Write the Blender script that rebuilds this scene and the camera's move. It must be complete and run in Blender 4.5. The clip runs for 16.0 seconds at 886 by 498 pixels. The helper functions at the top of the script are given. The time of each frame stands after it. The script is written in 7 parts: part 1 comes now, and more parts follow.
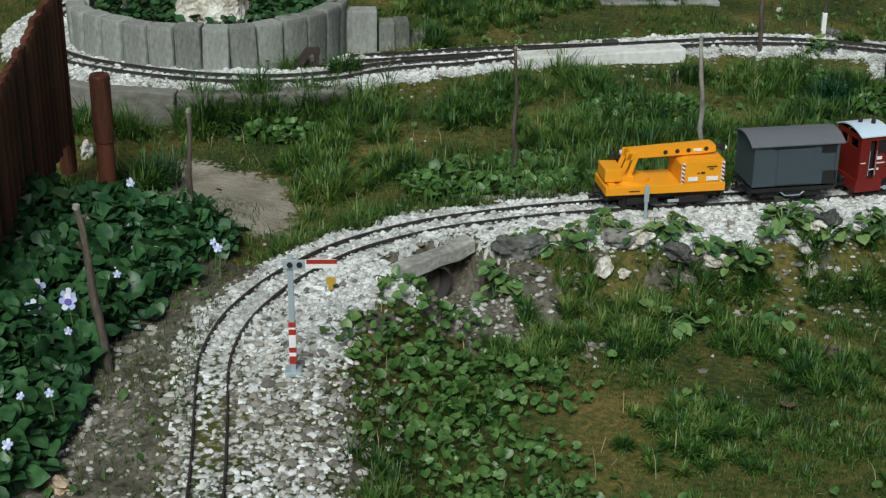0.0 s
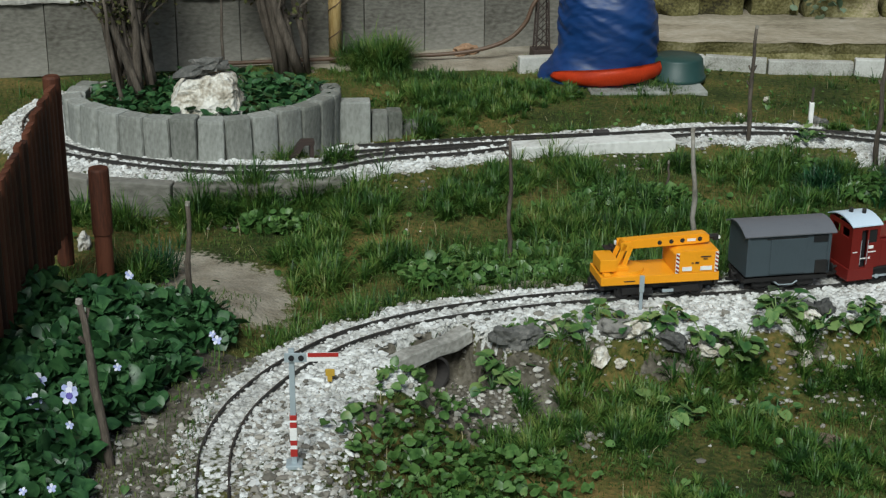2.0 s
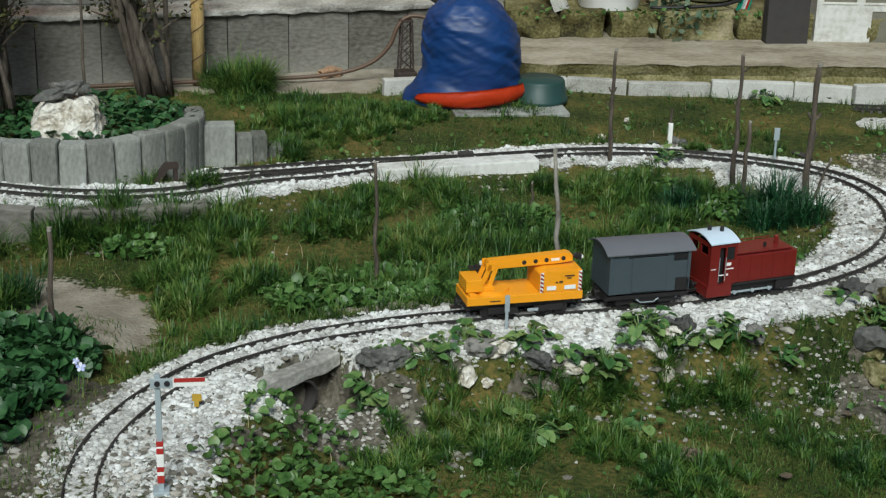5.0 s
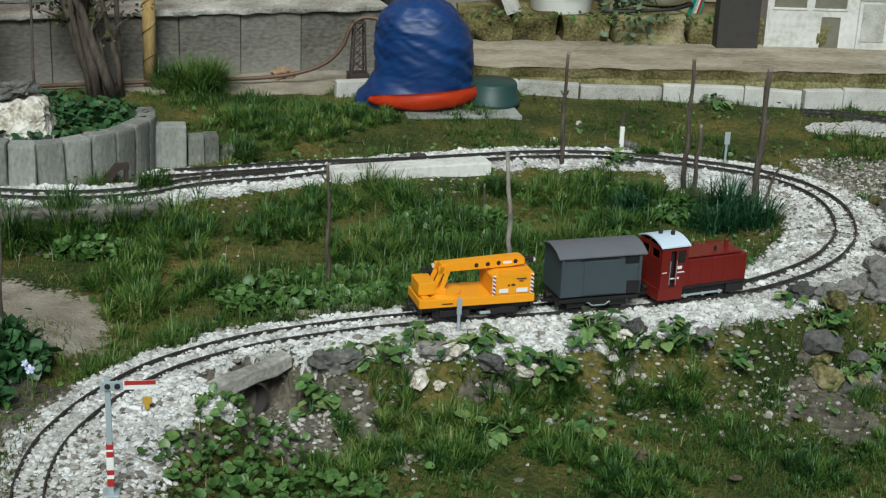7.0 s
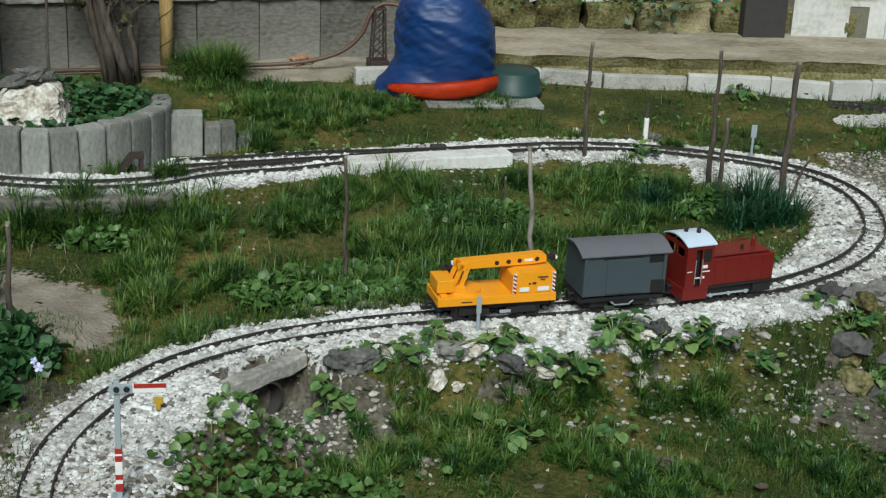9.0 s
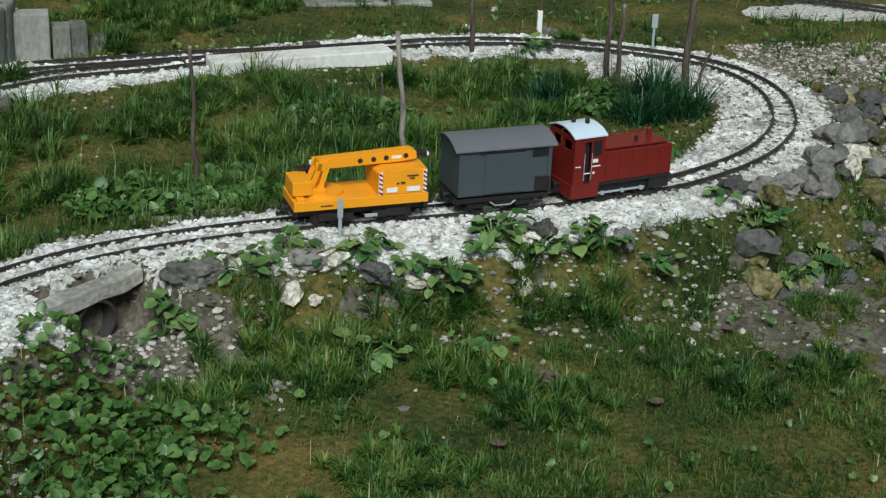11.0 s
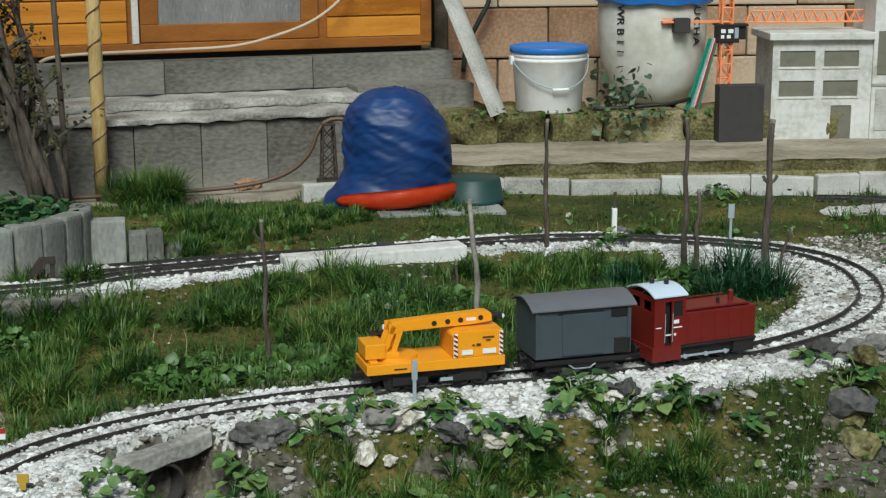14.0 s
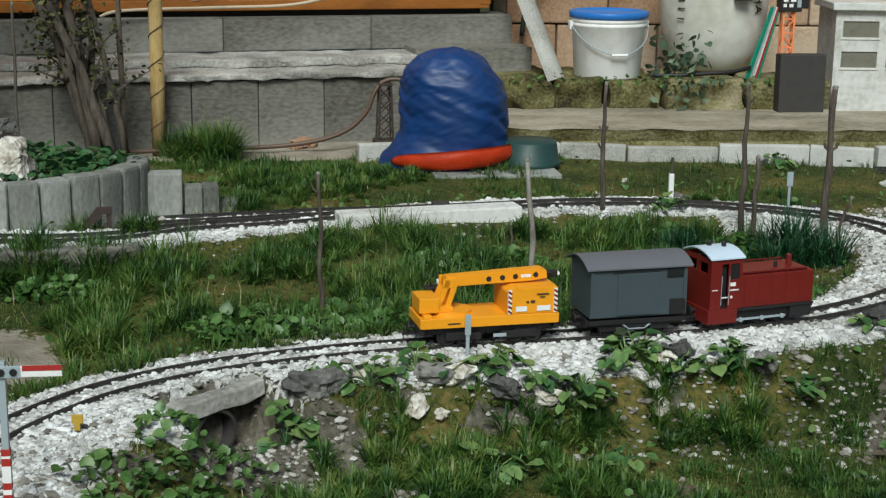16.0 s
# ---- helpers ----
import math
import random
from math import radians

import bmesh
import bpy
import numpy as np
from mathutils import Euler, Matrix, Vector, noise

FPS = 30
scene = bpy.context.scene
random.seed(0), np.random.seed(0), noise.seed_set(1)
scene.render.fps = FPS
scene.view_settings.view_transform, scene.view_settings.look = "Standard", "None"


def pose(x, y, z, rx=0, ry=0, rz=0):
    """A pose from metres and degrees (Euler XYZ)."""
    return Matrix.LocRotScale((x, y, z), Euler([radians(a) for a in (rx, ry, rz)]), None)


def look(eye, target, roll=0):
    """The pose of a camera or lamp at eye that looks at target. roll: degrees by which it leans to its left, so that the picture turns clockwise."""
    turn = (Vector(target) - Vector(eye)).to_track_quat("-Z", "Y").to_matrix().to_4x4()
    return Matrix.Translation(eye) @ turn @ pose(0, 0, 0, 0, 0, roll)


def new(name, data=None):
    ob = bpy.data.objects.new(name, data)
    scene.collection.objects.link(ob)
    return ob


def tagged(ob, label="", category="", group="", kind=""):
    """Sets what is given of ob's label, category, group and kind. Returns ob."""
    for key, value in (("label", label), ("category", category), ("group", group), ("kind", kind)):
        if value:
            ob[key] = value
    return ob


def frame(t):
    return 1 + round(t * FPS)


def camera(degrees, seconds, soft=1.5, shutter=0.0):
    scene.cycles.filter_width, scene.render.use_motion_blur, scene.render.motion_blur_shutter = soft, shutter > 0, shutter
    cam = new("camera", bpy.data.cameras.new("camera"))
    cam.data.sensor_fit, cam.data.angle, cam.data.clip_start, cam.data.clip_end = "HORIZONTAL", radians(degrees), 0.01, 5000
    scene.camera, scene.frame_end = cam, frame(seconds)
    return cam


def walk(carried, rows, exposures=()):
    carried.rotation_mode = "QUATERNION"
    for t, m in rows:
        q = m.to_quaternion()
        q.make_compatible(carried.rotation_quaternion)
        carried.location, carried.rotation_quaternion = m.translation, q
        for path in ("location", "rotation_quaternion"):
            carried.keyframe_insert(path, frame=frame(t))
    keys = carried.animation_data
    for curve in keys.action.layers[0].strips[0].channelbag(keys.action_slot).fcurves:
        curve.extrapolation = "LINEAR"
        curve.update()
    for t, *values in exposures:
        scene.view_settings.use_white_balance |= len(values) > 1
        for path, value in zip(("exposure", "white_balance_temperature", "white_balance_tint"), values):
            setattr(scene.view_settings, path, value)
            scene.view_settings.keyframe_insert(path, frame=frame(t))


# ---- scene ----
# ---------------------------------------------------------------- camera
cam = camera(32.0, 16.0, soft=1.3)
# seconds, eye, heading (to the left of +y), pitch, roll
PATH = [
    (0, (-0.016, -0.033, 1.056), 1.45, -23.79, 0.57),
    (0.5, (-0.021, -0.034, 1.062), 1.35, -22.95, -0.46),
    (1, (-0.025, -0.033, 1.064), 1.51, -22.57, -0.53),
    (1.5, (-0.030, -0.037, 1.069), 1.23, -21.82, -0.20),
    (2, (-0.038, -0.047, 1.076), 0.86, -20.70, 0.54),
    (2.5, (-0.042, -0.048, 1.075), 0.17, -20.75, 0.90),
    (3, (-0.042, -0.053, 1.080), -0.58, -20.37, 0.91),
    (3.5, (-0.040, -0.054, 1.081), -1.04, -19.94, 0.48),
    (4, (-0.038, -0.056, 1.079), -1.77, -20.02, 0.38),
    (4.5, (-0.037, -0.057, 1.080), -3.19, -19.94, 1.09),
    (6.8, (-0.034, -0.058, 1.082), -6.21, -19.52, 2.22),
    (7, (-0.038, -0.057, 1.083), -6.27, -19.70, 2.47),
    (7.5, (-0.035, -0.062, 1.087), -6.64, -19.69, 2.23),
    (8, (-0.033, -0.060, 1.086), -6.30, -19.68, 1.94),
    (8.2, (-0.037, -0.054, 1.089), -5.81, -19.88, 1.85),
    (10.5, (0.055, 0.223, 1.028), -6.46, -21.86, 4.14),
    (11, (0.109, 0.271, 0.931), -8.49, -22.85, 2.38),
    (11.5, (0.115, 0.289, 0.850), -6.56, -19.45, -0.92),
    (12, (0.119, 0.305, 0.771), -6.05, -17.98, -1.37),
    (12.5, (0.140, 0.314, 0.734), -6.18, -12.95, -0.08),
    (13, (0.135, 0.293, 0.729), -5.89, -12.49, 0.58),
    (13.5, (0.129, 0.288, 0.726), -5.48, -13.88, 0.18),
    (14, (0.123, 0.272, 0.729), -5.11, -12.42, -0.23),
    (14.5, (0.119, 0.268, 0.722), -5.28, -12.34, 0.46),
    (15, (0.108, 0.260, 0.717), -5.05, -12.31, 0.78),
    (15.5, (0.107, 0.270, 0.709), -4.17, -13.11, 0.28),
    (16, (0.115, 0.275, 0.701), -3.19, -13.46, 0.80),
]


def aimed(eye, yaw, pitch, roll):
    a, b = radians(yaw), radians(pitch)
    way = Vector((-math.sin(a) * math.cos(b), math.cos(a) * math.cos(b), math.sin(b)))
    return look(eye, Vector(eye) + way, roll)


walk(cam, [(t, aimed(e, y, p, r)) for t, e, y, p, r in PATH], [(0.0, 0.1, 5980, 0), (2.0, 0.13, 5980, 0), (3.5, 0.22, 5980, 0), (8.0, 0.22, 5980, 0), (10.5, 0.22, 5980, 0), (11.5, 0.18, 5980, 0), (13.0, 0.2, 5980, 0), (16.0, 0.2, 5980, 0)])

# ---------------------------------------------------------------- light
world = bpy.data.worlds.new("sky")
scene.world = world
world.use_nodes = True
wn = world.node_tree.nodes
sky = wn.new("ShaderNodeTexSky")
sky.sky_type, sky.sun_disc = "NISHITA", False
sky.sun_elevation, sky.sun_rotation = radians(46), radians(188)
sky.dust_density = 3.0
world.node_tree.links.new(sky.outputs[0], wn["Background"].inputs[0])
wn["Background"].inputs[1].default_value = 0.05
sun = new("sun", bpy.data.lights.new("sun", "SUN"))
sun.data.energy, sun.data.angle, sun.data.color = 2.9, radians(22), (1.0, 0.96, 0.9)
sun.matrix_world = look((-0.6, -4.0, 4.2), (0, 0, 0))


# ---------------------------------------------------------------- materials
def shader(name, rough=0.8, metal=0.0, spec=0.3):
    m = bpy.data.materials.new(name)
    m.use_nodes = True
    b = m.node_tree.nodes["Principled BSDF"]
    b.inputs["Roughness"].default_value = rough
    b.inputs["Metallic"].default_value = metal
    b.inputs["Specular IOR Level"].default_value = spec
    return m, m.node_tree.nodes, m.node_tree.links, b


def ramp(nodes, stops):
    r = nodes.new("ShaderNodeValToRGB")
    el = r.color_ramp.elements
    while len(el) < len(stops):
        el.new(0.5)
    for e, (p, c) in zip(el, stops):
        e.position, e.color = p, (*c, 1)
    return r


def mottled(name, colors, scale=20.0, fine=160.0, rough=0.85, bump=0.3, metal=0.0, spec=0.3, dist=0.004, stretch=(1, 1, 1), random=0.0, detail=6.0):
    """Noise between the given colours at a large scale, broken by a fine one, with relief."""
    m, n, l, b = shader(name, rough, metal, spec)
    tc = n.new("ShaderNodeTexCoord")
    mp = n.new("ShaderNodeMapping")
    mp.inputs["Scale"].default_value = stretch
    l.new(tc.outputs["Object"], mp.inputs[0])
    a = n.new("ShaderNodeTexNoise")
    a.inputs["Scale"].default_value, a.inputs["Detail"].default_value = scale, detail
    f = n.new("ShaderNodeTexNoise")
    f.inputs["Scale"].default_value, f.inputs["Detail"].default_value = fine, 4
    l.new(mp.outputs[0], a.inputs[0])
    l.new(mp.outputs[0], f.inputs[0])
    mix = n.new("ShaderNodeMix")
    mix.inputs[0].default_value = 0.4
    l.new(a.outputs[0], mix.inputs[2])
    l.new(f.outputs[0], mix.inputs[3])
    out = mix.outputs[0]
    if random:
        inf = n.new("ShaderNodeObjectInfo")
        mul = n.new("ShaderNodeMath")
        mul.operation = "MULTIPLY_ADD"
        l.new(inf.outputs["Random"], mul.inputs[0])
        mul.inputs[1].default_value = random
        l.new(out, mul.inputs[2])
        sb = n.new("ShaderNodeMath")
        sb.operation = "SUBTRACT"
        l.new(mul.outputs[0], sb.inputs[0])
        sb.inputs[1].default_value = random / 2
        out = sb.outputs[0]
    k = len(colors) - 1
    r = ramp(n, [(0.32 + 0.36 * i / max(k, 1), c) for i, c in enumerate(colors)])
    l.new(out, r.inputs[0])
    l.new(r.outputs[0], b.inputs["Base Color"])
    if bump:
        bp = n.new("ShaderNodeBump")
        bp.inputs["Strength"].default_value, bp.inputs["Distance"].default_value = bump, dist
        l.new(mix.outputs[0], bp.inputs["Height"])
        l.new(bp.outputs[0], b.inputs["Normal"])
    rr = n.new("ShaderNodeMapRange")
    rr.inputs[3].default_value, rr.inputs[4].default_value = max(rough - 0.12, 0.02), min(rough + 0.1, 1)
    l.new(f.outputs[0], rr.inputs[0])
    l.new(rr.outputs[0], b.inputs["Roughness"])
    return m


def islands(name, colors, rough=0.6, spec=0.3, translucent=0.0, noise_scale=0.0):
    """A colour of its own for every loose piece of one mesh."""
    m, n, l, b = shader(name, rough, 0.0, spec)
    g = n.new("ShaderNodeNewGeometry")
    k = len(colors) - 1
    r = ramp(n, [(i / max(k, 1), c) for i, c in enumerate(colors)])
    src = g.outputs["Random Per Island"]
    if noise_scale:
        tc = n.new("ShaderNodeTexCoord")
        for scale, share_of in ((noise_scale, 0.5), (noise_scale * 6, 0.42)):
            a = n.new("ShaderNodeTexNoise")
            a.inputs["Scale"].default_value, a.inputs["Detail"].default_value = scale, 3
            l.new(tc.outputs["Object"], a.inputs[0])
            st = n.new("ShaderNodeMapRange")
            st.inputs[1].default_value, st.inputs[2].default_value = 0.36, 0.66
            l.new(a.outputs[0], st.inputs[0])
            mix = n.new("ShaderNodeMix")
            mix.inputs[0].default_value = share_of
            l.new(src, mix.inputs[2])
            l.new(st.outputs[0], mix.inputs[3])
            src = mix.outputs[0]
    l.new(src, r.inputs[0])
    l.new(r.outputs[0], b.inputs["Base Color"])
    if translucent:
        tr = n.new("ShaderNodeBsdfTranslucent")
        l.new(r.outputs[0], tr.inputs[0])
        ms = n.new("ShaderNodeMixShader")
        ms.inputs[0].default_value = translucent
        l.new(b.outputs[0], ms.inputs[1])
        l.new(tr.outputs[0], ms.inputs[2])
        l.new(ms.outputs[0], n["Material Output"].inputs[0])
    return m


def plain(name, color, rough=0.5, metal=0.0, spec=0.4, dirt=0.15):
    c2 = tuple(v * (1 - dirt) for v in color)
    return mottled(name, [c2, color, color], 30, 300, rough, 0.05, metal, spec, 0.0005)


M = {
    "soil": mottled("moss_soil", [(0.014, 0.028, 0.006), (0.03, 0.05, 0.010), (0.075, 0.08, 0.018), (0.17, 0.10, 0.03)], 5, 90, 0.95, 0.6, dist=0.01),
    "earth": mottled("dry_earth", [(0.03, 0.032, 0.016), (0.085, 0.07, 0.045), (0.17, 0.145, 0.105)], 14, 200, 0.95, 0.5, dist=0.008),
    "sand": mottled("sand", [(0.17, 0.15, 0.115), (0.27, 0.245, 0.195), (0.36, 0.33, 0.27)], 8, 220, 0.95, 0.4, dist=0.005),
    "gravel": mottled("gravel_bed", [(0.20, 0.20, 0.185), (0.44, 0.435, 0.41), (0.66, 0.655, 0.62)], 70, 260, 0.9, 1.0, dist=0.012),
    "pebble": islands("white_chippings", [(0.15, 0.147, 0.13), (0.37, 0.365, 0.34), (0.58, 0.58, 0.56), (0.72, 0.725, 0.71), (0.80, 0.81, 0.80)], 0.8, 0.3, 0.0, 6.0),
    "pebble_dull": islands("dull_pebbles", [(0.08, 0.073, 0.058), (0.17, 0.155, 0.13), (0.30, 0.28, 0.24), (0.52, 0.50, 0.46)], 0.85, 0.3),
    "grass": islands("grass", [(0.007, 0.025, 0.006), (0.016, 0.050, 0.009), (0.038, 0.094, 0.015), (0.08, 0.15, 0.025), (0.15, 0.20, 0.045), (0.22, 0.19, 0.07)], 0.5, 0.35, 0.15, 4.5),
    "short_grass": islands("short_grass", [(0.012, 0.035, 0.007), (0.03, 0.065, 0.011), (0.055, 0.10, 0.018), (0.085, 0.135, 0.028), (0.13, 0.15, 0.04), (0.18, 0.15, 0.06)], 0.6, 0.25, 0.12, 3.5),
    "dark_grass": islands("dark_grass", [(0.005, 0.026, 0.011), (0.010, 0.05, 0.018), (0.022, 0.085, 0.028), (0.05, 0.14, 0.05)], 0.45, 0.4, 0.12, 7.0),
    "straw": islands("dry_grass", [(0.25, 0.22, 0.11), (0.38, 0.34, 0.2)], 0.7, 0.2, 0.2),
    "leaf": islands("leaf", [(0.016, 0.046, 0.010), (0.045, 0.105, 0.022), (0.085, 0.17, 0.042), (0.13, 0.225, 0.065), (0.21, 0.26, 0.09)], 0.4, 0.4, 0.2, 12.0),
    "ivy": islands("bed_leaf", [(0.010, 0.036, 0.014), (0.026, 0.075, 0.026), (0.05, 0.125, 0.042), (0.09, 0.18, 0.07)], 0.4, 0.4, 0.15, 14.0),
    "sage": islands("sage_leaf", [(0.05, 0.085, 0.05), (0.11, 0.16, 0.10), (0.19, 0.24, 0.16)], 0.6, 0.3, 0.1),
    "rail": mottled("rail_brass_brown", [(0.032, 0.03, 0.028), (0.085, 0.08, 0.075)], 50, 300, 0.5, 0.1, 0.5),
    "sleeper": mottled("sleeper_plastic", [(0.06, 0.054, 0.047), (0.17, 0.16, 0.14)], 60, 300, 0.75, 0.2, random=0.3),
    "concrete": mottled("concrete", [(0.08, 0.085, 0.07), (0.185, 0.19, 0.17), (0.32, 0.33, 0.305)], 9, 130, 0.9, 0.45, dist=0.004, stretch=(1, 1, 0.45), random=0.25),
    "concrete_light": mottled("pale_concrete", [(0.24, 0.235, 0.205), (0.42, 0.415, 0.385), (0.54, 0.54, 0.51)], 10, 240, 0.9, 0.3, dist=0.003, random=0.2),
    "block": mottled("grey_block", [(0.075, 0.07, 0.058), (0.175, 0.168, 0.145), (0.27, 0.26, 0.23)], 4, 90, 0.95, 0.2, dist=0.003, stretch=(0.6, 1, 1.3), random=0.12),
    "ledge": mottled("ledge_concrete", [(0.13, 0.125, 0.105), (0.32, 0.31, 0.28), (0.55, 0.54, 0.50)], 9, 110, 0.95, 0.7, dist=0.006),
    "rock": mottled("limestone", [(0.17, 0.15, 0.11), (0.42, 0.38, 0.31), (0.68, 0.66, 0.60), (0.74, 0.72, 0.67)], 18, 120, 0.9, 0.7, dist=0.012),
    "darkrock": mottled("grey_stone", [(0.045, 0.045, 0.042), (0.105, 0.104, 0.096), (0.22, 0.21, 0.19)], 16, 140, 0.85, 0.6, dist=0.008, random=0.3),
    "mossrock": mottled("mossy_stone", [(0.03, 0.026, 0.012), (0.11, 0.10, 0.035), (0.22, 0.20, 0.10), (0.33, 0.28, 0.19)], 8, 120, 0.95, 0.8, dist=0.012, random=0.2),
    "path": mottled("worn_path", [(0.12, 0.10, 0.065), (0.28, 0.245, 0.18), (0.42, 0.38, 0.31)], 6, 70, 0.95, 0.6, dist=0.008, stretch=(0.7, 1.6, 1)),
    "orange_wood": mottled("orange_stained_wood", [(0.28, 0.095, 0.008), (0.45, 0.17, 0.016), (0.55, 0.23, 0.03)], 5, 60, 0.45, 0.15, dist=0.002, stretch=(0.4, 1, 9), random=0.3),
    "frame_wood": mottled("brown_frame_wood", [(0.2, 0.07, 0.012), (0.32, 0.12, 0.022)], 6, 60, 0.5, 0.15, dist=0.002, stretch=(1, 1, 4)),
    "fence_wood": mottled("red_brown_fence_wood", [(0.028, 0.010, 0.006), (0.072, 0.024, 0.012), (0.12, 0.042, 0.022)], 10, 90, 0.7, 0.3, dist=0.003, stretch=(4, 4, 0.6), random=0.35),
    "bark": mottled("bark", [(0.035, 0.028, 0.022), (0.085, 0.07, 0.055), (0.16, 0.135, 0.11)], 30, 160, 0.9, 0.6, dist=0.004, stretch=(3, 3, 0.5)),
    "bamboo": mottled("bamboo", [(0.3, 0.19, 0.06), (0.46, 0.33, 0.14), (0.55, 0.42, 0.22)], 12, 90, 0.5, 0.15, stretch=(3, 3, 0.5)),
    "plaster": mottled("ochre_plaster", [(0.22, 0.125, 0.07), (0.37, 0.245, 0.155), (0.50, 0.40, 0.29)], 4, 90, 0.95, 0.45, dist=0.004, random=0.4),
    "blue_cloth": mottled("blue_nylon", [(0.004, 0.022, 0.085), (0.006, 0.034, 0.135), (0.009, 0.046, 0.17)], 7, 45, 0.5, 0.3, spec=0.4, dist=0.004, stretch=(1, 1, 2.5)),
    "red_cloth": mottled("orange_red_nylon", [(0.6, 0.05, 0.012), (0.80, 0.085, 0.02)], 12, 200, 0.45, 0.15, dist=0.002),
    "yellow": plain("yellow_plastic", (0.80, 0.33, 0.012), 0.38, dirt=0.08),
    "grey": plain("grey_blue_plastic", (0.055, 0.072, 0.084), 0.5),
    "roof_grey": plain("roof_grey", (0.125, 0.13, 0.145), 0.6),
    "red": plain("red_plastic", (0.145, 0.012, 0.009), 0.42),
    "black": plain("black_plastic", (0.016, 0.015, 0.015), 0.55),
    "pale_roof": plain("pale_blue_roof", (0.56, 0.66, 0.76), 0.4, dirt=0.1),
    "white": plain("white_plastic", (0.78, 0.78, 0.76), 0.4, dirt=0.12),
    "house_white": mottled("weathered_white", [(0.34, 0.33, 0.28), (0.56, 0.56, 0.53), (0.68, 0.68, 0.66)], 7, 60, 0.6, 0.2, dist=0.002),
    "beam_white": mottled("limewashed_concrete", [(0.36, 0.355, 0.32), (0.62, 0.62, 0.59), (0.76, 0.76, 0.73)], 8, 70, 0.8, 0.3, dist=0.003),
    "dirty_white": mottled("dirty_white", [(0.36, 0.35, 0.3), (0.62, 0.61, 0.56), (0.74, 0.73, 0.69)], 9, 80, 0.7, 0.2, dist=0.002),
    "bucket_white": mottled("bucket_white", [(0.70, 0.68, 0.62), (0.87, 0.87, 0.86), (0.89, 0.89, 0.88)], 5, 30, 0.45, 0.1, dist=0.001),
    "barrel_white": mottled("barrel_white", [(0.42, 0.41, 0.33), (0.58, 0.57, 0.51), (0.70, 0.70, 0.66)], 4, 30, 0.5, 0.1, dist=0.001),
    "lid_blue": plain("blue_lid", (0.03, 0.16, 0.5), 0.4),
    "signal_red": plain("signal_red", (0.35, 0.025, 0.02), 0.5),
    "signal_grey": plain("signal_grey", (0.36, 0.42, 0.45), 0.5, 0.2),
    "signal_yellow": plain("dull_yellow", (0.42, 0.27, 0.03), 0.6),
    "glass": plain("dark_window", (0.02, 0.02, 0.022), 0.15, spec=0.6),
    "dim_glass": mottled("curtained_pane", [(0.12, 0.12, 0.115), (0.2, 0.2, 0.195), (0.27, 0.27, 0.26)], 4, 40, 0.25, 0.0, spec=0.6, stretch=(4, 1, 1)),
    "model_pane": plain("model_pane", (0.17, 0.165, 0.13), 0.35, dirt=0.3),
    "orange": plain("orange_plastic", (0.85, 0.27, 0.10), 0.5),
    "green_lid": plain("dark_green_plastic", (0.018, 0.05, 0.045), 0.5),
    "green": plain("green_plastic", (0.02, 0.24, 0.15), 0.5),
    "hose": plain("brown_hose", (0.10, 0.062, 0.04), 0.5),
    "dark_hose": plain("dark_hose", (0.02, 0.03, 0.025), 0.5),
    "lattice": plain("brown_lattice", (0.045, 0.032, 0.027), 0.6),
    "slate": plain("charcoal_slate", (0.042, 0.038, 0.036), 0.8, dirt=0.3),
    "cable": plain("pale_cable", (0.5, 0.4, 0.28), 0.6),
    "petal": islands("petal", [(0.55, 0.58, 0.75), (0.75, 0.76, 0.84), (0.35, 0.4, 0.7)], 0.6, 0.2, 0.15),
    "petal_dark": plain("violet_petal", (0.09, 0.07, 0.32), 0.6),
    # near-black that paints in the shade inside holes and gaps
    "dark": plain("hollow_shade", (0.02, 0.019, 0.017), 0.9),
    "old_wood": mottled("weathered_wood", [(0.12, 0.11, 0.09), (0.24, 0.225, 0.19), (0.36, 0.34, 0.3)], 16, 120, 0.9, 0.5, dist=0.004, stretch=(1, 5, 1)),
    "twig_leaf": islands("twig_leaf", [(0.012, 0.015, 0.007), (0.035, 0.038, 0.014), (0.08, 0.085, 0.03), (0.13, 0.14, 0.045)], 0.6, 0.2, 0.1),
    "brown_leaf": plain("dead_leaf", (0.22, 0.17, 0.12), 0.8),
}


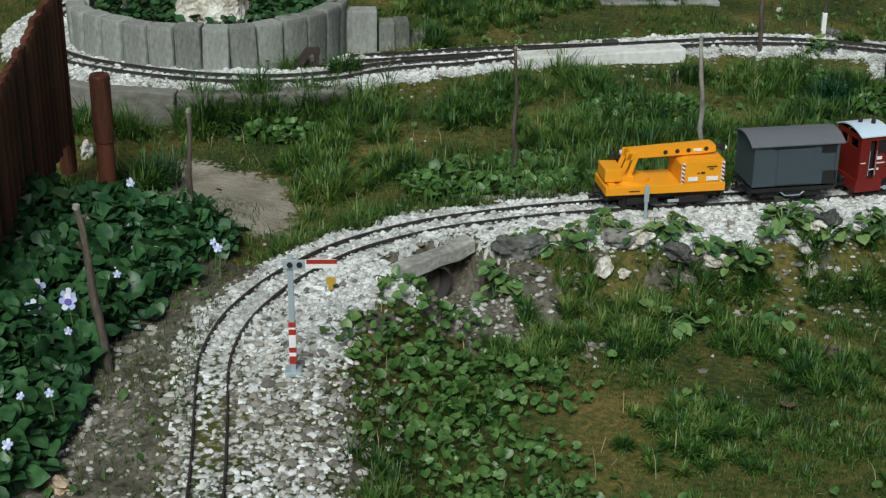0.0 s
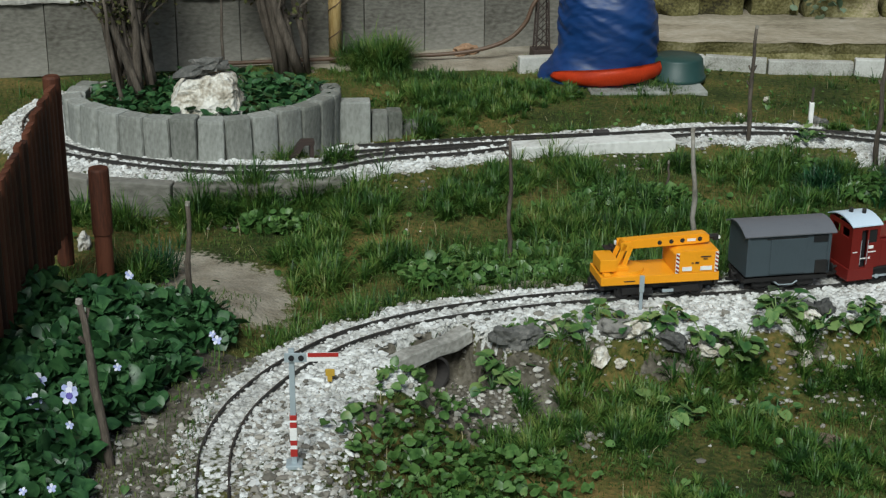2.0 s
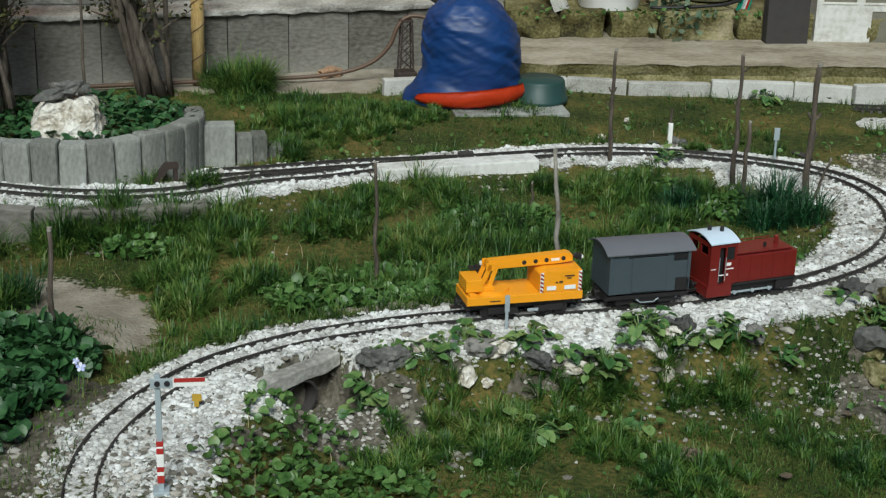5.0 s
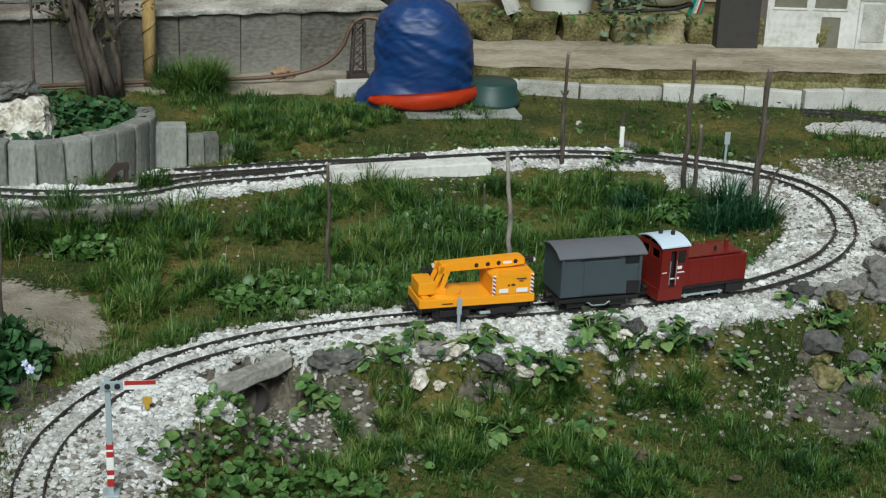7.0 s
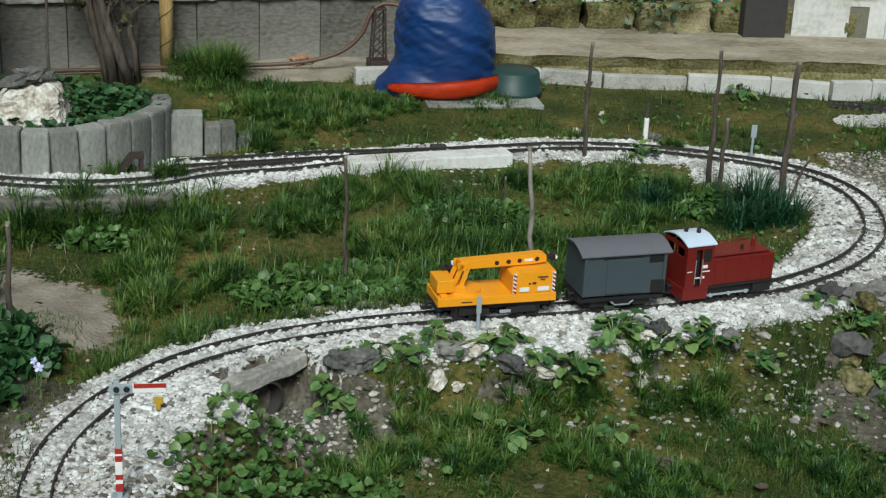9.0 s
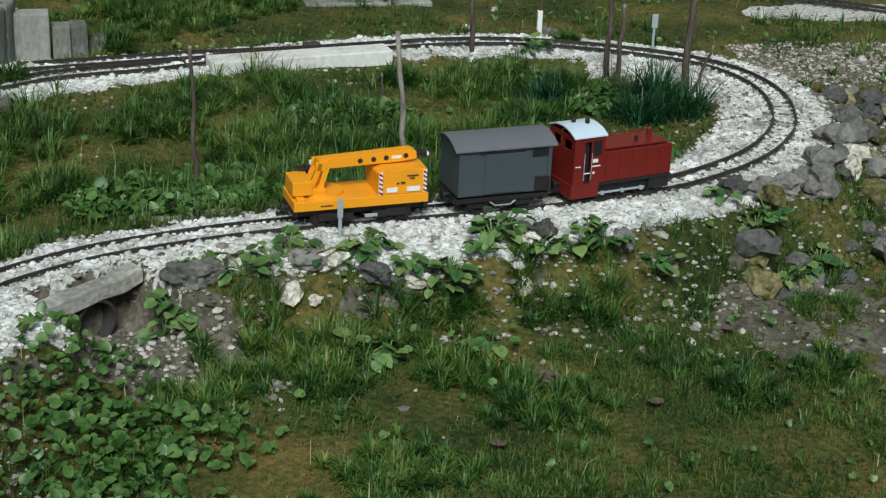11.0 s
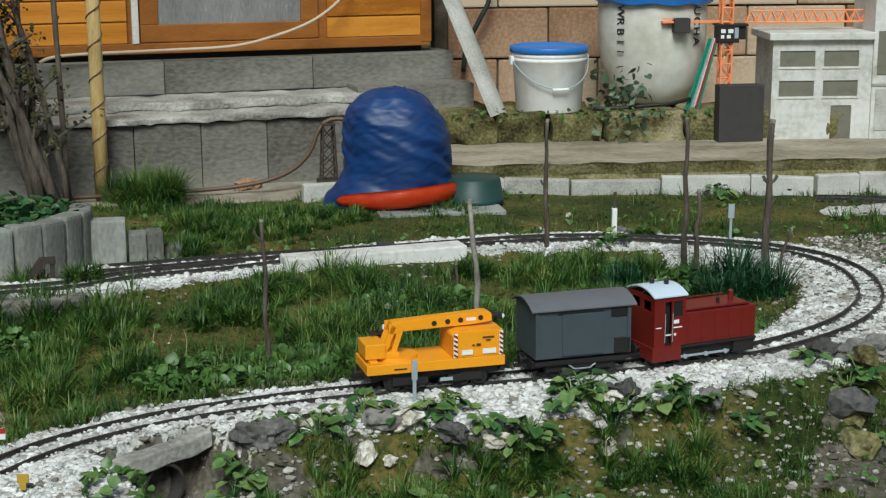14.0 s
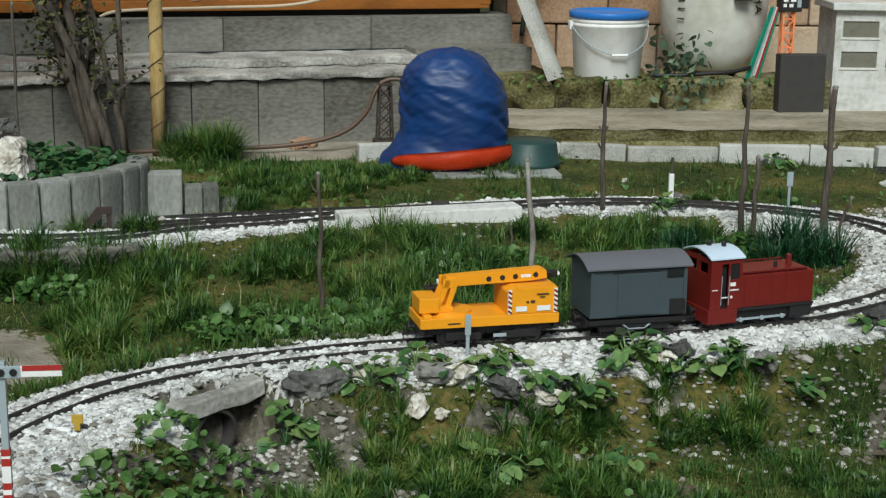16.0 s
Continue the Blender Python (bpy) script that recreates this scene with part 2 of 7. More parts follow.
def ground_material():
    """Soil, earth, sand and chippings, each where the ground's own measures of them say, with ragged edges."""
    m, n, l, b = shader("garden_ground", 0.95, 0.0, 0.2)
    tc = n.new("ShaderNodeTexCoord")

    def cloud(scale, detail=6.0):
        t = n.new("ShaderNodeTexNoise")
        t.inputs["Scale"].default_value, t.inputs["Detail"].default_value = scale, detail
        l.new(tc.outputs["Object"], t.inputs[0])
        return t.outputs[0]

    def tone(src, fine, stops):
        mx = n.new("ShaderNodeMix")
        mx.inputs[0].default_value = 0.4
        l.new(src, mx.inputs[2])
        l.new(fine, mx.inputs[3])
        k = len(stops) - 1
        r = ramp(n, [(0.33 + 0.34 * i / k, c) for i, c in enumerate(stops)])
        l.new(mx.outputs[0], r.inputs[0])
        return r.outputs[0]

    broad, mid, fine, grit = cloud(4.5), cloud(15.0), cloud(90.0, 4.0), cloud(240.0, 3.0)
    col = tone(broad, fine, [(0.014, 0.024, 0.005), (0.04, 0.052, 0.012), (0.10, 0.088, 0.024), (0.20, 0.13, 0.045)])
    layers = (("earth", tone(mid, fine, [(0.04, 0.036, 0.025), (0.11, 0.098, 0.075), (0.22, 0.20, 0.165)])),
              ("sand", tone(mid, grit, [(0.17, 0.145, 0.105), (0.28, 0.25, 0.195), (0.38, 0.345, 0.28)])),
              ("gravel", tone(fine, grit, [(0.17, 0.17, 0.155), (0.44, 0.435, 0.41), (0.68, 0.675, 0.65)])))
    for name, c in layers:
        at = n.new("ShaderNodeAttribute")
        at.attribute_name = name
        ad = n.new("ShaderNodeMath")
        ad.operation = "MULTIPLY_ADD"
        l.new(fine, ad.inputs[0])
        ad.inputs[1].default_value = 1.2
        l.new(at.outputs["Fac"], ad.inputs[2])
        st = n.new("ShaderNodeMapRange")
        st.interpolation_type = "SMOOTHSTEP"
        st.inputs[1].default_value, st.inputs[2].default_value = 0.98, 1.22
        l.new(ad.outputs[0], st.inputs[0])
        mx = n.new("ShaderNodeMix")
        mx.data_type = "RGBA"
        l.new(st.outputs[0], mx.inputs[0])
        l.new(col, mx.inputs[6])
        l.new(c, mx.inputs[7])
        col = mx.outputs[2]
    l.new(col, b.inputs["Base Color"])
    bp = n.new("ShaderNodeBump")
    bp.inputs["Strength"].default_value, bp.inputs["Distance"].default_value = 0.7, 0.008
    l.new(fine, bp.inputs["Height"])
    l.new(bp.outputs[0], b.inputs["Normal"])
    return m


M["ground"] = ground_material()


# ---------------------------------------------------------------- mesh helpers
def link_mesh(name, bm, mats, parent=None, label="", smooth=False):
    me = bpy.data.meshes.new(name)
    bm.normal_update()
    bm.to_mesh(me)
    bm.free()
    for m in mats if isinstance(mats, (list, tuple)) else [mats]:
        me.materials.append(M[m])
    if smooth:
        for p in me.polygons:
            p.use_smooth = True
    ob = new(name, me)
    if parent:
        ob.parent = parent
    if label:
        tagged(ob, label)
    return ob


def part(name, bm, mat, parent, label="", smooth=False):
    return link_mesh(name, bm, mat, parent, label, smooth)


def share(name, mesh, parent, m):
    """A piece on mesh data that it shares with its like."""
    ob = new(name, mesh)
    ob.parent = parent
    ob.matrix_basis = m
    return ob


def thing(name, label, category, m=None, group="", kind=""):
    e = new(name)
    e.empty_display_size = 0.05
    if m is not None:
        e.matrix_basis = m
    return tagged(e, label, category, group, kind)


def fast_mesh(name, verts, tris, mat, label="", category="", kind="stuff", smooth=False, parent=None):
    """A large mesh from arrays."""
    me = bpy.data.meshes.new(name)
    verts, tris = np.asarray(verts, np.float32), np.asarray(tris, np.int32)
    me.vertices.add(len(verts))
    me.vertices.foreach_set("co", verts.ravel())
    me.loops.add(tris.size)
    me.loops.foreach_set("vertex_index", tris.ravel())
    me.polygons.add(len(tris))
    me.polygons.foreach_set("loop_start", np.arange(0, tris.size, 3, dtype=np.int32))
    me.polygons.foreach_set("use_smooth", np.full(len(tris), smooth))
    me.update(calc_edges=True)
    me.materials.append(M[mat])
    ob = new(name, me)
    if parent:
        ob.parent = parent
    return tagged(ob, label, category, "", kind)


def box(bm, x0, y0, z0, x1, y1, z1, bevel=0.0, m=None):
    r = bmesh.ops.create_cube(bm, size=1.0)
    vs = r["verts"]
    bmesh.ops.scale(bm, vec=(x1 - x0, y1 - y0, z1 - z0), verts=vs)
    bmesh.ops.translate(bm, vec=((x0 + x1) / 2, (y0 + y1) / 2, (z0 + z1) / 2), verts=vs)
    if bevel:
        es = list({e for v in vs for e in v.link_edges})
        r = bmesh.ops.bevel(bm, geom=es, offset=bevel, segments=2, affect="EDGES", profile=0.6)
        vs = list({v for f in r["faces"] for v in f.verts} | {v for v in vs if v.is_valid})
    if m is not None:
        bmesh.ops.transform(bm, matrix=m, verts=[v for v in vs if v.is_valid])
    return bm


def boxed(*a, **k):
    return box(bmesh.new(), *a, **k)


def lathe(bm, profile, seg=24, m=None):
    """A turned body from (radius, height) pairs, closed where the radius is 0."""
    rings = []
    for r, z in profile:
        if r < 1e-6:
            rings.append([bm.verts.new((0, 0, z))])
        else:
            rings.append([bm.verts.new((r * math.cos(2 * math.pi * i / seg), r * math.sin(2 * math.pi * i / seg), z)) for i in range(seg)])
    for a, b in zip(rings, rings[1:]):
        for i in range(seg):
            j = (i + 1) % seg
            if len(a) == 1 and len(b) > 1:
                bm.faces.new((a[0], b[i], b[j]))
            elif len(b) == 1 and len(a) > 1:
                bm.faces.new((a[i], a[j], b[0]))
            elif len(a) > 1:
                bm.faces.new((a[i], a[j], b[j], b[i]))
    bmesh.ops.recalc_face_normals(bm, faces=bm.faces[:])
    if m is not None:
        bmesh.ops.transform(bm, matrix=m, verts=[v for ring in rings for v in ring])
    return bm


def tube(bm, pts, radius, seg=8, taper=None):
    """A round bar along points; taper gives the radius at each."""
    pts = [Vector(p) for p in pts]
    rings, n = [], len(pts)
    for i, p in enumerate(pts):
        d = (pts[min(i + 1, n - 1)] - pts[max(i - 1, 0)]).normalized()
        s = d.cross(Vector((0.31, 0.92, 0.21)))
        if s.length < 0.1:
            s = d.cross(Vector((1, 0, 0)))
        s.normalize()
        u = d.cross(s)
        r = taper[i] if taper else radius
        rings.append([bm.verts.new(p + r * (math.cos(2 * math.pi * k / seg) * s + math.sin(2 * math.pi * k / seg) * u)) for k in range(seg)])
    for a, b in zip(rings, rings[1:]):
        for k in range(seg):
            j = (k + 1) % seg
            bm.faces.new((a[k], a[j], b[j], b[k]))
    bm.faces.new(rings[0][::-1])
    bm.faces.new(rings[-1])
    return bm


def curve_points(ctrl, step):
    """Points at even steps along a smooth line through the control points."""
    c = [Vector((*p, 0)) if len(p) == 2 else Vector(p) for p in ctrl]
    c = [2 * c[0] - c[1]] + c + [2 * c[-1] - c[-2]]
    dense = []
    for i in range(1, len(c) - 2):
        a, b, d, e = c[i - 1 : i + 3]
        for k in range(24):
            t = k / 24
            dense.append(0.5 * (2 * b + (d - a) * t + (2 * a - 5 * b + 4 * d - e) * t * t + (3 * b - a - 3 * d + e) * t**3))
    dense.append(c[-2])
    out, left = [dense[0]], step
    for p, q in zip(dense, dense[1:]):
        seg = (q - p).length
        while seg >= left and seg > 0:
            p = p + (q - p) * (left / seg)
            out.append(p)
            seg, left = (q - p).length, step
        left -= seg
    return out


def rough_stone(size, seed, sub=2, jag=0.28):
    """A broken stone, its bed at z = 0."""
    bm = bmesh.new()
    bmesh.ops.create_icosphere(bm, subdivisions=sub, radius=1.0)
    off = Vector((seed * 3.7, seed * 1.3, seed * 2.1))
    for v in bm.verts:
        k = 1 + jag * noise.noise(v.co * 1.3 + off) + jag * 0.5 * noise.noise(v.co * 3.1 + off)
        w = v.co * k
        v.co = Vector((w.x * size[0], w.y * size[1], w.z * size[2])) / 2
    low = min(v.co.z for v in bm.verts)
    for v in bm.verts:
        v.co.z -= low
    return bm


# ---------------------------------------------------------------- the plan of the line
MAIN = [(-0.30, 0.95), (-0.325, 1.3), (-0.351, 1.60), (-0.378, 1.80), (-0.397, 1.94), (-0.393, 2.05), (-0.372, 2.141), (-0.325, 2.25),
        (-0.24, 2.37), (-0.12, 2.462), (-0.016, 2.511), (0.129, 2.56), (0.288, 2.594), (0.506, 2.636), (0.674, 2.675), (0.856, 2.737),
        (1.0, 2.825), (1.107, 2.925), (1.19, 3.05), (1.228, 3.157), (1.246, 3.27), (1.236, 3.376), (1.198, 3.466), (1.13, 3.539),
        (1.02, 3.602), (0.889, 3.652), (0.748, 3.68), (0.601, 3.676), (0.453, 3.644), (0.307, 3.608), (0.166, 3.565), (0.045, 3.518),
        (-0.063, 3.471), (-0.17, 3.440), (-0.262, 3.405), (-0.347, 3.345), (-0.474, 3.308), (-0.603, 3.306), (-0.735, 3.330),
        (-0.874, 3.38), (-0.97, 3.43), (-1.07, 3.53), (-1.13, 3.69), (-1.11, 3.87), (-1.0, 4.05)]
SIDING = [(0.32, 3.612), (0.17, 3.585), (0.046, 3.566), (-0.064, 3.541), (-0.172, 3.511), (-0.266, 3.487), (-0.33, 3.47)]
LINE = curve_points(MAIN, 0.01)
LINE_XY = np.array([(p.x, p.y) for p in LINE])
SIDE_XY = np.array([(p.x, p.y) for p in curve_points(SIDING, 0.02)])


def line_distance(x, y):
    """Distance from the line's middle, and whether the place lies inside the loop."""
    q = np.stack([np.ravel(x), np.ravel(y)], 1).astype(np.float32)
    best, arg = np.full(len(q), 1e9, np.float32), np.zeros(len(q), int)
    for a in range(0, len(LINE_XY), 4):
        d = (q[:, 0] - LINE_XY[a, 0]) ** 2 + (q[:, 1] - LINE_XY[a, 1]) ** 2
        w = d < best
        best[w], arg[w] = d[w], a
    nxt = LINE_XY[np.minimum(arg + 1, len(LINE_XY) - 1)] - LINE_XY[np.maximum(arg - 1, 0)]
    off = q - LINE_XY[arg]
    inside = nxt[:, 0] * off[:, 1] - nxt[:, 1] * off[:, 0] > 0
    side = np.full(len(q), 1e9, np.float32)
    for sx, sy in SIDE_XY:
        side = np.minimum(side, (q[:, 0] - sx) ** 2 + (q[:, 1] - sy) ** 2)
    shape = np.shape(x)
    return np.sqrt(best).reshape(shape), inside.reshape(shape), np.sqrt(side).reshape(shape)


def step01(v, a, b):
    t = np.clip((v - a) / (b - a), 0, 1)
    return t * t * (3 - 2 * t)


def wave(x, y, s, seed):
    """Soft, even unevenness between -1 and 1."""
    v = 0
    for k, (ax, ay) in enumerate(((1.0, 0.35), (-0.5, 0.9), (0.7, -0.8), (0.2, 1.3))):
        v = v + np.sin(s * (ax * x + ay * y) + seed * (k + 1.7)) * (0.5 if k > 1 else 0.7)
    return v / 2.4


HOLLOW = (0.02, 2.27)      # the gravelly hollow before the pipe
CULVERT = (-0.104, 2.384)    # middle of the slab over the pipe
SANDY = (-0.51, 2.735)      # the bare sandy place


def drain_mouth(x, y):
    """1 in the pit before the drain pipe, 0 outside."""
    u, v = (x - CULVERT[0]) * 0.772 + (y - CULVERT[1]) * 0.636, (y - CULVERT[1]) * 0.772 - (x - CULVERT[0]) * 0.636
    return step01(0.022 - v, 0.0, 0.016) * step01(v, -0.20, -0.06) * step01(0.098 - np.abs(u), 0.0, 0.025)


LATTICE = np.random.RandomState(3).uniform(-1, 1, (64, 64))


def cloud2(x, y, size, seed=0):
    """Uneven patches of about the given size, between -1 and 1."""
    v, amp = 0, 0.62
    for k in range(3):
        u, w = np.asarray(x) / size * 2**k + 7.3 * seed + 31, np.asarray(y) / size * 2**k + 3.1 * seed + 17
        i, j = np.floor(u).astype(int), np.floor(w).astype(int)
        f, g = u - i, w - j
        f, g = f * f * (3 - 2 * f), g * g * (3 - 2 * g)
        a, b = LATTICE[i % 64, j % 64], LATTICE[(i + 1) % 64, j % 64]
        c, d = LATTICE[i % 64, (j + 1) % 64], LATTICE[(i + 1) % 64, (j + 1) % 64]
        v = v + amp * ((a * (1 - f) + b * f) * (1 - g) + (c * (1 - f) + d * f) * g)
        amp *= 0.55
    return v


def sand_amount(x, y):
    """1 on the bare sandy place, falling to 0 at its ragged rim."""
    u, v = (x - SANDY[0]) * 0.46 - (y - SANDY[1]) * 0.89, (x - SANDY[0]) * 0.89 + (y - SANDY[1]) * 0.46
    q = np.sqrt((u / 0.25) ** 2 + (v / 0.12) ** 2) + 0.35 * cloud2(x, y, 0.11, 2)
    return np.clip((1.4 - q) / 0.8, 0, 1)


def gravel_amount(x, y):
    """1 on the ballast, 0 off it, with a ragged fade between."""
    d, inside, sd = line_distance(x, y)
    near = y < 3.0
    ww = np.where(inside, np.where(near, 0.064, 0.085), np.where(near, 0.158 + 0.035 * cloud2(x, y, 0.16, 5), 0.10))
    wide = 0.19 + 0.02 * cloud2(x, y, 0.1, 6)
    ww = np.where(~inside & near, ww + (wide - ww) * step01(-x, -0.03, 0.12), ww)
    ww = np.where(~inside & near & (x > 0.75), 0.15 + 0.03 * cloud2(x, y, 0.12, 7), ww)
    ww = np.where(inside & (x > 0.9), 0.13, ww)
    j = 0.020 * cloud2(x, y, 0.05, 8)
    a = (ww - d + j) / 0.034 + 0.5
    return np.clip(np.maximum(a, (0.06 - sd + 0.5 * j) / 0.03 + 0.5), 0, 1)


def ground_height(x, y):
    x, y = np.asarray(x, float), np.asarray(y, float)
    d, inside, sd = line_distance(x, y)
    front = ~inside & (y < 3.0)
    rear = ~inside & (y >= 3.0)
    bed = -0.0105 + 0.0036 * step01(-x, -0.95, -0.75) * (y < 3.0)
    lawn = -0.115 + 0.012 * wave(x, y, 6, 1.0) - 0.02 * step01(x, 0.5, 1.3)
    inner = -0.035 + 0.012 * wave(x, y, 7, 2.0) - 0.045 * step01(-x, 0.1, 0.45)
    back = -0.045 + 0.008 * wave(x, y, 5, 3.0)
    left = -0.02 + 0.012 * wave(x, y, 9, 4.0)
    z = np.where(inside, bed + (inner - bed) * step01(d, 0.06, 0.15), 0)
    lead = 0.012 * step01(x, 0.02, 0.16)
    z = np.where(front, bed + (lawn - bed) * step01(d, 0.155 - lead, 0.33 - 6 * lead), z)
    z = np.where(rear, bed + (back - bed) * step01(d, 0.06, 0.22), z)
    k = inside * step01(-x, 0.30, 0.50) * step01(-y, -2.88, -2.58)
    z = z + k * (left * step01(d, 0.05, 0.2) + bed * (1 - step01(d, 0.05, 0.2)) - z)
    hol = np.exp(-(((x - HOLLOW[0]) / 0.11) ** 2 + ((y - HOLLOW[1]) / 0.08) ** 2))
    z = z - 0.02 * hol * front
    mouth = drain_mouth(x, y)
    z = z + mouth * (np.minimum(z, -0.105) - z)
    z = np.where(sd < 0.05, np.maximum(z, bed), z)
    return z + 0.0035 * wave(x, y, 40, 5.0) * (d > 0.06)


def gz(x, y):
    return float(ground_height(np.array([x]), np.array([y]))[0])


SOIL, EARTH, SAND, GRAVEL = 0, 1, 2, 3


def zone(x, y):
    """What lies on the ground: moss and soil, bare earth, sand or white chippings."""
    d, inside, sd = line_distance(x, y)
    j = 0.022 * wave(x, y, 31, 1.0) + 0.014 * wave(x, y, 77, 2.0)
    z = np.full(np.shape(x), SOIL)
    near = y < 3.0
    earthy = (((x - 1.14) / 0.27) ** 2 + ((y - 2.42) / 0.17) ** 2 + 22 * j < 1) & ~inside & (j > -0.008)
    earthy |= (~inside) & (x > 1.3) & (y > 2.5) & (y < 3.75) & (j > -0.012) & (x + 4 * j < 1.8)
    earthy |= (x < -0.3) & inside & (y < 2.35) & (d < 0.32)
    earthy |= (~inside) & near & (d > 0.15) & (d < 0.21) & (j > 0.008)
    z = np.where(earthy, EARTH, z)
    sandy = (sand_amount(x, y) > 0.55) & inside
    z = np.where(sandy, SAND, z)
    z = np.where(gravel_amount(x, y) > 0.5, GRAVEL, z)
    z = np.where(drain_mouth(x, y) > 0.02, EARTH, z)
    pit = ((x - HOLLOW[0]) / 0.17) ** 2 + ((y - HOLLOW[1]) / 0.085) ** 2 + 16 * j < 1
    z = np.where(pit & ~inside & (z == SOIL), EARTH, z)
    z = np.where((y + 2 * j > 4.42) & (x < 0.4) & (x > -0.9), SAND, z)
    z = np.where((((x - 1.75) / 0.3) ** 2 + ((y - 4.12) / 0.1) ** 2 + 6 * j < 1), GRAVEL, z)
    return z


# ---------------------------------------------------------------- ground
def build_ground():
    fx = np.arange(-1.5, 2.0, 0.0125)
    fy = np.arange(1.2, 4.7, 0.0125)
    far = np.array([0.15, 0.5, 1.2, 3, 8, 20, 60, 200])
    xs = np.concatenate([(fx[0] - far)[::-1], fx, fx[-1] + far])
    ys = np.concatenate([(fy[0] - far)[::-1], fy, fy[-1] + far])
    gx, gy = np.meshgrid(xs, ys)
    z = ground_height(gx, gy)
    nx, ny = len(xs), len(ys)
    verts = np.stack([gx.ravel(), gy.ravel(), z.ravel()], 1)
    i, j = np.meshgrid(np.arange(nx - 1), np.arange(ny - 1))
    a = (j * nx + i).ravel()
    me = bpy.data.meshes.new("ground")
    me.from_pydata(verts.tolist(), [], np.stack([a, a + 1, a + 1 + nx, a + nx], 1).tolist())
    kinds = zone(gx, gy).ravel()
    for name, k in (("earth", EARTH), ("sand", SAND), ("gravel", GRAVEL)):
        amount = (kinds == k).astype(np.float32)
        if k == SAND:
            amount = np.maximum(amount * (gy.ravel() > 3.2), sand_amount(gx, gy).ravel() * (kinds != GRAVEL)).astype(np.float32)
        if k == GRAVEL:
            amount = np.maximum(amount * (gx.ravel() > 1.4), gravel_amount(gx, gy).ravel() * (kinds != EARTH) * (1 - 0.55 * step01(-gy, -2.3, -1.8)).ravel()).astype(np.float32)
        me.attributes.new(name, "FLOAT", "POINT").data.foreach_set("value", amount)
    me.polygons.foreach_set("use_smooth", np.ones(len(me.polygons), bool))
    me.materials.append(M["ground"])
    tagged(new("ground", me), "mossy garden ground with white gravel bed and bare earth", "ground", "", "structure")


build_ground()


# ---------------------------------------------------------------- railway
def offset_line(pts, off):
    out = []
    for i, p in enumerate(pts):
        d = (pts[min(i + 1, len(pts) - 1)] - pts[max(i - 1, 0)]).normalized()
        out.append(p + Vector((-d.y, d.x, 0)) * off)
    return out


def rail_mesh(pts):
    prof = [(-0.0028, -0.008), (0.0028, -0.008), (0.0028, -0.0070), (0.0008, -0.0062), (0.0008, -0.0022), (0.0013, -0.0016), (0.0013, 0), (-0.0013, 0),
            (-0.0013, -0.0016), (-0.0008, -0.0022), (-0.0008, -0.0062), (-0.0028, -0.0070)]
    bm = bmesh.new()
    rings = []
    for i, p in enumerate(pts):
        d = (pts[min(i + 1, len(pts) - 1)] - pts[max(i - 1, 0)]).normalized()
        s = Vector((-d.y, d.x, 0))
        rings.append([bm.verts.new(p + s * a + Vector((0, 0, b))) for a, b in prof])
    k = len(prof)
    for a, b in zip(rings, rings[1:]):
        for i in range(k):
            bm.faces.new((a[i], a[(i + 1) % k], b[(i + 1) % k], b[i]))
    bm.faces.new(rings[0])
    bm.faces.new(rings[-1][::-1])
    bmesh.ops.recalc_face_normals(bm, faces=bm.faces[:])
    return bm


def sleeper_mesh():
    bm = bmesh.new()
    box(bm, -0.0048, -0.034, -0.0155, 0.0048, 0.034, -0.0095, 0.0012)
    for s in (-1, 1):
        box(bm, -0.004, s * 0.0225 - 0.0065, -0.0097, 0.004, s * 0.0225 + 0.0065, -0.0066)
    me = bpy.data.meshes.new("sleeper")
    bm.to_mesh(me)
    bm.free()
    me.materials.append(M["sleeper"])
    return me


SLEEPER = sleeper_mesh()


def lay_track(name, ctrl, label, dz=0.0):
    t = thing(name, label, "railway track", pose(0, 0, dz))
    pts = curve_points(ctrl, 0.02)
    for s in (-1, 1):
        part("rail", rail_mesh(offset_line(pts, s * 0.0225)), "rail", t)
    bed = curve_points(ctrl, 0.0265)
    for i in range(1, len(bed) - 1):
        d = bed[i + 1] - bed[i - 1]
        share("sleeper", SLEEPER, t, pose(bed[i].x, bed[i].y, 0, 0, 0, math.degrees(math.atan2(d.y, d.x)) + random.uniform(-1.5, 1.5)))
    return t


lay_track("railway_track", MAIN, "weathered garden railway track on dark sleepers in gravel")
lay_track("railway_branch", [(1.493, 4.284), (1.578, 4.270), (1.655, 4.242), (1.725, 4.207), (1.851, 4.130), (2.05, 4.0), (2.4, 3.75)], "weathered branch track at the edge of the garden", -0.035)
lay_track("railway_siding", SIDING, "short weathered siding track beside the main line")


# ---------------------------------------------------------------- train
def at_line(s):
    """Place and heading (degrees) at s metres along the line."""
    i = min(max(int(s / 0.01), 1), len(LINE) - 2)
    d = LINE[i + 1] - LINE[i - 1]
    return LINE[i], math.degrees(math.atan2(d.y, d.x))


def on_line(s0, s1):
    """The pose of a vehicle whose ends stand at s0 and s1 metres along the line; its x runs ahead."""
    a, b = at_line(s0)[0], at_line(s1)[0]
    d = b - a
    m = (a + b) / 2
    return pose(m.x, m.y, 0, 0, 0, math.degrees(math.atan2(d.y, d.x)))


REAR = next(i for i, p in enumerate(LINE) if p.y > 2.4 and p.x > 0.20) * 0.01


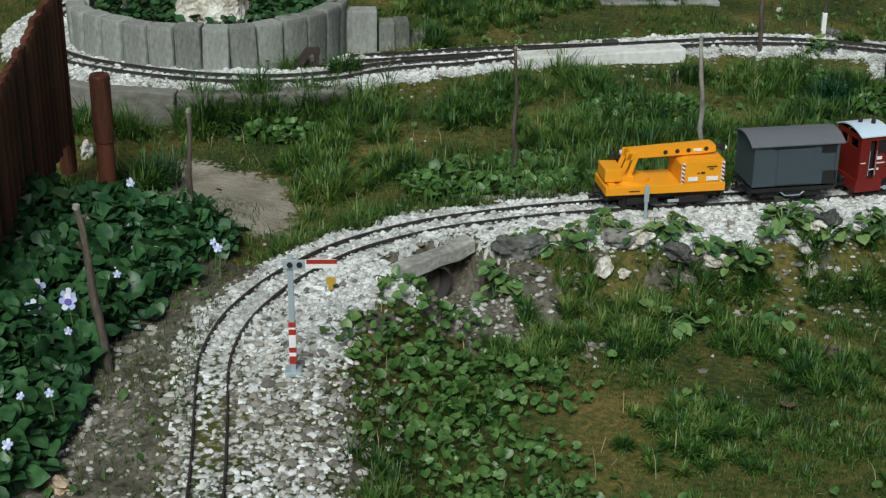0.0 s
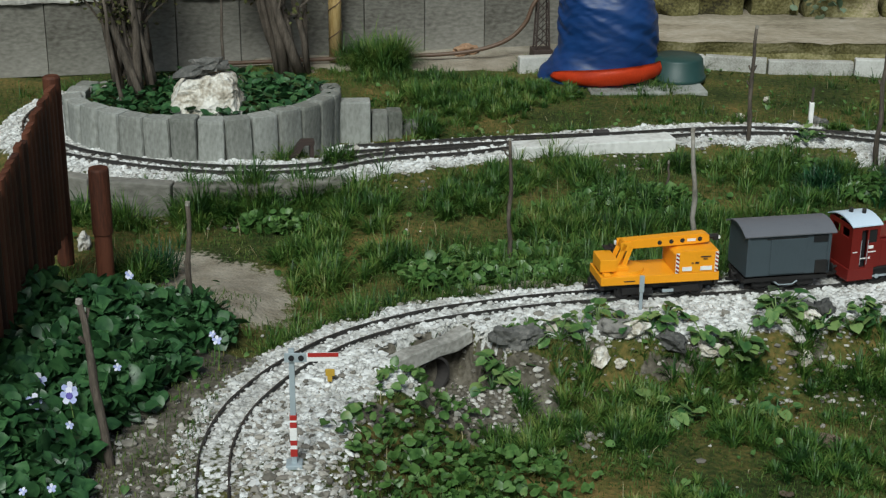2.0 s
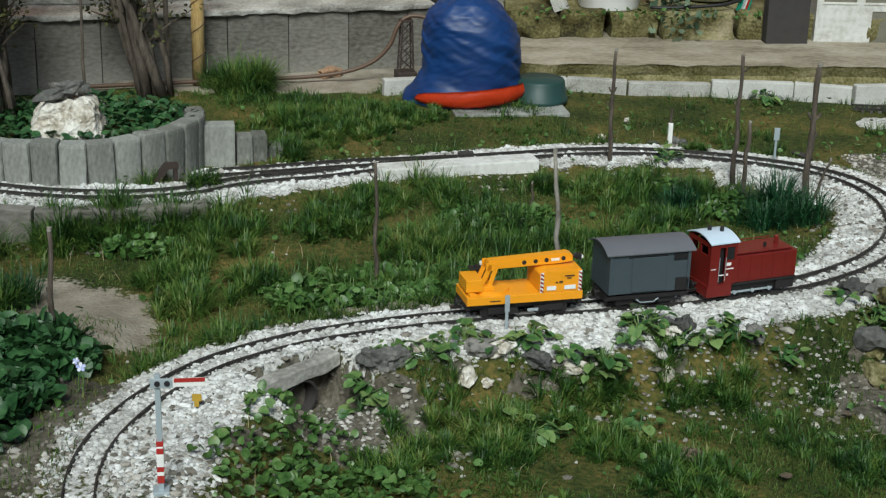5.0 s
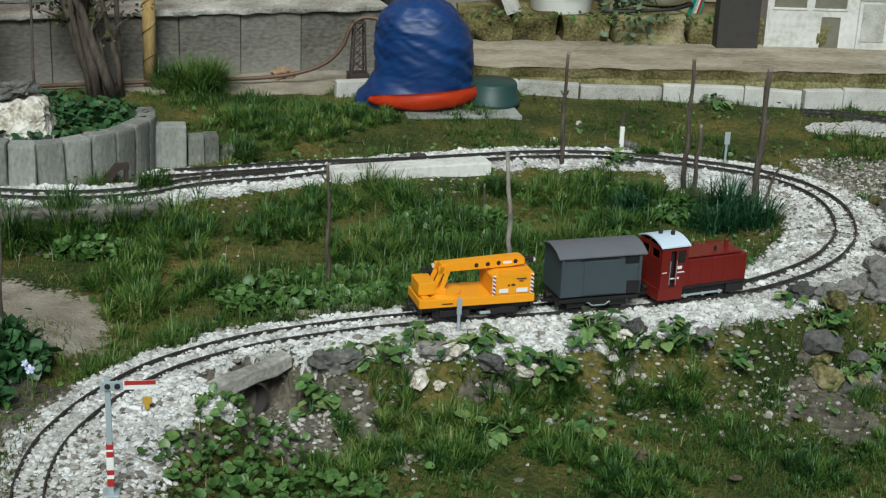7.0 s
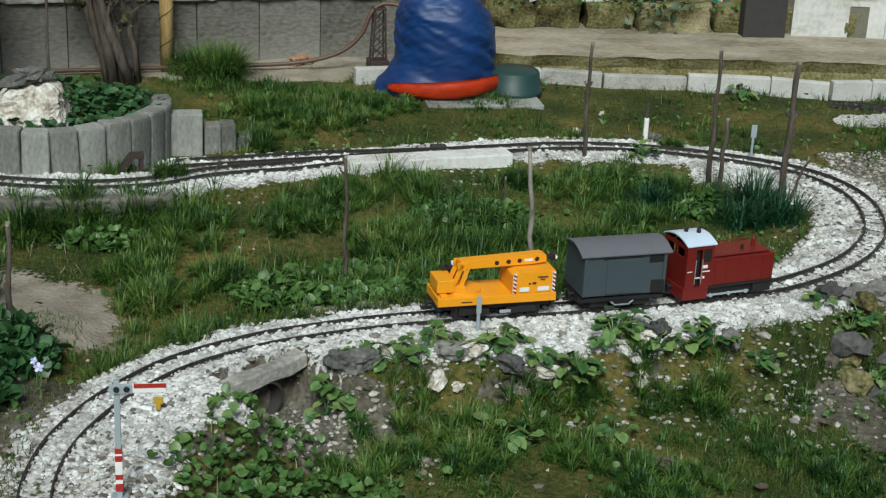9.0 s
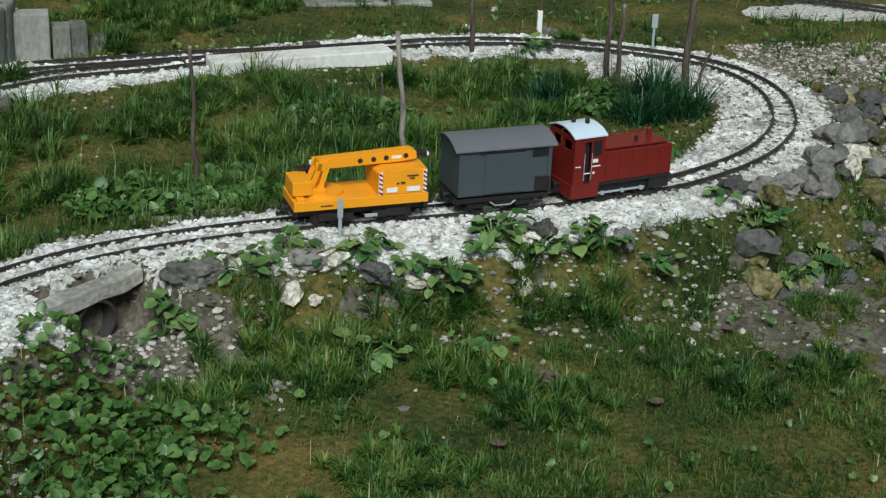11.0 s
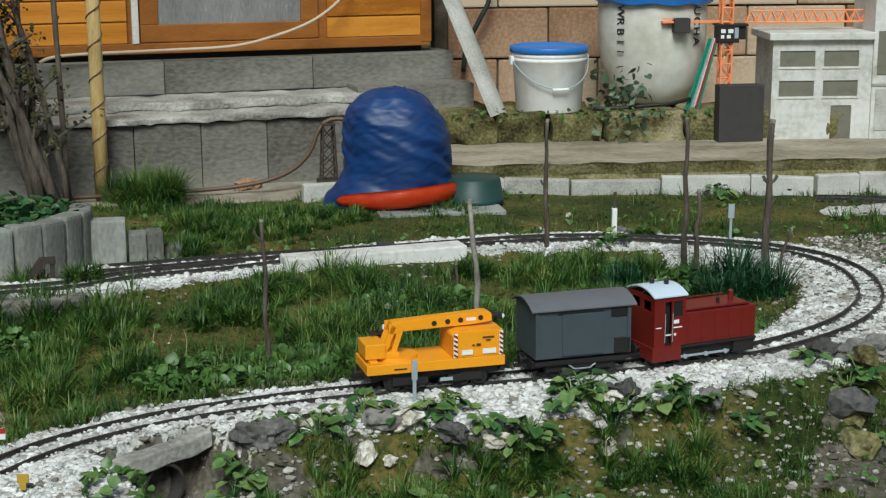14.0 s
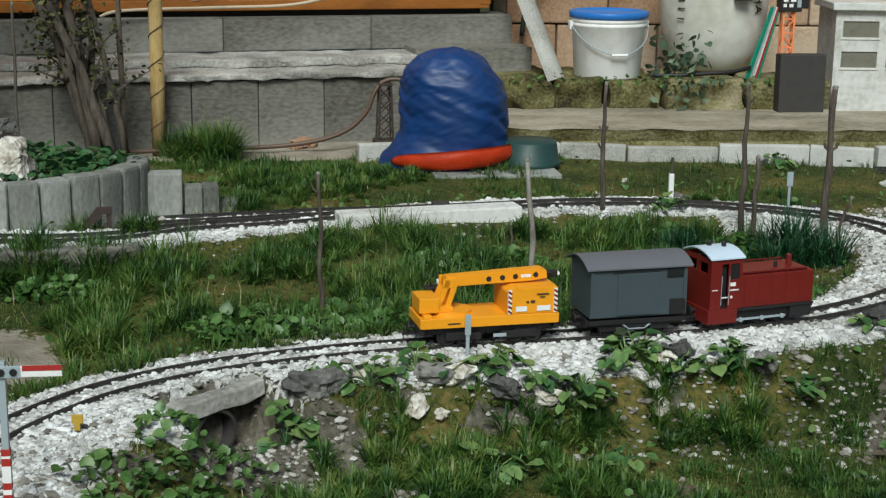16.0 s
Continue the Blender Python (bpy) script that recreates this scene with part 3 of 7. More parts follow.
def wheelset(parent, x, r=0.0145, back=0.0205):
    bm = bmesh.new()
    tube(bm, [(x, -0.03, r), (x, 0.03, r)], 0.0025, 8)
    ob = part("axle", bm, "black", parent)
    for s in (-1, 1):
        bm = bmesh.new()
        turn = Matrix.Translation((x, s * (back + 0.003), r)) @ pose(0, 0, 0, -90 * s, 0, 0)
        lathe(bm, [(0, -0.002), (r + 0.0028, -0.002), (r + 0.0028, 0), (r, 0.0006), (r - 0.0004, 0.005), (r - 0.003, 0.005), (r - 0.0035, 0.0035), (0.004, 0.0035), (0.003, 0.006), (0, 0.006)], 20, turn)
        part("wheel", bm, "black", parent)
    return ob


def buffers(parent, x, way):
    bm = bmesh.new()
    tube(bm, [(x, 0, 0.026), (x + way * 0.010, 0, 0.026)], 0.003, 8)
    lathe(bm, [(0, 0), (0.009, 0), (0.009, 0.002), (0.006, 0.003), (0, 0.0032)], 14, Matrix.Translation((x + way * 0.010, 0, 0.026)) @ pose(0, 0, 0, 0, 90 * way, 0))
    box(bm, min(x, x + way * 0.02), -0.004, 0.014, max(x, x + way * 0.02), 0.004, 0.018)
    part("coupling", bm, "black", parent)


def label_bars(parent, rects, mat, side=-1):
    """Small markings on a side face: x0, x1, z0, z1, y."""
    for x0, x1, z0, z1, y in rects:
        part("marking", boxed(x0, y - 0.0004, z0, x1, y + 0.0004, z1), mat, parent)


def crane_wagon(m):
    t = thing("crane_wagon", "yellow-orange toy railway crane wagon with folded jib", "toy wagon", m)
    L, W = 0.222, 0.079
    h, w = L / 2, W / 2
    bm = boxed(-h + 0.006, -w + 0.016, 0.017, h - 0.006, w - 0.016, 0.028, 0.001)
    box(bm, -h, -w + 0.004, 0.021, -h + 0.007, w - 0.004, 0.031)
    box(bm, h - 0.007, -w + 0.004, 0.021, h, w - 0.004, 0.031)
    for s in (-1, 1):
        box(bm, -h + 0.01, s * (w - 0.012) - 0.002, 0.0215, h - 0.01, s * (w - 0.012) + 0.002, 0.031)
        for x in (-0.052, 0.058):
            box(bm, x - 0.017, s * 0.0295 - 0.003, 0.009, x + 0.017, s * 0.0295 + 0.003, 0.0215, 0.001)
        for x in (-0.024, 0.03):
            box(bm, x - 0.011, s * 0.034 - 0.003, 0.010, x + 0.011, s * 0.034 + 0.003, 0.021, 0.001)
    part("underframe", bm, "black", t)
    for s in (-1, 1):
        part("tank_plate", boxed(0.005, s * 0.0385 - 0.001, 0.013, 0.026, s * 0.0385 + 0.001, 0.0185, 0.0005), "signal_grey", t)
    for x in (-0.066, -0.038, 0.044, 0.072):
        wheelset(t, x, 0.0125)
    buffers(t, -h, -1)
    buffers(t, h, 1)
    # deck with its raised turntable
    bm = boxed(-h, -w, 0.031, h, w, 0.047, 0.0012)
    deck = part("deck", bm, "yellow", t)
    bm = bmesh.new()
    lathe(bm, [(0, 0.0465), (0.034, 0.0465), (0.033, 0.0525), (0, 0.0525)], 28, pose(-0.055, 0, 0))
    part("turntable", bm, "yellow", t)
    # machine house with slanted roof
    bm = bmesh.new()
    x0, x1 = 0.027, h - 0.003
    sec = [(x0, 0.047), (x0, 0.083), (x0 + 0.012, 0.0895), (x1, 0.089), (x1, 0.047)]
    a = [bm.verts.new((x, -w + 0.001, z)) for x, z in sec]
    b = [bm.verts.new((x, w - 0.001, z)) for x, z in sec]
    bm.faces.new(a)
    bm.faces.new(b[::-1])
    for i in range(5):
        j = (i + 1) % 5
        bm.faces.new((a[j], a[i], b[i], b[j]))
    bmesh.ops.recalc_face_normals(bm, faces=bm.faces[:])
    bmesh.ops.bevel(bm, geom=bm.edges[:], offset=0.0012, segments=2, affect="EDGES")
    part("machine_house", bm, "yellow", t)
    # warning stripes up both edges of the house sides
    for s in (-1, 1):
        for xe in (x0 + 0.0005, x1 - 0.0065):
            bm = boxed(xe, s * w - 0.0003, 0.048, xe + 0.006, s * w + 0.0007, 0.0868)
            strip = part("warning_strip", bm, "white", t)
            for k in range(5):
                bm = bmesh.new()
                z = 0.0482 + k * 0.0077
                vs = [bm.verts.new((xe + dx, s * w + s * 0.0012, z + dz)) for dx, dz in ((0, 0.0038), (0.006, 0), (0.006, 0.0035), (0, 0.0073))]
                f = bm.faces.new(vs)
                bmesh.ops.solidify(bm, geom=[f], thickness=0.0005)
                part("stripe", bm, "signal_red", strip)
    for s in (-1, 1):
        y = s * (w + 0.0005)
        label_bars(t, [(0.040, 0.058, 0.052, 0.060, y), (0.074, 0.096, 0.052, 0.060, y)], "white")
        label_bars(t, [(0.074, 0.093, 0.0775, 0.0795, y), (0.079, 0.087, 0.073, 0.0748, y), (0.057, 0.061, 0.0655, 0.068, y), (0.064, 0.071, 0.0655, 0.069, y), (-0.068, -0.048, 0.037, 0.039, y)], "lattice")
    # slewing part: counterweight box, driver's seat, uprights
    bm = boxed(-h + 0.001, -0.026, 0.0525, -0.078, 0.026, 0.076, 0.0015)
    box(bm, -0.080, -0.022, 0.0525, -0.055, 0.022, 0.060, 0.001)
    part("counterweight", bm, "yellow", t)
    for s in (-1, 1):
        bm = bmesh.new()
        for p, q in (((-0.080, 0.054), (-0.061, 0.100)), ((-0.064, 0.054), (-0.050, 0.096))):
            d = Vector((q[0] - p[0], 0, q[1] - p[1]))
            mm = Matrix.Translation((p[0], s * 0.0135, p[1])) @ d.to_track_quat("Z", "Y").to_matrix().to_4x4()
            box(bm, -0.0016, -0.0042, 0, 0.0016, 0.0042, d.length, 0.0004, mm)
        box(bm, -0.070, s * 0.0135 - 0.0016, 0.088, -0.050, s * 0.0135 + 0.0016, 0.103, 0.0004)
        part("upright", bm, "yellow", t)
    # jib with round holes shown by dark discs set into both sides
    bm = bmesh.new()
    sec = [(-0.066, 0.090), (-0.064, 0.105), (0.090, 0.112), (0.098, 0.108), (0.099, 0.095), (0.070, 0.092), (-0.046, 0.089)]
    a = [bm.verts.new((x, -0.0105, z)) for x, z in sec]
    b = [bm.verts.new((x, 0.0105, z)) for x, z in sec]
    bm.faces.new(a)
    bm.faces.new(b[::-1])
    for i in range(len(sec)):
        j = (i + 1) % len(sec)
        bm.faces.new((a[j], a[i], b[i], b[j]))
    bmesh.ops.recalc_face_normals(bm, faces=bm.faces[:])
    bmesh.ops.bevel(bm, geom=bm.edges[:], offset=0.001, segments=2, affect="EDGES")
    jib = part("jib", bm, "yellow", t)
    for x in (0.004, 0.026, 0.047, 0.080):
        for s in (-1, 1):
            bm = bmesh.new()
            lathe(bm, [(0, 0), (0.0042, 0), (0.0042, 0.0006), (0.0034, 0.0008), (0, 0.0003)], 16, Matrix.Translation((x, s * 0.0105, 0.0985 + 0.045 * x)) @ pose(0, 0, 0, -90 * s, 0, 0))
            part("hole", bm, "dark", jib)
    label_bars(t, [(0.056, 0.072, 0.0985, 0.1035, -0.0108), (0.056, 0.072, 0.0985, 0.1035, 0.0108)], "white")
    bm = bmesh.new()
    tube(bm, [(0.097, 0, 0.103), (0.112, 0, 0.101)], 0.0045, 10)
    box(bm, 0.108, -0.006, 0.095, 0.118, 0.006, 0.106, 0.002)
    part("hook_block", bm, "black", t)
    bm = bmesh.new()
    lathe(bm, [(0, -0.006), (0.0035, -0.005), (0.0038, 0), (0.0035, 0.005), (0, 0.006)], 10, pose(0.118, 0, 0.1005, 90, 0, 0))
    part("pulley", bm, "white", t)
    # plain black boxes standing in for a toy operator figure
    bm = boxed(-0.075, 0.018, 0.047, -0.052, 0.040, 0.068, 0.002)
    box(bm, -0.090, 0.020, 0.078, -0.066, 0.040, 0.081, 0.001)
    box(bm, -0.078, 0.022, 0.068, -0.072, 0.038, 0.084, 0.001)
    part("operator_shape", bm, "black", t)
    # white block standing in for the figure's head, not a light
    bm = boxed(-0.070, 0.024, 0.084, -0.058, 0.034, 0.092, 0.003)
    part("lamp", bm, "white", t)
    for y0, y1 in ((-0.036, -0.022), (0.024, 0.036)):
        part("step_block", boxed(-h + 0.006, y0, 0.047, -h + 0.019, y1, 0.0515, 0.001), "yellow", t)
    return t


def box_wagon(m):
    t = thing("box_wagon", "blue-grey toy box wagon with arched grey roof", "toy wagon", m)
    L, W = 0.162, 0.086
    h, w = L / 2, W / 2
    bm = boxed(-h, -w + 0.014, 0.016, h, w - 0.014, 0.029, 0.001)
    for s in (-1, 1):
        for x in (-0.042, 0.042):
            box(bm, x - 0.017, s * 0.0305 - 0.003, 0.009, x + 0.017, s * 0.0305 + 0.003, 0.029, 0.001)
        box(bm, -h, s * (w - 0.006) - 0.003, 0.022, h, s * (w - 0.006) + 0.003, 0.0295)
        box(bm, -0.016, s * 0.036 - 0.002, 0.010, 0.018, s * 0.036 + 0.002, 0.022, 0.001)
    part("underframe", bm, "black", t)
    for s in (-1, 1):
        bm = bmesh.new()
        tube(bm, [(-0.022, s * 0.037, 0.020), (-0.012, s * 0.037, 0.013), (0.014, s * 0.037, 0.013), (0.024, s * 0.037, 0.019)], 0.0016, 6)
        part("brake_rod", bm, "signal_grey", t)
    for x in (-0.042, 0.042):
        wheelset(t, x)
    buffers(t, -h, -1)
    buffers(t, h, 1)
    part("body", boxed(-h, -w, 0.034, h, w, 0.112, 0.0012), "grey", t)
    for s in (-1, 1):
        y = s * (w + 0.001)
        for x in (-h + 0.003, h - 0.003):
            part("batten", boxed(x - 0.003, y - 0.0012, 0.035, x + 0.003, y + 0.0012, 0.111, 0.0005), "grey", t)
        door = part("sliding_door", boxed(-0.036, y - 0.0012, 0.037, 0.034, y + 0.0006, 0.105, 0.0008), "grey", t)
        part("door_rail", boxed(-0.044, y - 0.001, 0.1055, 0.034, y + 0.0012, 0.1068), "black", t)
        part("hatch", boxed(h - 0.034, y - 0.0012, 0.096, h - 0.007, y + 0.0009, 0.109), "glass", t)
        part("battery_box", boxed(h - 0.028, y - 0.0012, 0.035, h - 0.001, y + 0.0018, 0.060, 0.0006), "black", t)
    # arched roof
    bm = bmesh.new()
    ow, n = w + 0.006, 14
    top, low = [], []
    for i in range(n + 1):
        y = -ow + 2 * ow * i / n
        z = 0.1125 + 0.014 * (1 - (y / ow) ** 2)
        top.append((y, z + 0.0022))
        low.append((y, z))
    ring = top + low[::-1]
    a = [bm.verts.new((-h - 0.008, y, z)) for y, z in ring]
    b = [bm.verts.new((h + 0.008, y, z)) for y, z in ring]
    for i in range(len(ring)):
        j = (i + 1) % len(ring)
        bm.faces.new((a[i], a[j], b[j], b[i]))
    for i in range(n):
        k = len(ring) - 1 - i
        bm.faces.new((a[i], a[i + 1], a[k - 1], a[k]))
        bm.faces.new((b[i + 1], b[i], b[k], b[k - 1]))
    bmesh.ops.recalc_face_normals(bm, faces=bm.faces[:])
    part("roof", bm, "roof_grey", t, "mid-grey arched roof")
    for x in (-h, h):
        bm = bmesh.new()
        vs = [bm.verts.new((x, y, z)) for y, z in low] + [bm.verts.new((x, w, 0.111)), bm.verts.new((x, -w, 0.111))]
        bm.faces.new(vs)
        part("gable", bm, "grey", t)
    return t


def locomotive(m):
    t = thing("diesel_locomotive", "dark red toy diesel locomotive with pale blue cab roof", "toy locomotive", m)
    L, W = 0.204, 0.082
    h, w = L / 2, W / 2
    bm = boxed(-h + 0.006, -w + 0.012, 0.012, h - 0.006, w - 0.012, 0.034, 0.001)
    box(bm, h - 0.045, -w + 0.006, 0.008, h - 0.004, w - 0.006, 0.034, 0.002)
    box(bm, -h + 0.05, -w + 0.003, 0.028, h - 0.002, w - 0.003, 0.0322, 0.001)
    part("frame", bm, "black", t)
    for x in (-0.036, 0.004, 0.042):
        wheelset(t, x, 0.0155)
    for s in (-1, 1):
        bm = bmesh.new()
        box(bm, -0.045, s * 0.032 - 0.0014, 0.010, 0.05, s * 0.032 + 0.0014, 0.0135, 0.0005)
        for x in (-0.036, 0.004, 0.042):
            lathe(bm, [(0, 0), (0.004, 0), (0.004, 0.003), (0, 0.0035)], 10, Matrix.Translation((x, s * 0.033, 0.012)) @ pose(0, 0, 0, -90 * s, 0, 0))
        part("coupling_rod", bm, "signal_grey", t)
    buffers(t, -h, -1)
    buffers(t, h, 1)
    part("skirt", boxed(-h, -w, 0.010, -h + 0.054, w, 0.034, 0.0012), "red", t)
    part("hood", boxed(-h + 0.061, -0.0365, 0.0325, h - 0.004, 0.0365, 0.086, 0.0018), "red", t)
    bm = boxed(-h + 0.066, -0.031, 0.086, h - 0.012, 0.031, 0.089, 0.001)
    part("hood_top", bm, "red", t)
    for s in (-1, 1):
        for k in range(5):
            x = -h + 0.069 + k * 0.026
            part("hood_door", boxed(x, s * 0.0367 - 0.0006, 0.038, x + 0.0225, s * 0.0367 + 0.0005, 0.083, 0.0004), "red", t)
        bm = bmesh.new()
        tube(bm, [(-h + 0.063, s * 0.035, 0.091), (h - 0.02, s * 0.035, 0.091)], 0.0012, 6)
        for k in range(5):
            x = -h + 0.066 + k * 0.028
            tube(bm, [(x, s * 0.035, 0.085), (x, s * 0.035, 0.091)], 0.001, 6)
        part("handrail", bm, "red", t)
    # cab: four walls with door and window openings
    cx0, cx1, z0, z1 = -h + 0.002, -h + 0.060, 0.034, 0.117
    bm = bmesh.new()
    for s in (-1, 1):
        y0, y1 = (s * w - 0.003, s * w) if s > 0 else (s * w, s * w + 0.003)
        box(bm, cx0, y0, z0, cx0 + 0.020, y1, z1)
        box(bm, cx0 + 0.020, y0, z1 - 0.008, cx1, y1, z1)
        box(bm, cx0 + 0.033, y0, z0, cx1, y1, 0.083)
        box(bm, cx0 + 0.033, y0, 0.083, cx0 + 0.036, y1, z1 - 0.008)
        box(bm, cx1 - 0.005, y0, 0.083, cx1, y1, z1 - 0.008)
    for x in (cx0, cx1 - 0.003):
        box(bm, x, -w + 0.003, z0, x + 0.003, w - 0.003, 0.092)
        box(bm, x, -w + 0.003, z1 - 0.008, x + 0.003, w - 0.003, z1)
        for y in (-w + 0.003, -0.004, w - 0.011):
            box(bm, x, y, 0.092, x + 0.003, y + 0.008, z1 - 0.008)
    cab = part("cab", bm, "red", t)
    for s in (-1, 1):
        part("window", boxed(cx0 + 0.036, s * (w - 0.0018) - 0.0004, 0.083, cx1 - 0.005, s * (w - 0.0018) + 0.0004, z1 - 0.008), "glass", cab)
        part("door_recess", boxed(cx0 + 0.020, s * (w - 0.008) - 0.0008, z0, cx0 + 0.033, s * (w - 0.008) + 0.0008, z1 - 0.008), "glass", cab)
        bm = bmesh.new()
        for x in (cx0 + 0.0195, cx0 + 0.0335):
            tube(bm, [(x, s * (w + 0.0015), 0.042), (x, s * (w + 0.002), 0.09)], 0.0006, 6)
        part("grab_rail", bm, "signal_grey", cab)
        label_bars(cab, [(cx0 + 0.036, cx0 + 0.046, 0.072, 0.078, s * (w + 0.0005)), (cx0 + 0.036, cx0 + 0.052, 0.0645, 0.0665, s * (w + 0.0005)), (cx0 + 0.037, cx0 + 0.041, 0.052, 0.056, s * (w + 0.0005)), (cx0 + 0.003, cx0 + 0.013, 0.0665, 0.068, s * (w + 0.0005)), (cx0 + 0.021, cx0 + 0.032, 0.053, 0.055, s * (w + 0.0005))], "white")
    part("cab_floor", boxed(cx0 + 0.003, -w + 0.009, z0, cx1 - 0.003, w - 0.009, z0 + 0.003), "black", cab)
    bm = bmesh.new()
    ow, n = w + 0.003, 12
    top = [(-ow + 2 * ow * i / n, 0) for i in range(n + 1)]
    ring = [(y, 0.1175 + 0.011 * (1 - (y / ow) ** 2) + 0.002) for y, _ in top] + [(y, 0.1172 + 0.011 * (1 - (y / ow) ** 2)) for y, _ in top[::-1]]
    a = [bm.verts.new((cx0 - 0.003, y, z)) for y, z in ring]
    b = [bm.verts.new((cx1 + 0.003, y, z)) for y, z in ring]
    for i in range(len(ring)):
        j = (i + 1) % len(ring)
        bm.faces.new((a[i], a[j], b[j], b[i]))
    for i in range(n):
        k = len(ring) - 1 - i
        bm.faces.new((a[i], a[i + 1], a[k - 1], a[k]))
        bm.faces.new((b[i + 1], b[i], b[k], b[k - 1]))
    bmesh.ops.recalc_face_normals(bm, faces=bm.faces[:])
    part("roof", bm, "pale_roof", t, "pale blue arched cab roof")
    for s in (0, 1):
        bm = bmesh.new()
        lathe(bm, [(0, 0.126), (0.004, 0.126), (0.004, 0.137), (0.003, 0.139), (0, 0.139)], 12, pose(cx0 + 0.022 + s * 0.02, 0.006 - 0.012 * s, 0.0))
        part("roof_vent", bm, "black", t)
    bm = bmesh.new()
    lathe(bm, [(0, 0.0), (0.0045, 0.0), (0.0045, 0.016), (0.0035, 0.0175), (0, 0.0175)], 12, pose(h - 0.03, 0.0, 0.0885))
    part("exhaust", bm, "red", t)
    bm = bmesh.new()
    lathe(bm, [(0, 0.0), (0.003, 0.0), (0.003, 0.009), (0, 0.010)], 10, pose(h - 0.062, -0.01, 0.0888))
    part("filler_cap", bm, "black", t)
    for s in (-1, 1):
        bm = bmesh.new()
        lathe(bm, [(0, 0), (0.005, 0), (0.005, 0.003), (0.004, 0.0035), (0, 0.002)], 12, Matrix.Translation((h - 0.0045, s * 0.024, 0.046)) @ pose(0, 0, 0, 0, 90, 0))
        part("headlamp", bm, "white", t)
    return t


crane_wagon(on_line(REAR, REAR + 0.222))
box_wagon(on_line(REAR + 0.272, REAR + 0.434))
locomotive(on_line(REAR + 0.474, REAR + 0.678))


# ---------------------------------------------------------------- signals, posts and pegs by the line
def signal(x, y):
    z = gz(x, y)
    t = thing("semaphore_signal", "grey model semaphore signal with red and white arm", "toy signal", pose(x, y, z, 0, 0, 4))
    g = -z
    part("mast", boxed(-0.004, -0.004, -0.01, 0.004, 0.004, g + 0.178, 0.0008), "signal_grey", t)
    for k, (a, b, c) in enumerate(((0.010, 0.022, "signal_red"), (0.022, 0.028, "white"), (0.028, 0.036, "signal_red"), (0.036, 0.056, "white"), (0.056, 0.065, "signal_red"), (0.065, 0.068, "white"), (0.068, 0.076, "signal_red"))):
        part("band", boxed(-0.005, -0.005, g + a, 0.005, 0.005, g + b, 0.0005), c, t)
    bm = boxed(-0.010, -0.0075, g + 0.160, 0.022, -0.0045, g + 0.174, 0.001)
    plate = part("signal_head", bm, "signal_grey", t)
    for xx in (0.0, 0.0135):
        bm = bmesh.new()
        lathe(bm, [(0, 0), (0.0042, 0), (0.0042, 0.0015), (0, 0.0012)], 14, Matrix.Translation((xx, -0.0076, g + 0.167)) @ pose(0, 0, 0, 90, 0, 0))
        part("lens", bm, "glass", plate)
    arm = part("arm", boxed(0.021, -0.0075, g + 0.161, 0.066, -0.0045, g + 0.174, 0.0008), "white", t)
    part("arm_stripe", boxed(0.023, -0.0082, g + 0.1685, 0.066, -0.0074, g + 0.1745), "signal_red", arm)
    part("foot", boxed(-0.012, -0.012, -0.006, 0.012, 0.012, 0.006, 0.002), "signal_grey", t)


signal(-0.279, 1.925)


def small_sign(x, y, h, wide, mat, label, head=0.02):
    z = gz(x, y)
    t = thing("marker_post", label, "marker post", pose(x, y, z))
    part("stake", boxed(-0.0028, -0.002, -0.01, 0.0028, 0.002, h - z, 0.0006), "signal_grey", t)
    part("plate", boxed(-wide / 2, -0.0035, h - z - head, wide / 2, -0.0015, h - z + 0.002, 0.0006), mat, t)


small_sign(0.280, 2.525, 0.058, 0.009, "signal_grey", "thin grey model marker post in the gravel", 0.03)
small_sign(0.776, 2.772, 0.072, 0.013, "signal_grey", "grey model marker plate on a thin post", 0.022)
small_sign(1.075, 3.62, 0.075, 0.014, "signal_grey", "grey model marker plate beside far gravel", 0.03)


def pointer(x, y):
    z = gz(x, y)
    t = thing("points_marker", "small dull yellow points marker in the gravel", "marker post", pose(x, y, z))
    part("stake", boxed(-0.002, -0.0005, -0.008, 0.002, 0.002, 0.02), "rail", t)
    bm = bmesh.new()
    box(bm, -0.007, -0.0035, 0.014, 0.008, -0.0005, 0.026, 0.001)
    box(bm, -0.004, -0.0035, 0.004, 0.004, -0.0005, 0.0145, 0.001)
    part("flag", bm, "signal_yellow", t)


pointer(-0.252, 2.205)


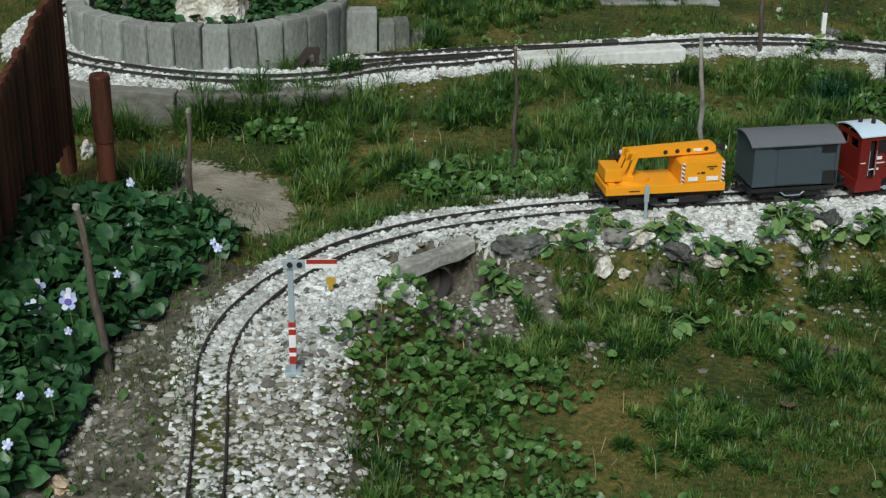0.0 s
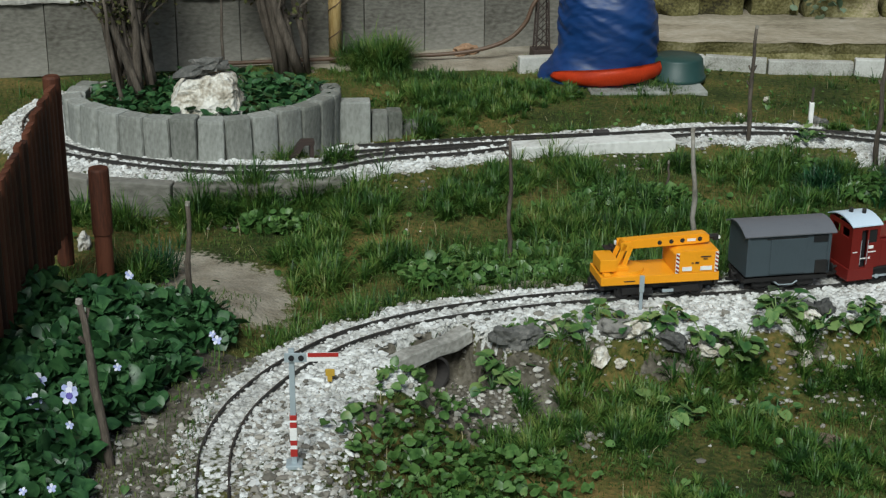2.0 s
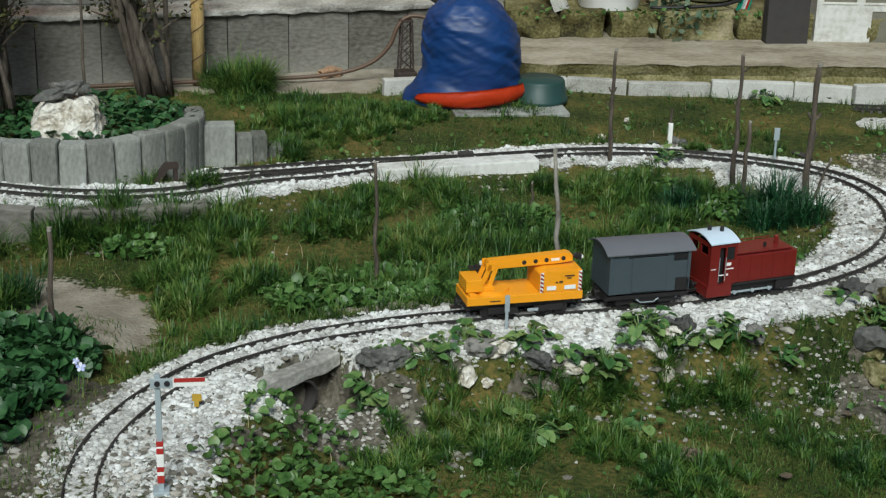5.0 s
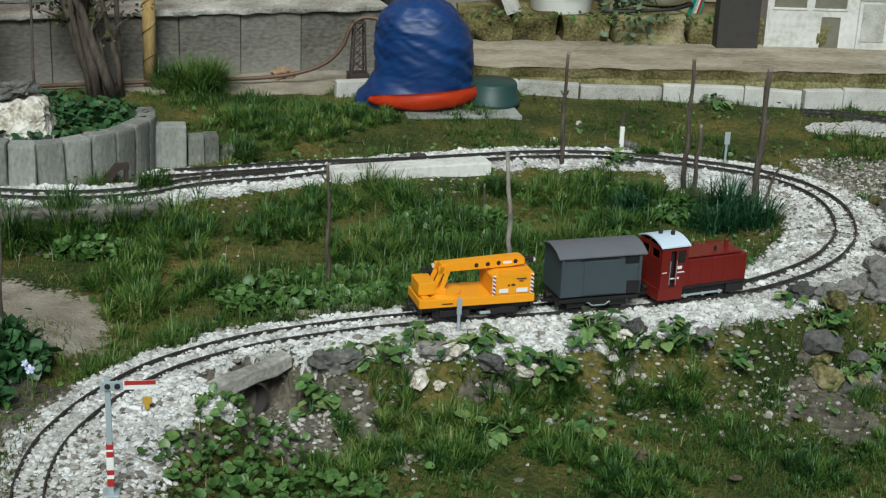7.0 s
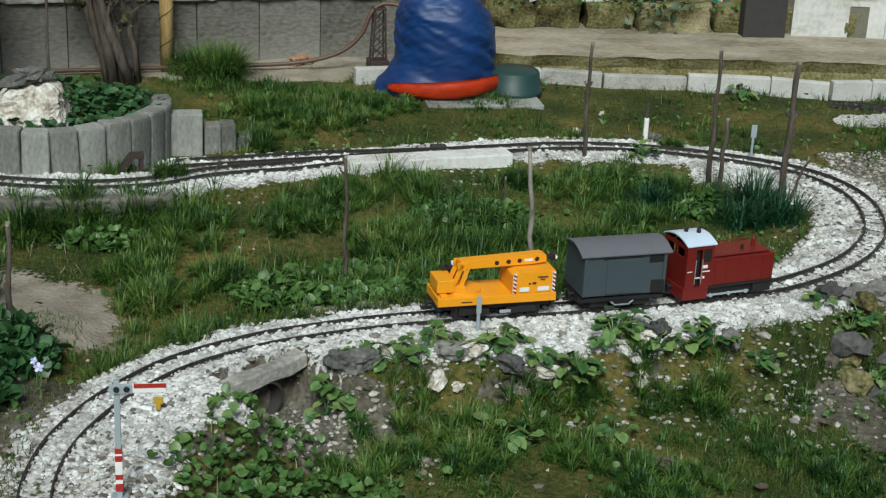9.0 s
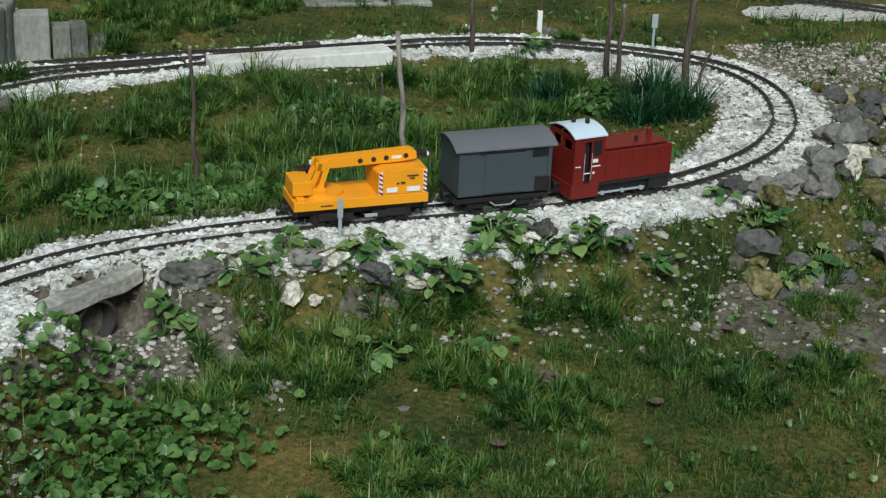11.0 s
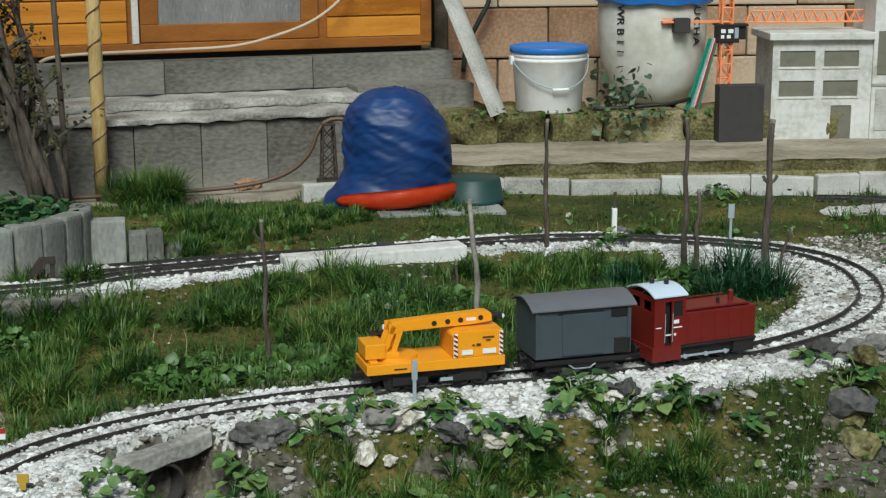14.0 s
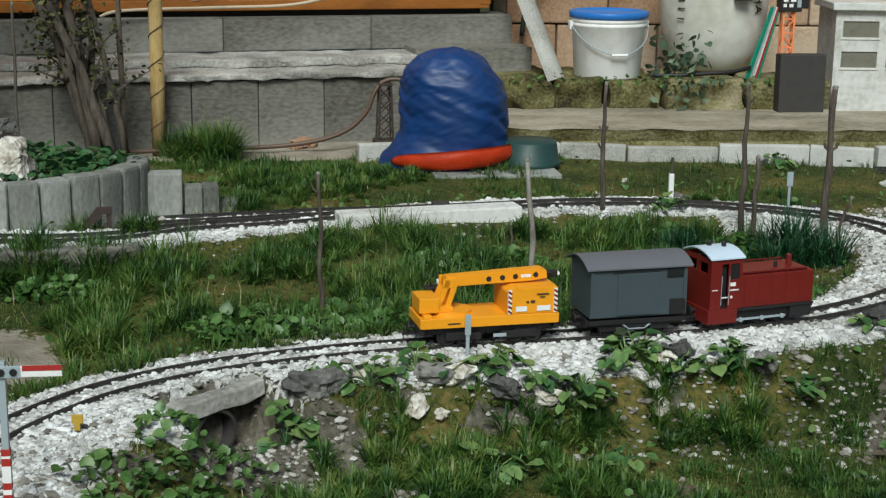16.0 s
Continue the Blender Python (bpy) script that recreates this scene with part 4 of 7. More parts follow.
def stick(x, y, top, lean=(0, 0), r=0.006, twigs=2, seed=1, label="thin dark dead branch stuck upright as a post", pale=False):
    rnd = random.Random(seed)
    z = gz(x, y) - 0.01
    t = thing("stick_post", label, "stick", pose(x, y, z), "sticks round the line")
    n = 8
    pts = [(lean[0] * i / n + rnd.uniform(-0.003, 0.003) * (0 < i < n), lean[1] * i / n + rnd.uniform(-0.003, 0.003) * (0 < i < n), (top - z) * i / n) for i in range(n + 1)]
    bm = bmesh.new()
    tube(bm, pts, r, 8, [r * (1.05 - 0.35 * i / n) * rnd.uniform(0.88, 1.12) for i in range(n + 1)])
    part("stem", bm, "old_wood" if pale else "bark", t, smooth=True)
    for k in range(twigs):
        i = rnd.randint(4, n - 1)
        p = Vector(pts[i])
        a = rnd.uniform(0, 6.28)
        l = rnd.uniform(0.008, 0.02)
        bm = bmesh.new()
        tube(bm, [p, p + Vector((math.cos(a) * l * 0.6, math.sin(a) * l * 0.6, l * 0.5)), p + Vector((math.cos(a) * l * 0.8, math.sin(a) * l * 0.8, l))], r * 0.4, 6)
        part("twig", bm, "bark", t)
    bm = bmesh.new()
    p = Vector(pts[-1])
    tube(bm, [p - Vector((0, 0, 0.004)), p + Vector((0.001, 0, 0.003))], r * 0.72, 8)
    part("cut_end", bm, "old_wood", t)
    return t


stick(0.053, 2.83, 0.222, (-0.007, -0.02), 0.0048, 1, 3)
stick(0.420, 2.83, 0.251, (-0.026, -0.03), 0.006, 0, 5, "pale dead branch leaning upright as a post", True)
stick(0.655, 3.62, 0.276, (-0.004, -0.02), 0.0058, 3, 7)
stick(0.942, 3.50, 0.289, (-0.007, -0.01), 0.0062, 3, 9)
stick(0.938, 3.40, 0.15, (0.004, 0.0), 0.0058, 2, 10, "short dead branch beside a taller one")
stick(1.075, 3.35, 0.303, (0.0, -0.01), 0.0085, 5, 12, "thick dark dead branch with twig stubs as a post")
stick(1.10, 3.37, 0.07, (0.035, 0.0), 0.004, 0, 14, "short slanting twig in the gravel")
stick(-0.515, 2.43, 0.216, (0.004, 0.0), 0.006, 1, 16)
stick(-0.545, 1.93, 0.235, (-0.035, 0.02), 0.007, 3, 18)
stick(0.42, 3.30, 0.03, (0.0, 0.0), 0.003, 0, 22, "tiny twig in the grass")


def peg(x, y):
    t = thing("white_peg", "white plastic peg beside grey stones", "peg", pose(x, y, gz(x, y)))
    part("peg_body", boxed(-0.006, -0.006, -0.01, 0.006, 0.006, 0.062, 0.002), "white", t)
    bm = bmesh.new()
    tube(bm, [(0, 0, 0.06), (0.001, 0, 0.10)], 0.0035, 8)
    part("pin", bm, "bark", t)


peg(0.845, 3.80)


# ---------------------------------------------------------------- brown fence and stump
def fence():
    t = thing("picket_fence", "red-brown stained low fence of upright half-round slats", "fence", pose(0, 0, 0))
    a, b = Vector((-0.735, 1.86, 0)), Vector((-0.832, 2.80, 0))
    n = 23
    ang = math.atan2(b.y - a.y, b.x - a.x)
    bm = bmesh.new()
    seg = 6
    prof = [(-0.0155, 0.0), (-0.0155, 0.006)] + [(-0.0155 * math.cos(math.pi * i / seg), 0.006 + 0.008 * math.sin(math.pi * i / seg)) for i in range(1, seg)] + [(0.0155, 0.006), (0.0155, 0.0)]
    lo = [bm.verts.new((x, -y, 0)) for x, y in prof]
    hi = [bm.verts.new((x, -y, 0.30 - 0.004 * abs(x) / 0.0155)) for x, y in prof]
    bm.faces.new(lo)
    bm.faces.new(hi[::-1])
    for i in range(len(prof)):
        j = (i + 1) % len(prof)
        bm.faces.new((lo[j], lo[i], hi[i], hi[j]))
    bmesh.ops.recalc_face_normals(bm, faces=bm.faces[:])
    me = bpy.data.meshes.new("slat")
    bm.to_mesh(me)
    bm.free()
    me.materials.append(M["fence_wood"])
    for i in range(n):
        f = (i + 0.5) / n
        p = a.lerp(b, f)
        share("slat", me, t, pose(p.x, p.y, 0.0 + 0.022 * (i % 2) * 0.4 + random.uniform(-0.006, 0.006) + 0.03 * f, 0, 0, math.degrees(ang)))
    d = (b - a).normalized()
    for z in (0.07, 0.25):
        bm = bmesh.new()
        for u, v in ((0.014, 0.026),):
            q = Vector((-d.y, d.x, 0)) * 0.006
            tube(bm, [a + q + Vector((0, 0, z)), b + q + Vector((0, 0, z + 0.02))], 0.010, 8)
        part("rail", bm, "fence_wood", t)
    for p, top, rad in ((b + d * 0.02, 0.335, 0.017), (a - d * 0.01, 0.31, 0.017)):
        bm = bmesh.new()
        lathe(bm, [(0, -0.05), (rad, -0.05), (rad, top - 0.004), (rad * 0.8, top), (0, top)], 14, pose(p.x, p.y, 0))
        part("post", bm, "fence_wood", t)


fence()


def stump_post():
    x, y = -0.715, 2.655
    z = gz(x, y)
    t = thing("round_post", "short red-brown round wooden post with worn foot", "post", pose(x, y, z))
    bm = bmesh.new()
    lathe(bm, [(0.0155, 0.11), (0.019, 0.112), (0.019, 0.236), (0.0175, 0.240), (0, 0.240)], 20)
    part("painted_top", bm, "fence_wood", t, "red-brown stained upper part")
    bm = bmesh.new()
    lathe(bm, [(0, -0.03), (0.0165, -0.03), (0.0165, 0.112), (0, 0.113)], 20)
    part("bare_foot", bm, "fence_wood", t)


stump_post()


# ---------------------------------------------------------------- raised bed of palisade stones
def stone_mesh(name, w, d, h, mat, bevel=0.008, seed=0):
    bm = boxed(-w / 2, -d / 2, 0, w / 2, d / 2, h, bevel)
    for v in bm.verts:
        v.co += Vector((noise.noise(v.co * 20 + Vector((seed, 0, 0))), noise.noise(v.co * 20 + Vector((0, seed + 9, 0))), noise.noise(v.co * 20 + Vector((0, 0, seed + 5))))) * 0.0022
    me = bpy.data.meshes.new(name)
    bm.to_mesh(me)
    bm.free()
    me.materials.append(M[mat])
    return me


def palisade_mesh(w, d, h, seed):
    """An upright edging stone with a rounded front (-y) and a worn top."""
    bm = bmesh.new()
    half, n = w / 2, 8
    prof = [(half, d / 2), (-half, d / 2)] + [(-half * math.cos(math.pi * i / n), -d * 0.32 - d * 0.18 * math.sin(math.pi * i / n) ** 0.6) for i in range(n + 1)]
    rings = []
    for z, k in ((0, 1), (h * 0.4, 1), (h * 0.8, 1), (h - 0.008, 1), (h - 0.002, 0.95), (h, 0.82)):
        rings.append([bm.verts.new((x * k, y * k, z)) for x, y in prof])
    for a, b in zip(rings, rings[1:]):
        for i in range(len(prof)):
            j = (i + 1) % len(prof)
            bm.faces.new((a[i], a[j], b[j], b[i]))
    bm.faces.new(rings[0][::-1])
    bm.faces.new(rings[-1])
    bmesh.ops.recalc_face_normals(bm, faces=bm.faces[:])
    for v in bm.verts:
        v.co += Vector((noise.noise(v.co * 25 + Vector((seed, 0, 0))), noise.noise(v.co * 25 + Vector((0, seed + 9, 0))), noise.noise(v.co * 30 + Vector((0, 0, seed + 5))))) * 0.0026
    me = bpy.data.meshes.new("palisade_stone")
    bm.to_mesh(me)
    bm.free()
    me.materials.append(M["concrete"])
    return me


def palisade_bed():
    t = thing("palisade_bed", "round raised bed edged with grey concrete palisade stones", "raised bed", pose(0, 0, 0))
    ctrl = [(-1.0, 3.72), (-1.005, 3.63), (-0.975, 3.55), (-0.90, 3.475), (-0.80, 3.43), (-0.69, 3.411), (-0.58, 3.418), (-0.50, 3.462), (-0.435, 3.525), (-0.392, 3.60), (-0.375, 3.68), (-0.395, 3.755), (-0.45, 3.815), (-0.54, 3.855), (-0.68, 3.875), (-0.84, 3.86), (-0.95, 3.80), (-1.0, 3.72)]
    pts = curve_points(ctrl, 0.0625)
    meshes = [palisade_mesh(0.0622, 0.05, 0.155, k) for k in range(6)]
    for i, p in enumerate(pts[:-1]):
        q = pts[i + 1] - pts[max(i - 1, 0)]
        top = 0.088 - 0.024 * float(step01(p.y, 3.70, 3.80))
        share("palisade_stone", meshes[i * 5 % 6], t, pose(p.x, p.y, top - 0.155 + random.uniform(-0.003, 0.003), random.uniform(-1.5, 1.5), random.uniform(-0.8, 0.8), math.degrees(math.atan2(q.y, q.x)) + random.uniform(-2, 2)))
    # earth filling
    bm = bmesh.new()
    c = Vector((-0.67, 3.66, 0))
    rows = []
    for k in range(9):
        f = k / 8
        rows.append([bm.verts.new(((c + (p - c) * f).x, (c + (p - c) * f).y, 0.055 + 0.012 * (1 - f) + 0.006 * noise.noise(Vector((p.x * 9, p.y * 9, f * 4))))) for p in pts[:-1]])
    for a, b in zip(rows, rows[1:]):
        for i in range(len(a)):
            j = (i + 1) % len(a)
            bm.faces.new((a[i], a[j], b[j], b[i]))
    part("soil", bm, "soil", t)


palisade_bed()


def step_blocks():
    for k, (x, y, w, h, rz) in enumerate(((-0.318, 3.655, 0.078, 0.122, 6), (-0.258, 3.68, 0.040, 0.087, 8), (-0.222, 3.695, 0.039, 0.086, 8), (-0.185, 3.73, 0.043, 0.046, 9))):
        t = thing("edging_block", "grey concrete edging block standing in the grass", "concrete block", pose(x, y + 0.025, -0.08, 0, 0, rz), "blocks beside the raised bed")
        share("block_body", stone_mesh("block_body", w, 0.052, h + 0.02, "concrete", 0.005, k + 7), t, pose(0, 0, 0))


step_blocks()


def bed_rock():
    t = thing("white_rock", "large rough white limestone boulder in the raised bed", "rock", pose(-0.668, 3.545, 0.040))
    bm = bmesh.new()
    bmesh.ops.create_icosphere(bm, subdivisions=5, radius=1.0)
    for v in bm.verts:
        w = v.co.copy()
        k = max(abs(w.x), abs(w.y), abs(w.z)) ** 0.6
        w = w / k
        top = 0.5 + 0.5 * w.z
        x = w.x * (0.128 - 0.078 * top) + 0.012 * top
        v.co = Vector((x, w.y * (0.078 - 0.03 * top), 0.060 + w.z * (0.064 + 0.1 * max(0, x - 0.02))))
        rough = Vector((noise.noise(v.co * 14), noise.noise(v.co * 14 + Vector((5, 0, 0))), noise.noise(v.co * 14 + Vector((0, 7, 0))))) * 0.017
        pits = abs(noise.noise(v.co * 38)) * 0.012 + abs(noise.noise(v.co * 90)) * 0.005
        v.co += rough - w.normalized() * pits
    part("boulder", bm, "rock", t)
    s = thing("slate_chip", "dark grey jagged slate piece lying on the boulder", "stone", pose(-0.66, 3.535, 0.150, 8, -6, 10))
    part("chip", rough_stone((0.10, 0.06, 0.042), 8, 3, 0.95), "darkrock", s)


bed_rock()


# ---------------------------------------------------------------- low retaining wall, planks and slabs by the line
def retaining_wall():
    t = thing("retaining_wall", "low grey concrete edging holding the gravel bed", "low wall", None, "", "structure")
    ctrl = [(-1.05, 3.30), (-0.9, 3.235), (-0.75, 3.205), (-0.6, 3.20), (-0.45, 3.215), (-0.29, 3.25)]
    pts = curve_points(ctrl, 0.19)
    for i, (a, b) in enumerate(zip(pts, pts[1:])):
        m, q = (a + b) / 2, b - a
        share("edging_slab", stone_mesh("edging_slab", q.length - 0.002, 0.035, 0.16, "block", 0.004, i), t, pose(m.x, m.y, -0.163 + random.uniform(-0.002, 0.003), 0, 0, math.degrees(math.atan2(q.y, q.x))))


retaining_wall()


def beam(name, label, a, b, w, z0, z1, mat, category="plank", bevel=0.004):
    a, b = Vector(a), Vector(b)
    q, m = b - a, (a + b) / 2
    t = thing(name, label, category, pose(m.x, m.y, z0, 0, 0, math.degrees(math.atan2(q.y, q.x))))
    part("body", boxed(-q.length / 2, -w / 2, 0, q.length / 2, w / 2, z1 - z0, bevel), mat, t)
    return t


beam("concrete_beam", "pale concrete edging beam laid along the track", (0.069, 3.478), (0.462, 3.574), 0.062, -0.06, 0.012, "beam_white", "concrete beam")
# plain dark bar standing in for the switch motor
beam("switch_motor", "short dark switch motor beside the points", (0.276, 3.637), (0.315, 3.642), 0.02, -0.012, 0.004, "slate", "stone")


def buffer_stop(x, y):
    t = thing("brown_bracket", "dark brown weathered bracket leaning on the wall", "bracket", pose(x, y, -0.013, 0, 0, 12))
    bm = bmesh.new()
    sec = [(-0.03, 0.0), (-0.012, 0.0), (0.012, 0.034), (0.035, 0.034), (0.035, 0.044), (0.004, 0.044)]
    a = [bm.verts.new((px, -0.014, pz)) for px, pz in sec]
    b = [bm.verts.new((px, 0.014, pz)) for px, pz in sec]
    bm.faces.new(a)
    bm.faces.new(b[::-1])
    for i in range(6):
        j = (i + 1) % 6
        bm.faces.new((a[j], a[i], b[i], b[j]))
    bmesh.ops.recalc_face_normals(bm, faces=bm.faces[:])
    part("angle", bm, "lattice", t)
    part("leg", boxed(0.024, -0.012, 0, 0.033, 0.012, 0.036, 0.001), "lattice", t)


buffer_stop(*(-0.43, 3.425))


def culvert():
    a, b = Vector((-0.172, 2.305)), Vector((-0.025, 2.428))
    q, m = b - a, (a + b) / 2
    ang = math.degrees(math.atan2(q.y, q.x))
    t = thing("culvert", "weathered pale plank over a dark drain pipe mouth", "culvert", pose(m.x, m.y, -0.030, 0, -3, ang))
    bm = boxed(-q.length / 2, -0.006, -0.012, q.length / 2, 0.024, 0.013, 0.002)
    bmesh.ops.subdivide_edges(bm, edges=[e for e in bm.edges if e.calc_length() > 0.05], cuts=18, use_grid_fill=True)
    for v in bm.verts:
        v.co += Vector((0, noise.noise(v.co * 25) * 0.0025, noise.noise(v.co * 30 + Vector((3, 0, 0))) * 0.003 + 0.12 * max(0, v.co.x - 0.06)))
    part("plank", bm, "ledge", t)
    # pipe coloured charcoal so that its inside looks shaded
    bm = bmesh.new()
    lathe(bm, [(0.031, 0.0), (0.0355, 0.0), (0.0355, 0.13), (0.031, 0.13), (0.031, 0.0)], 28, pose(0.010, -0.002, -0.044, -90, 0, 0))
    part("pipe", bm, "slate", t)
    # near-black plate painting the darkness deep in the pipe
    part("pipe_shade_back", boxed(-0.018, 0.10, -0.084, 0.050, 0.104, -0.012), "dark", t)
    for k, (px, w) in enumerate(((-0.064, 0.04),)):
        bm = rough_stone((w, 0.035, 0.045), 3 + k, 2)
        bmesh.ops.translate(bm, verts=bm.verts[:], vec=(px, 0.0, -0.082))
        part("packing_stone", bm, "darkrock", t)


culvert()


# ---------------------------------------------------------------- back of the garden: kerb, path, stones
def back_edge():
    t = thing("kerb", "pale concrete edging slabs along the worn path", "kerb", None, "", "structure")
    pts = [Vector(p) for p in ((0.669, 4.458), (0.849, 4.423), (1.102, 4.419), (1.350, 4.390), (1.515, 4.339), (1.642, 4.350), (1.833, 4.324), (2.079, 4.295))]
    pts = [Vector((0.109, 4.375)), Vector((0.278, 4.416)), Vector((0.481, 4.441))] + pts
    tops = [0.006, 0.0, 0.0, 0.0, -0.006, 0.004, 0.006, 0.012, 0.016, 0.018]
    for i, (a, b) in enumerate(zip(pts, pts[1:])):
        q, m = b - a, (a + b) / 2
        share("kerb_slab", stone_mesh("kerb_slab", q.length - 0.004, 0.03, 0.12 + tops[i], "concrete_light", 0.004, i + 3), t, pose(m.x, m.y + 0.015, -0.12, random.uniform(-2, 2), random.uniform(-0.5, 0.5), math.degrees(math.atan2(q.y, q.x))))


back_edge()
PATH_Z = 0.035


def worn_path():
    """A slab path with a broken front edge."""
    y0, y1 = 4.50, 5.10
    xs = np.arange(0.34, 3.2, 0.02)
    bm = bmesh.new()
    rows = []
    for x in xs:
        e = y0 + 0.03 * noise.noise(Vector((x * 5, 1, 0))) + 0.02 * noise.noise(Vector((x * 17, 4, 0)))
        w = 0.012 * noise.noise(Vector((x * 9, 7, 0)))
        rows.append([bm.verts.new(p) for p in ((x, e + 0.02, -0.10), (x, e - 0.004 + 0.012 * noise.noise(Vector((x * 30, 2, 3))), -0.03), (x, e + 0.012 + w, -0.004), (x, e + 0.004, PATH_Z - 0.012 + 1.2 * w), (x, e, PATH_Z - 0.004 + 0.3 * w),
                                               (x, e + 0.12, PATH_Z + 0.4 * w), (x, e + 0.3, PATH_Z + 0.004), (x, y1, PATH_Z + 0.006))])
    for a, b in zip(rows, rows[1:]):
        for i in range(7):
            f = bm.faces.new((a[i], b[i], b[i + 1], a[i + 1]))
            f.material_index = 1 if i < 4 else 0
    ob = link_mesh("path", bm, ["path", "mossrock"])
    tagged(ob, "worn pale path with a dark broken front edge", "path", "", "structure")


worn_path()


def stone_row():
    """Mossy stones that carry the ledge behind the path."""
    t = thing("stone_ledge", "low ledge of mossy cut stones behind the path", "stone ledge", None, "", "structure")
    xs = [(0.53, 0.17), (0.70, 0.15), (0.86, 0.17), (1.03, 0.25), (1.285, 0.21), (1.50, 0.2), (1.70, 0.3), (2.0, 0.3), (2.3, 0.3)]
    for k, (x, w) in enumerate(xs):
        bm = boxed(0, 0, 0, w - 0.006, 0.30, 0.095, 0.012)
        bmesh.ops.subdivide_edges(bm, edges=[e for e in bm.edges if e.calc_length() > 0.06], cuts=4, use_grid_fill=True)
        for v in bm.verts:
            v.co += Vector((noise.noise(v.co * 14 + Vector((k, 0, 0))), 1.4 * noise.noise(v.co * 14 + Vector((0, k, 0))), noise.noise(v.co * 14 + Vector((0, 0, k)))) ) * 0.016
        ob = part("ledge_stone", bm, "mossrock", t)
        ob.matrix_basis = pose(x, 4.83 + 0.012 * ((k * 7) % 3), PATH_Z - 0.004, 0, 0, random.uniform(-2, 2))


stone_row()
LEDGE = 0.124


# ---------------------------------------------------------------- block walls and cabin
PIVOT = Vector((0.6, 5.2, 0))
SKEW = Matrix.Translation(PIVOT) @ Matrix.Rotation(radians(13), 4, "Z") @ Matrix.Translation(-PIVOT)


def block_wall(name, label, x0, x1, y, z0, z1, lengths, deep, mat="block", rows=1, seed=0):
    t = thing(name, label, "wall", SKEW, "", "structure")
    rnd = random.Random(seed)
    dz = (z1 - z0) / rows
    for r in range(rows):
        x = x0 - (lengths * 0.5 if r % 2 else 0)
        while x < x1:
            a, b = max(x, x0), min(x + lengths, x1)
            if b - a > 0.02:
                share("block", stone_mesh("block", b - a - 0.0018, deep, dz - 0.002, mat, 0.0025, rnd.randint(0, 99)), t, pose((a + b) / 2, y + deep / 2 + rnd.uniform(-0.003, 0.003), z0 + r * dz, 0, 0, 0))
            x += lengths
    return t


# front blocks, ledge slab, upper blocks
block_wall("wall_1", "low wall of grey hollow blocks below a concrete ledge", -1.6, 0.20, 4.86, -0.08, 0.140, 0.19, 0.18, seed=1)
block_wall("wall_2", "upper course of grey blocks under the cabin", -1.7, 0.62, 5.20, 0.185, 0.286, 0.46, 0.16, rows=1, seed=2)


def ledge_slabs():
    t = thing("ledge", "weathered concrete ledge on the block wall", "ledge", SKEW, "", "structure")
    for k, (y0, y1, z0, z1, x1) in enumerate(((4.845, 5.02, 0.141, 0.158, 0.20), (5.0, 5.21, 0.159, 0.182, 0.27))):
        bm = boxed(-1.6, y0, z0, x1, y1, z1, 0.005)
        bmesh.ops.subdivide_edges(bm, edges=[e for e in bm.edges if e.calc_length() > 0.3], cuts=90)
        for v in bm.verts:
            v.co += Vector((0, noise.noise(v.co * 12) * 0.012 + noise.noise(v.co * 40) * 0.006, noise.noise(v.co * 15 + Vector((2, 0, 0))) * 0.006 + noise.noise(v.co * 45) * 0.003))
        part("slab", bm, "ledge", t)


ledge_slabs()
block_wall("wall_3", "end pier of grey blocks beside the ledge", 0.245, 0.62, 5.06, -0.05, 0.20, 0.30, 0.14, rows=2, seed=5)


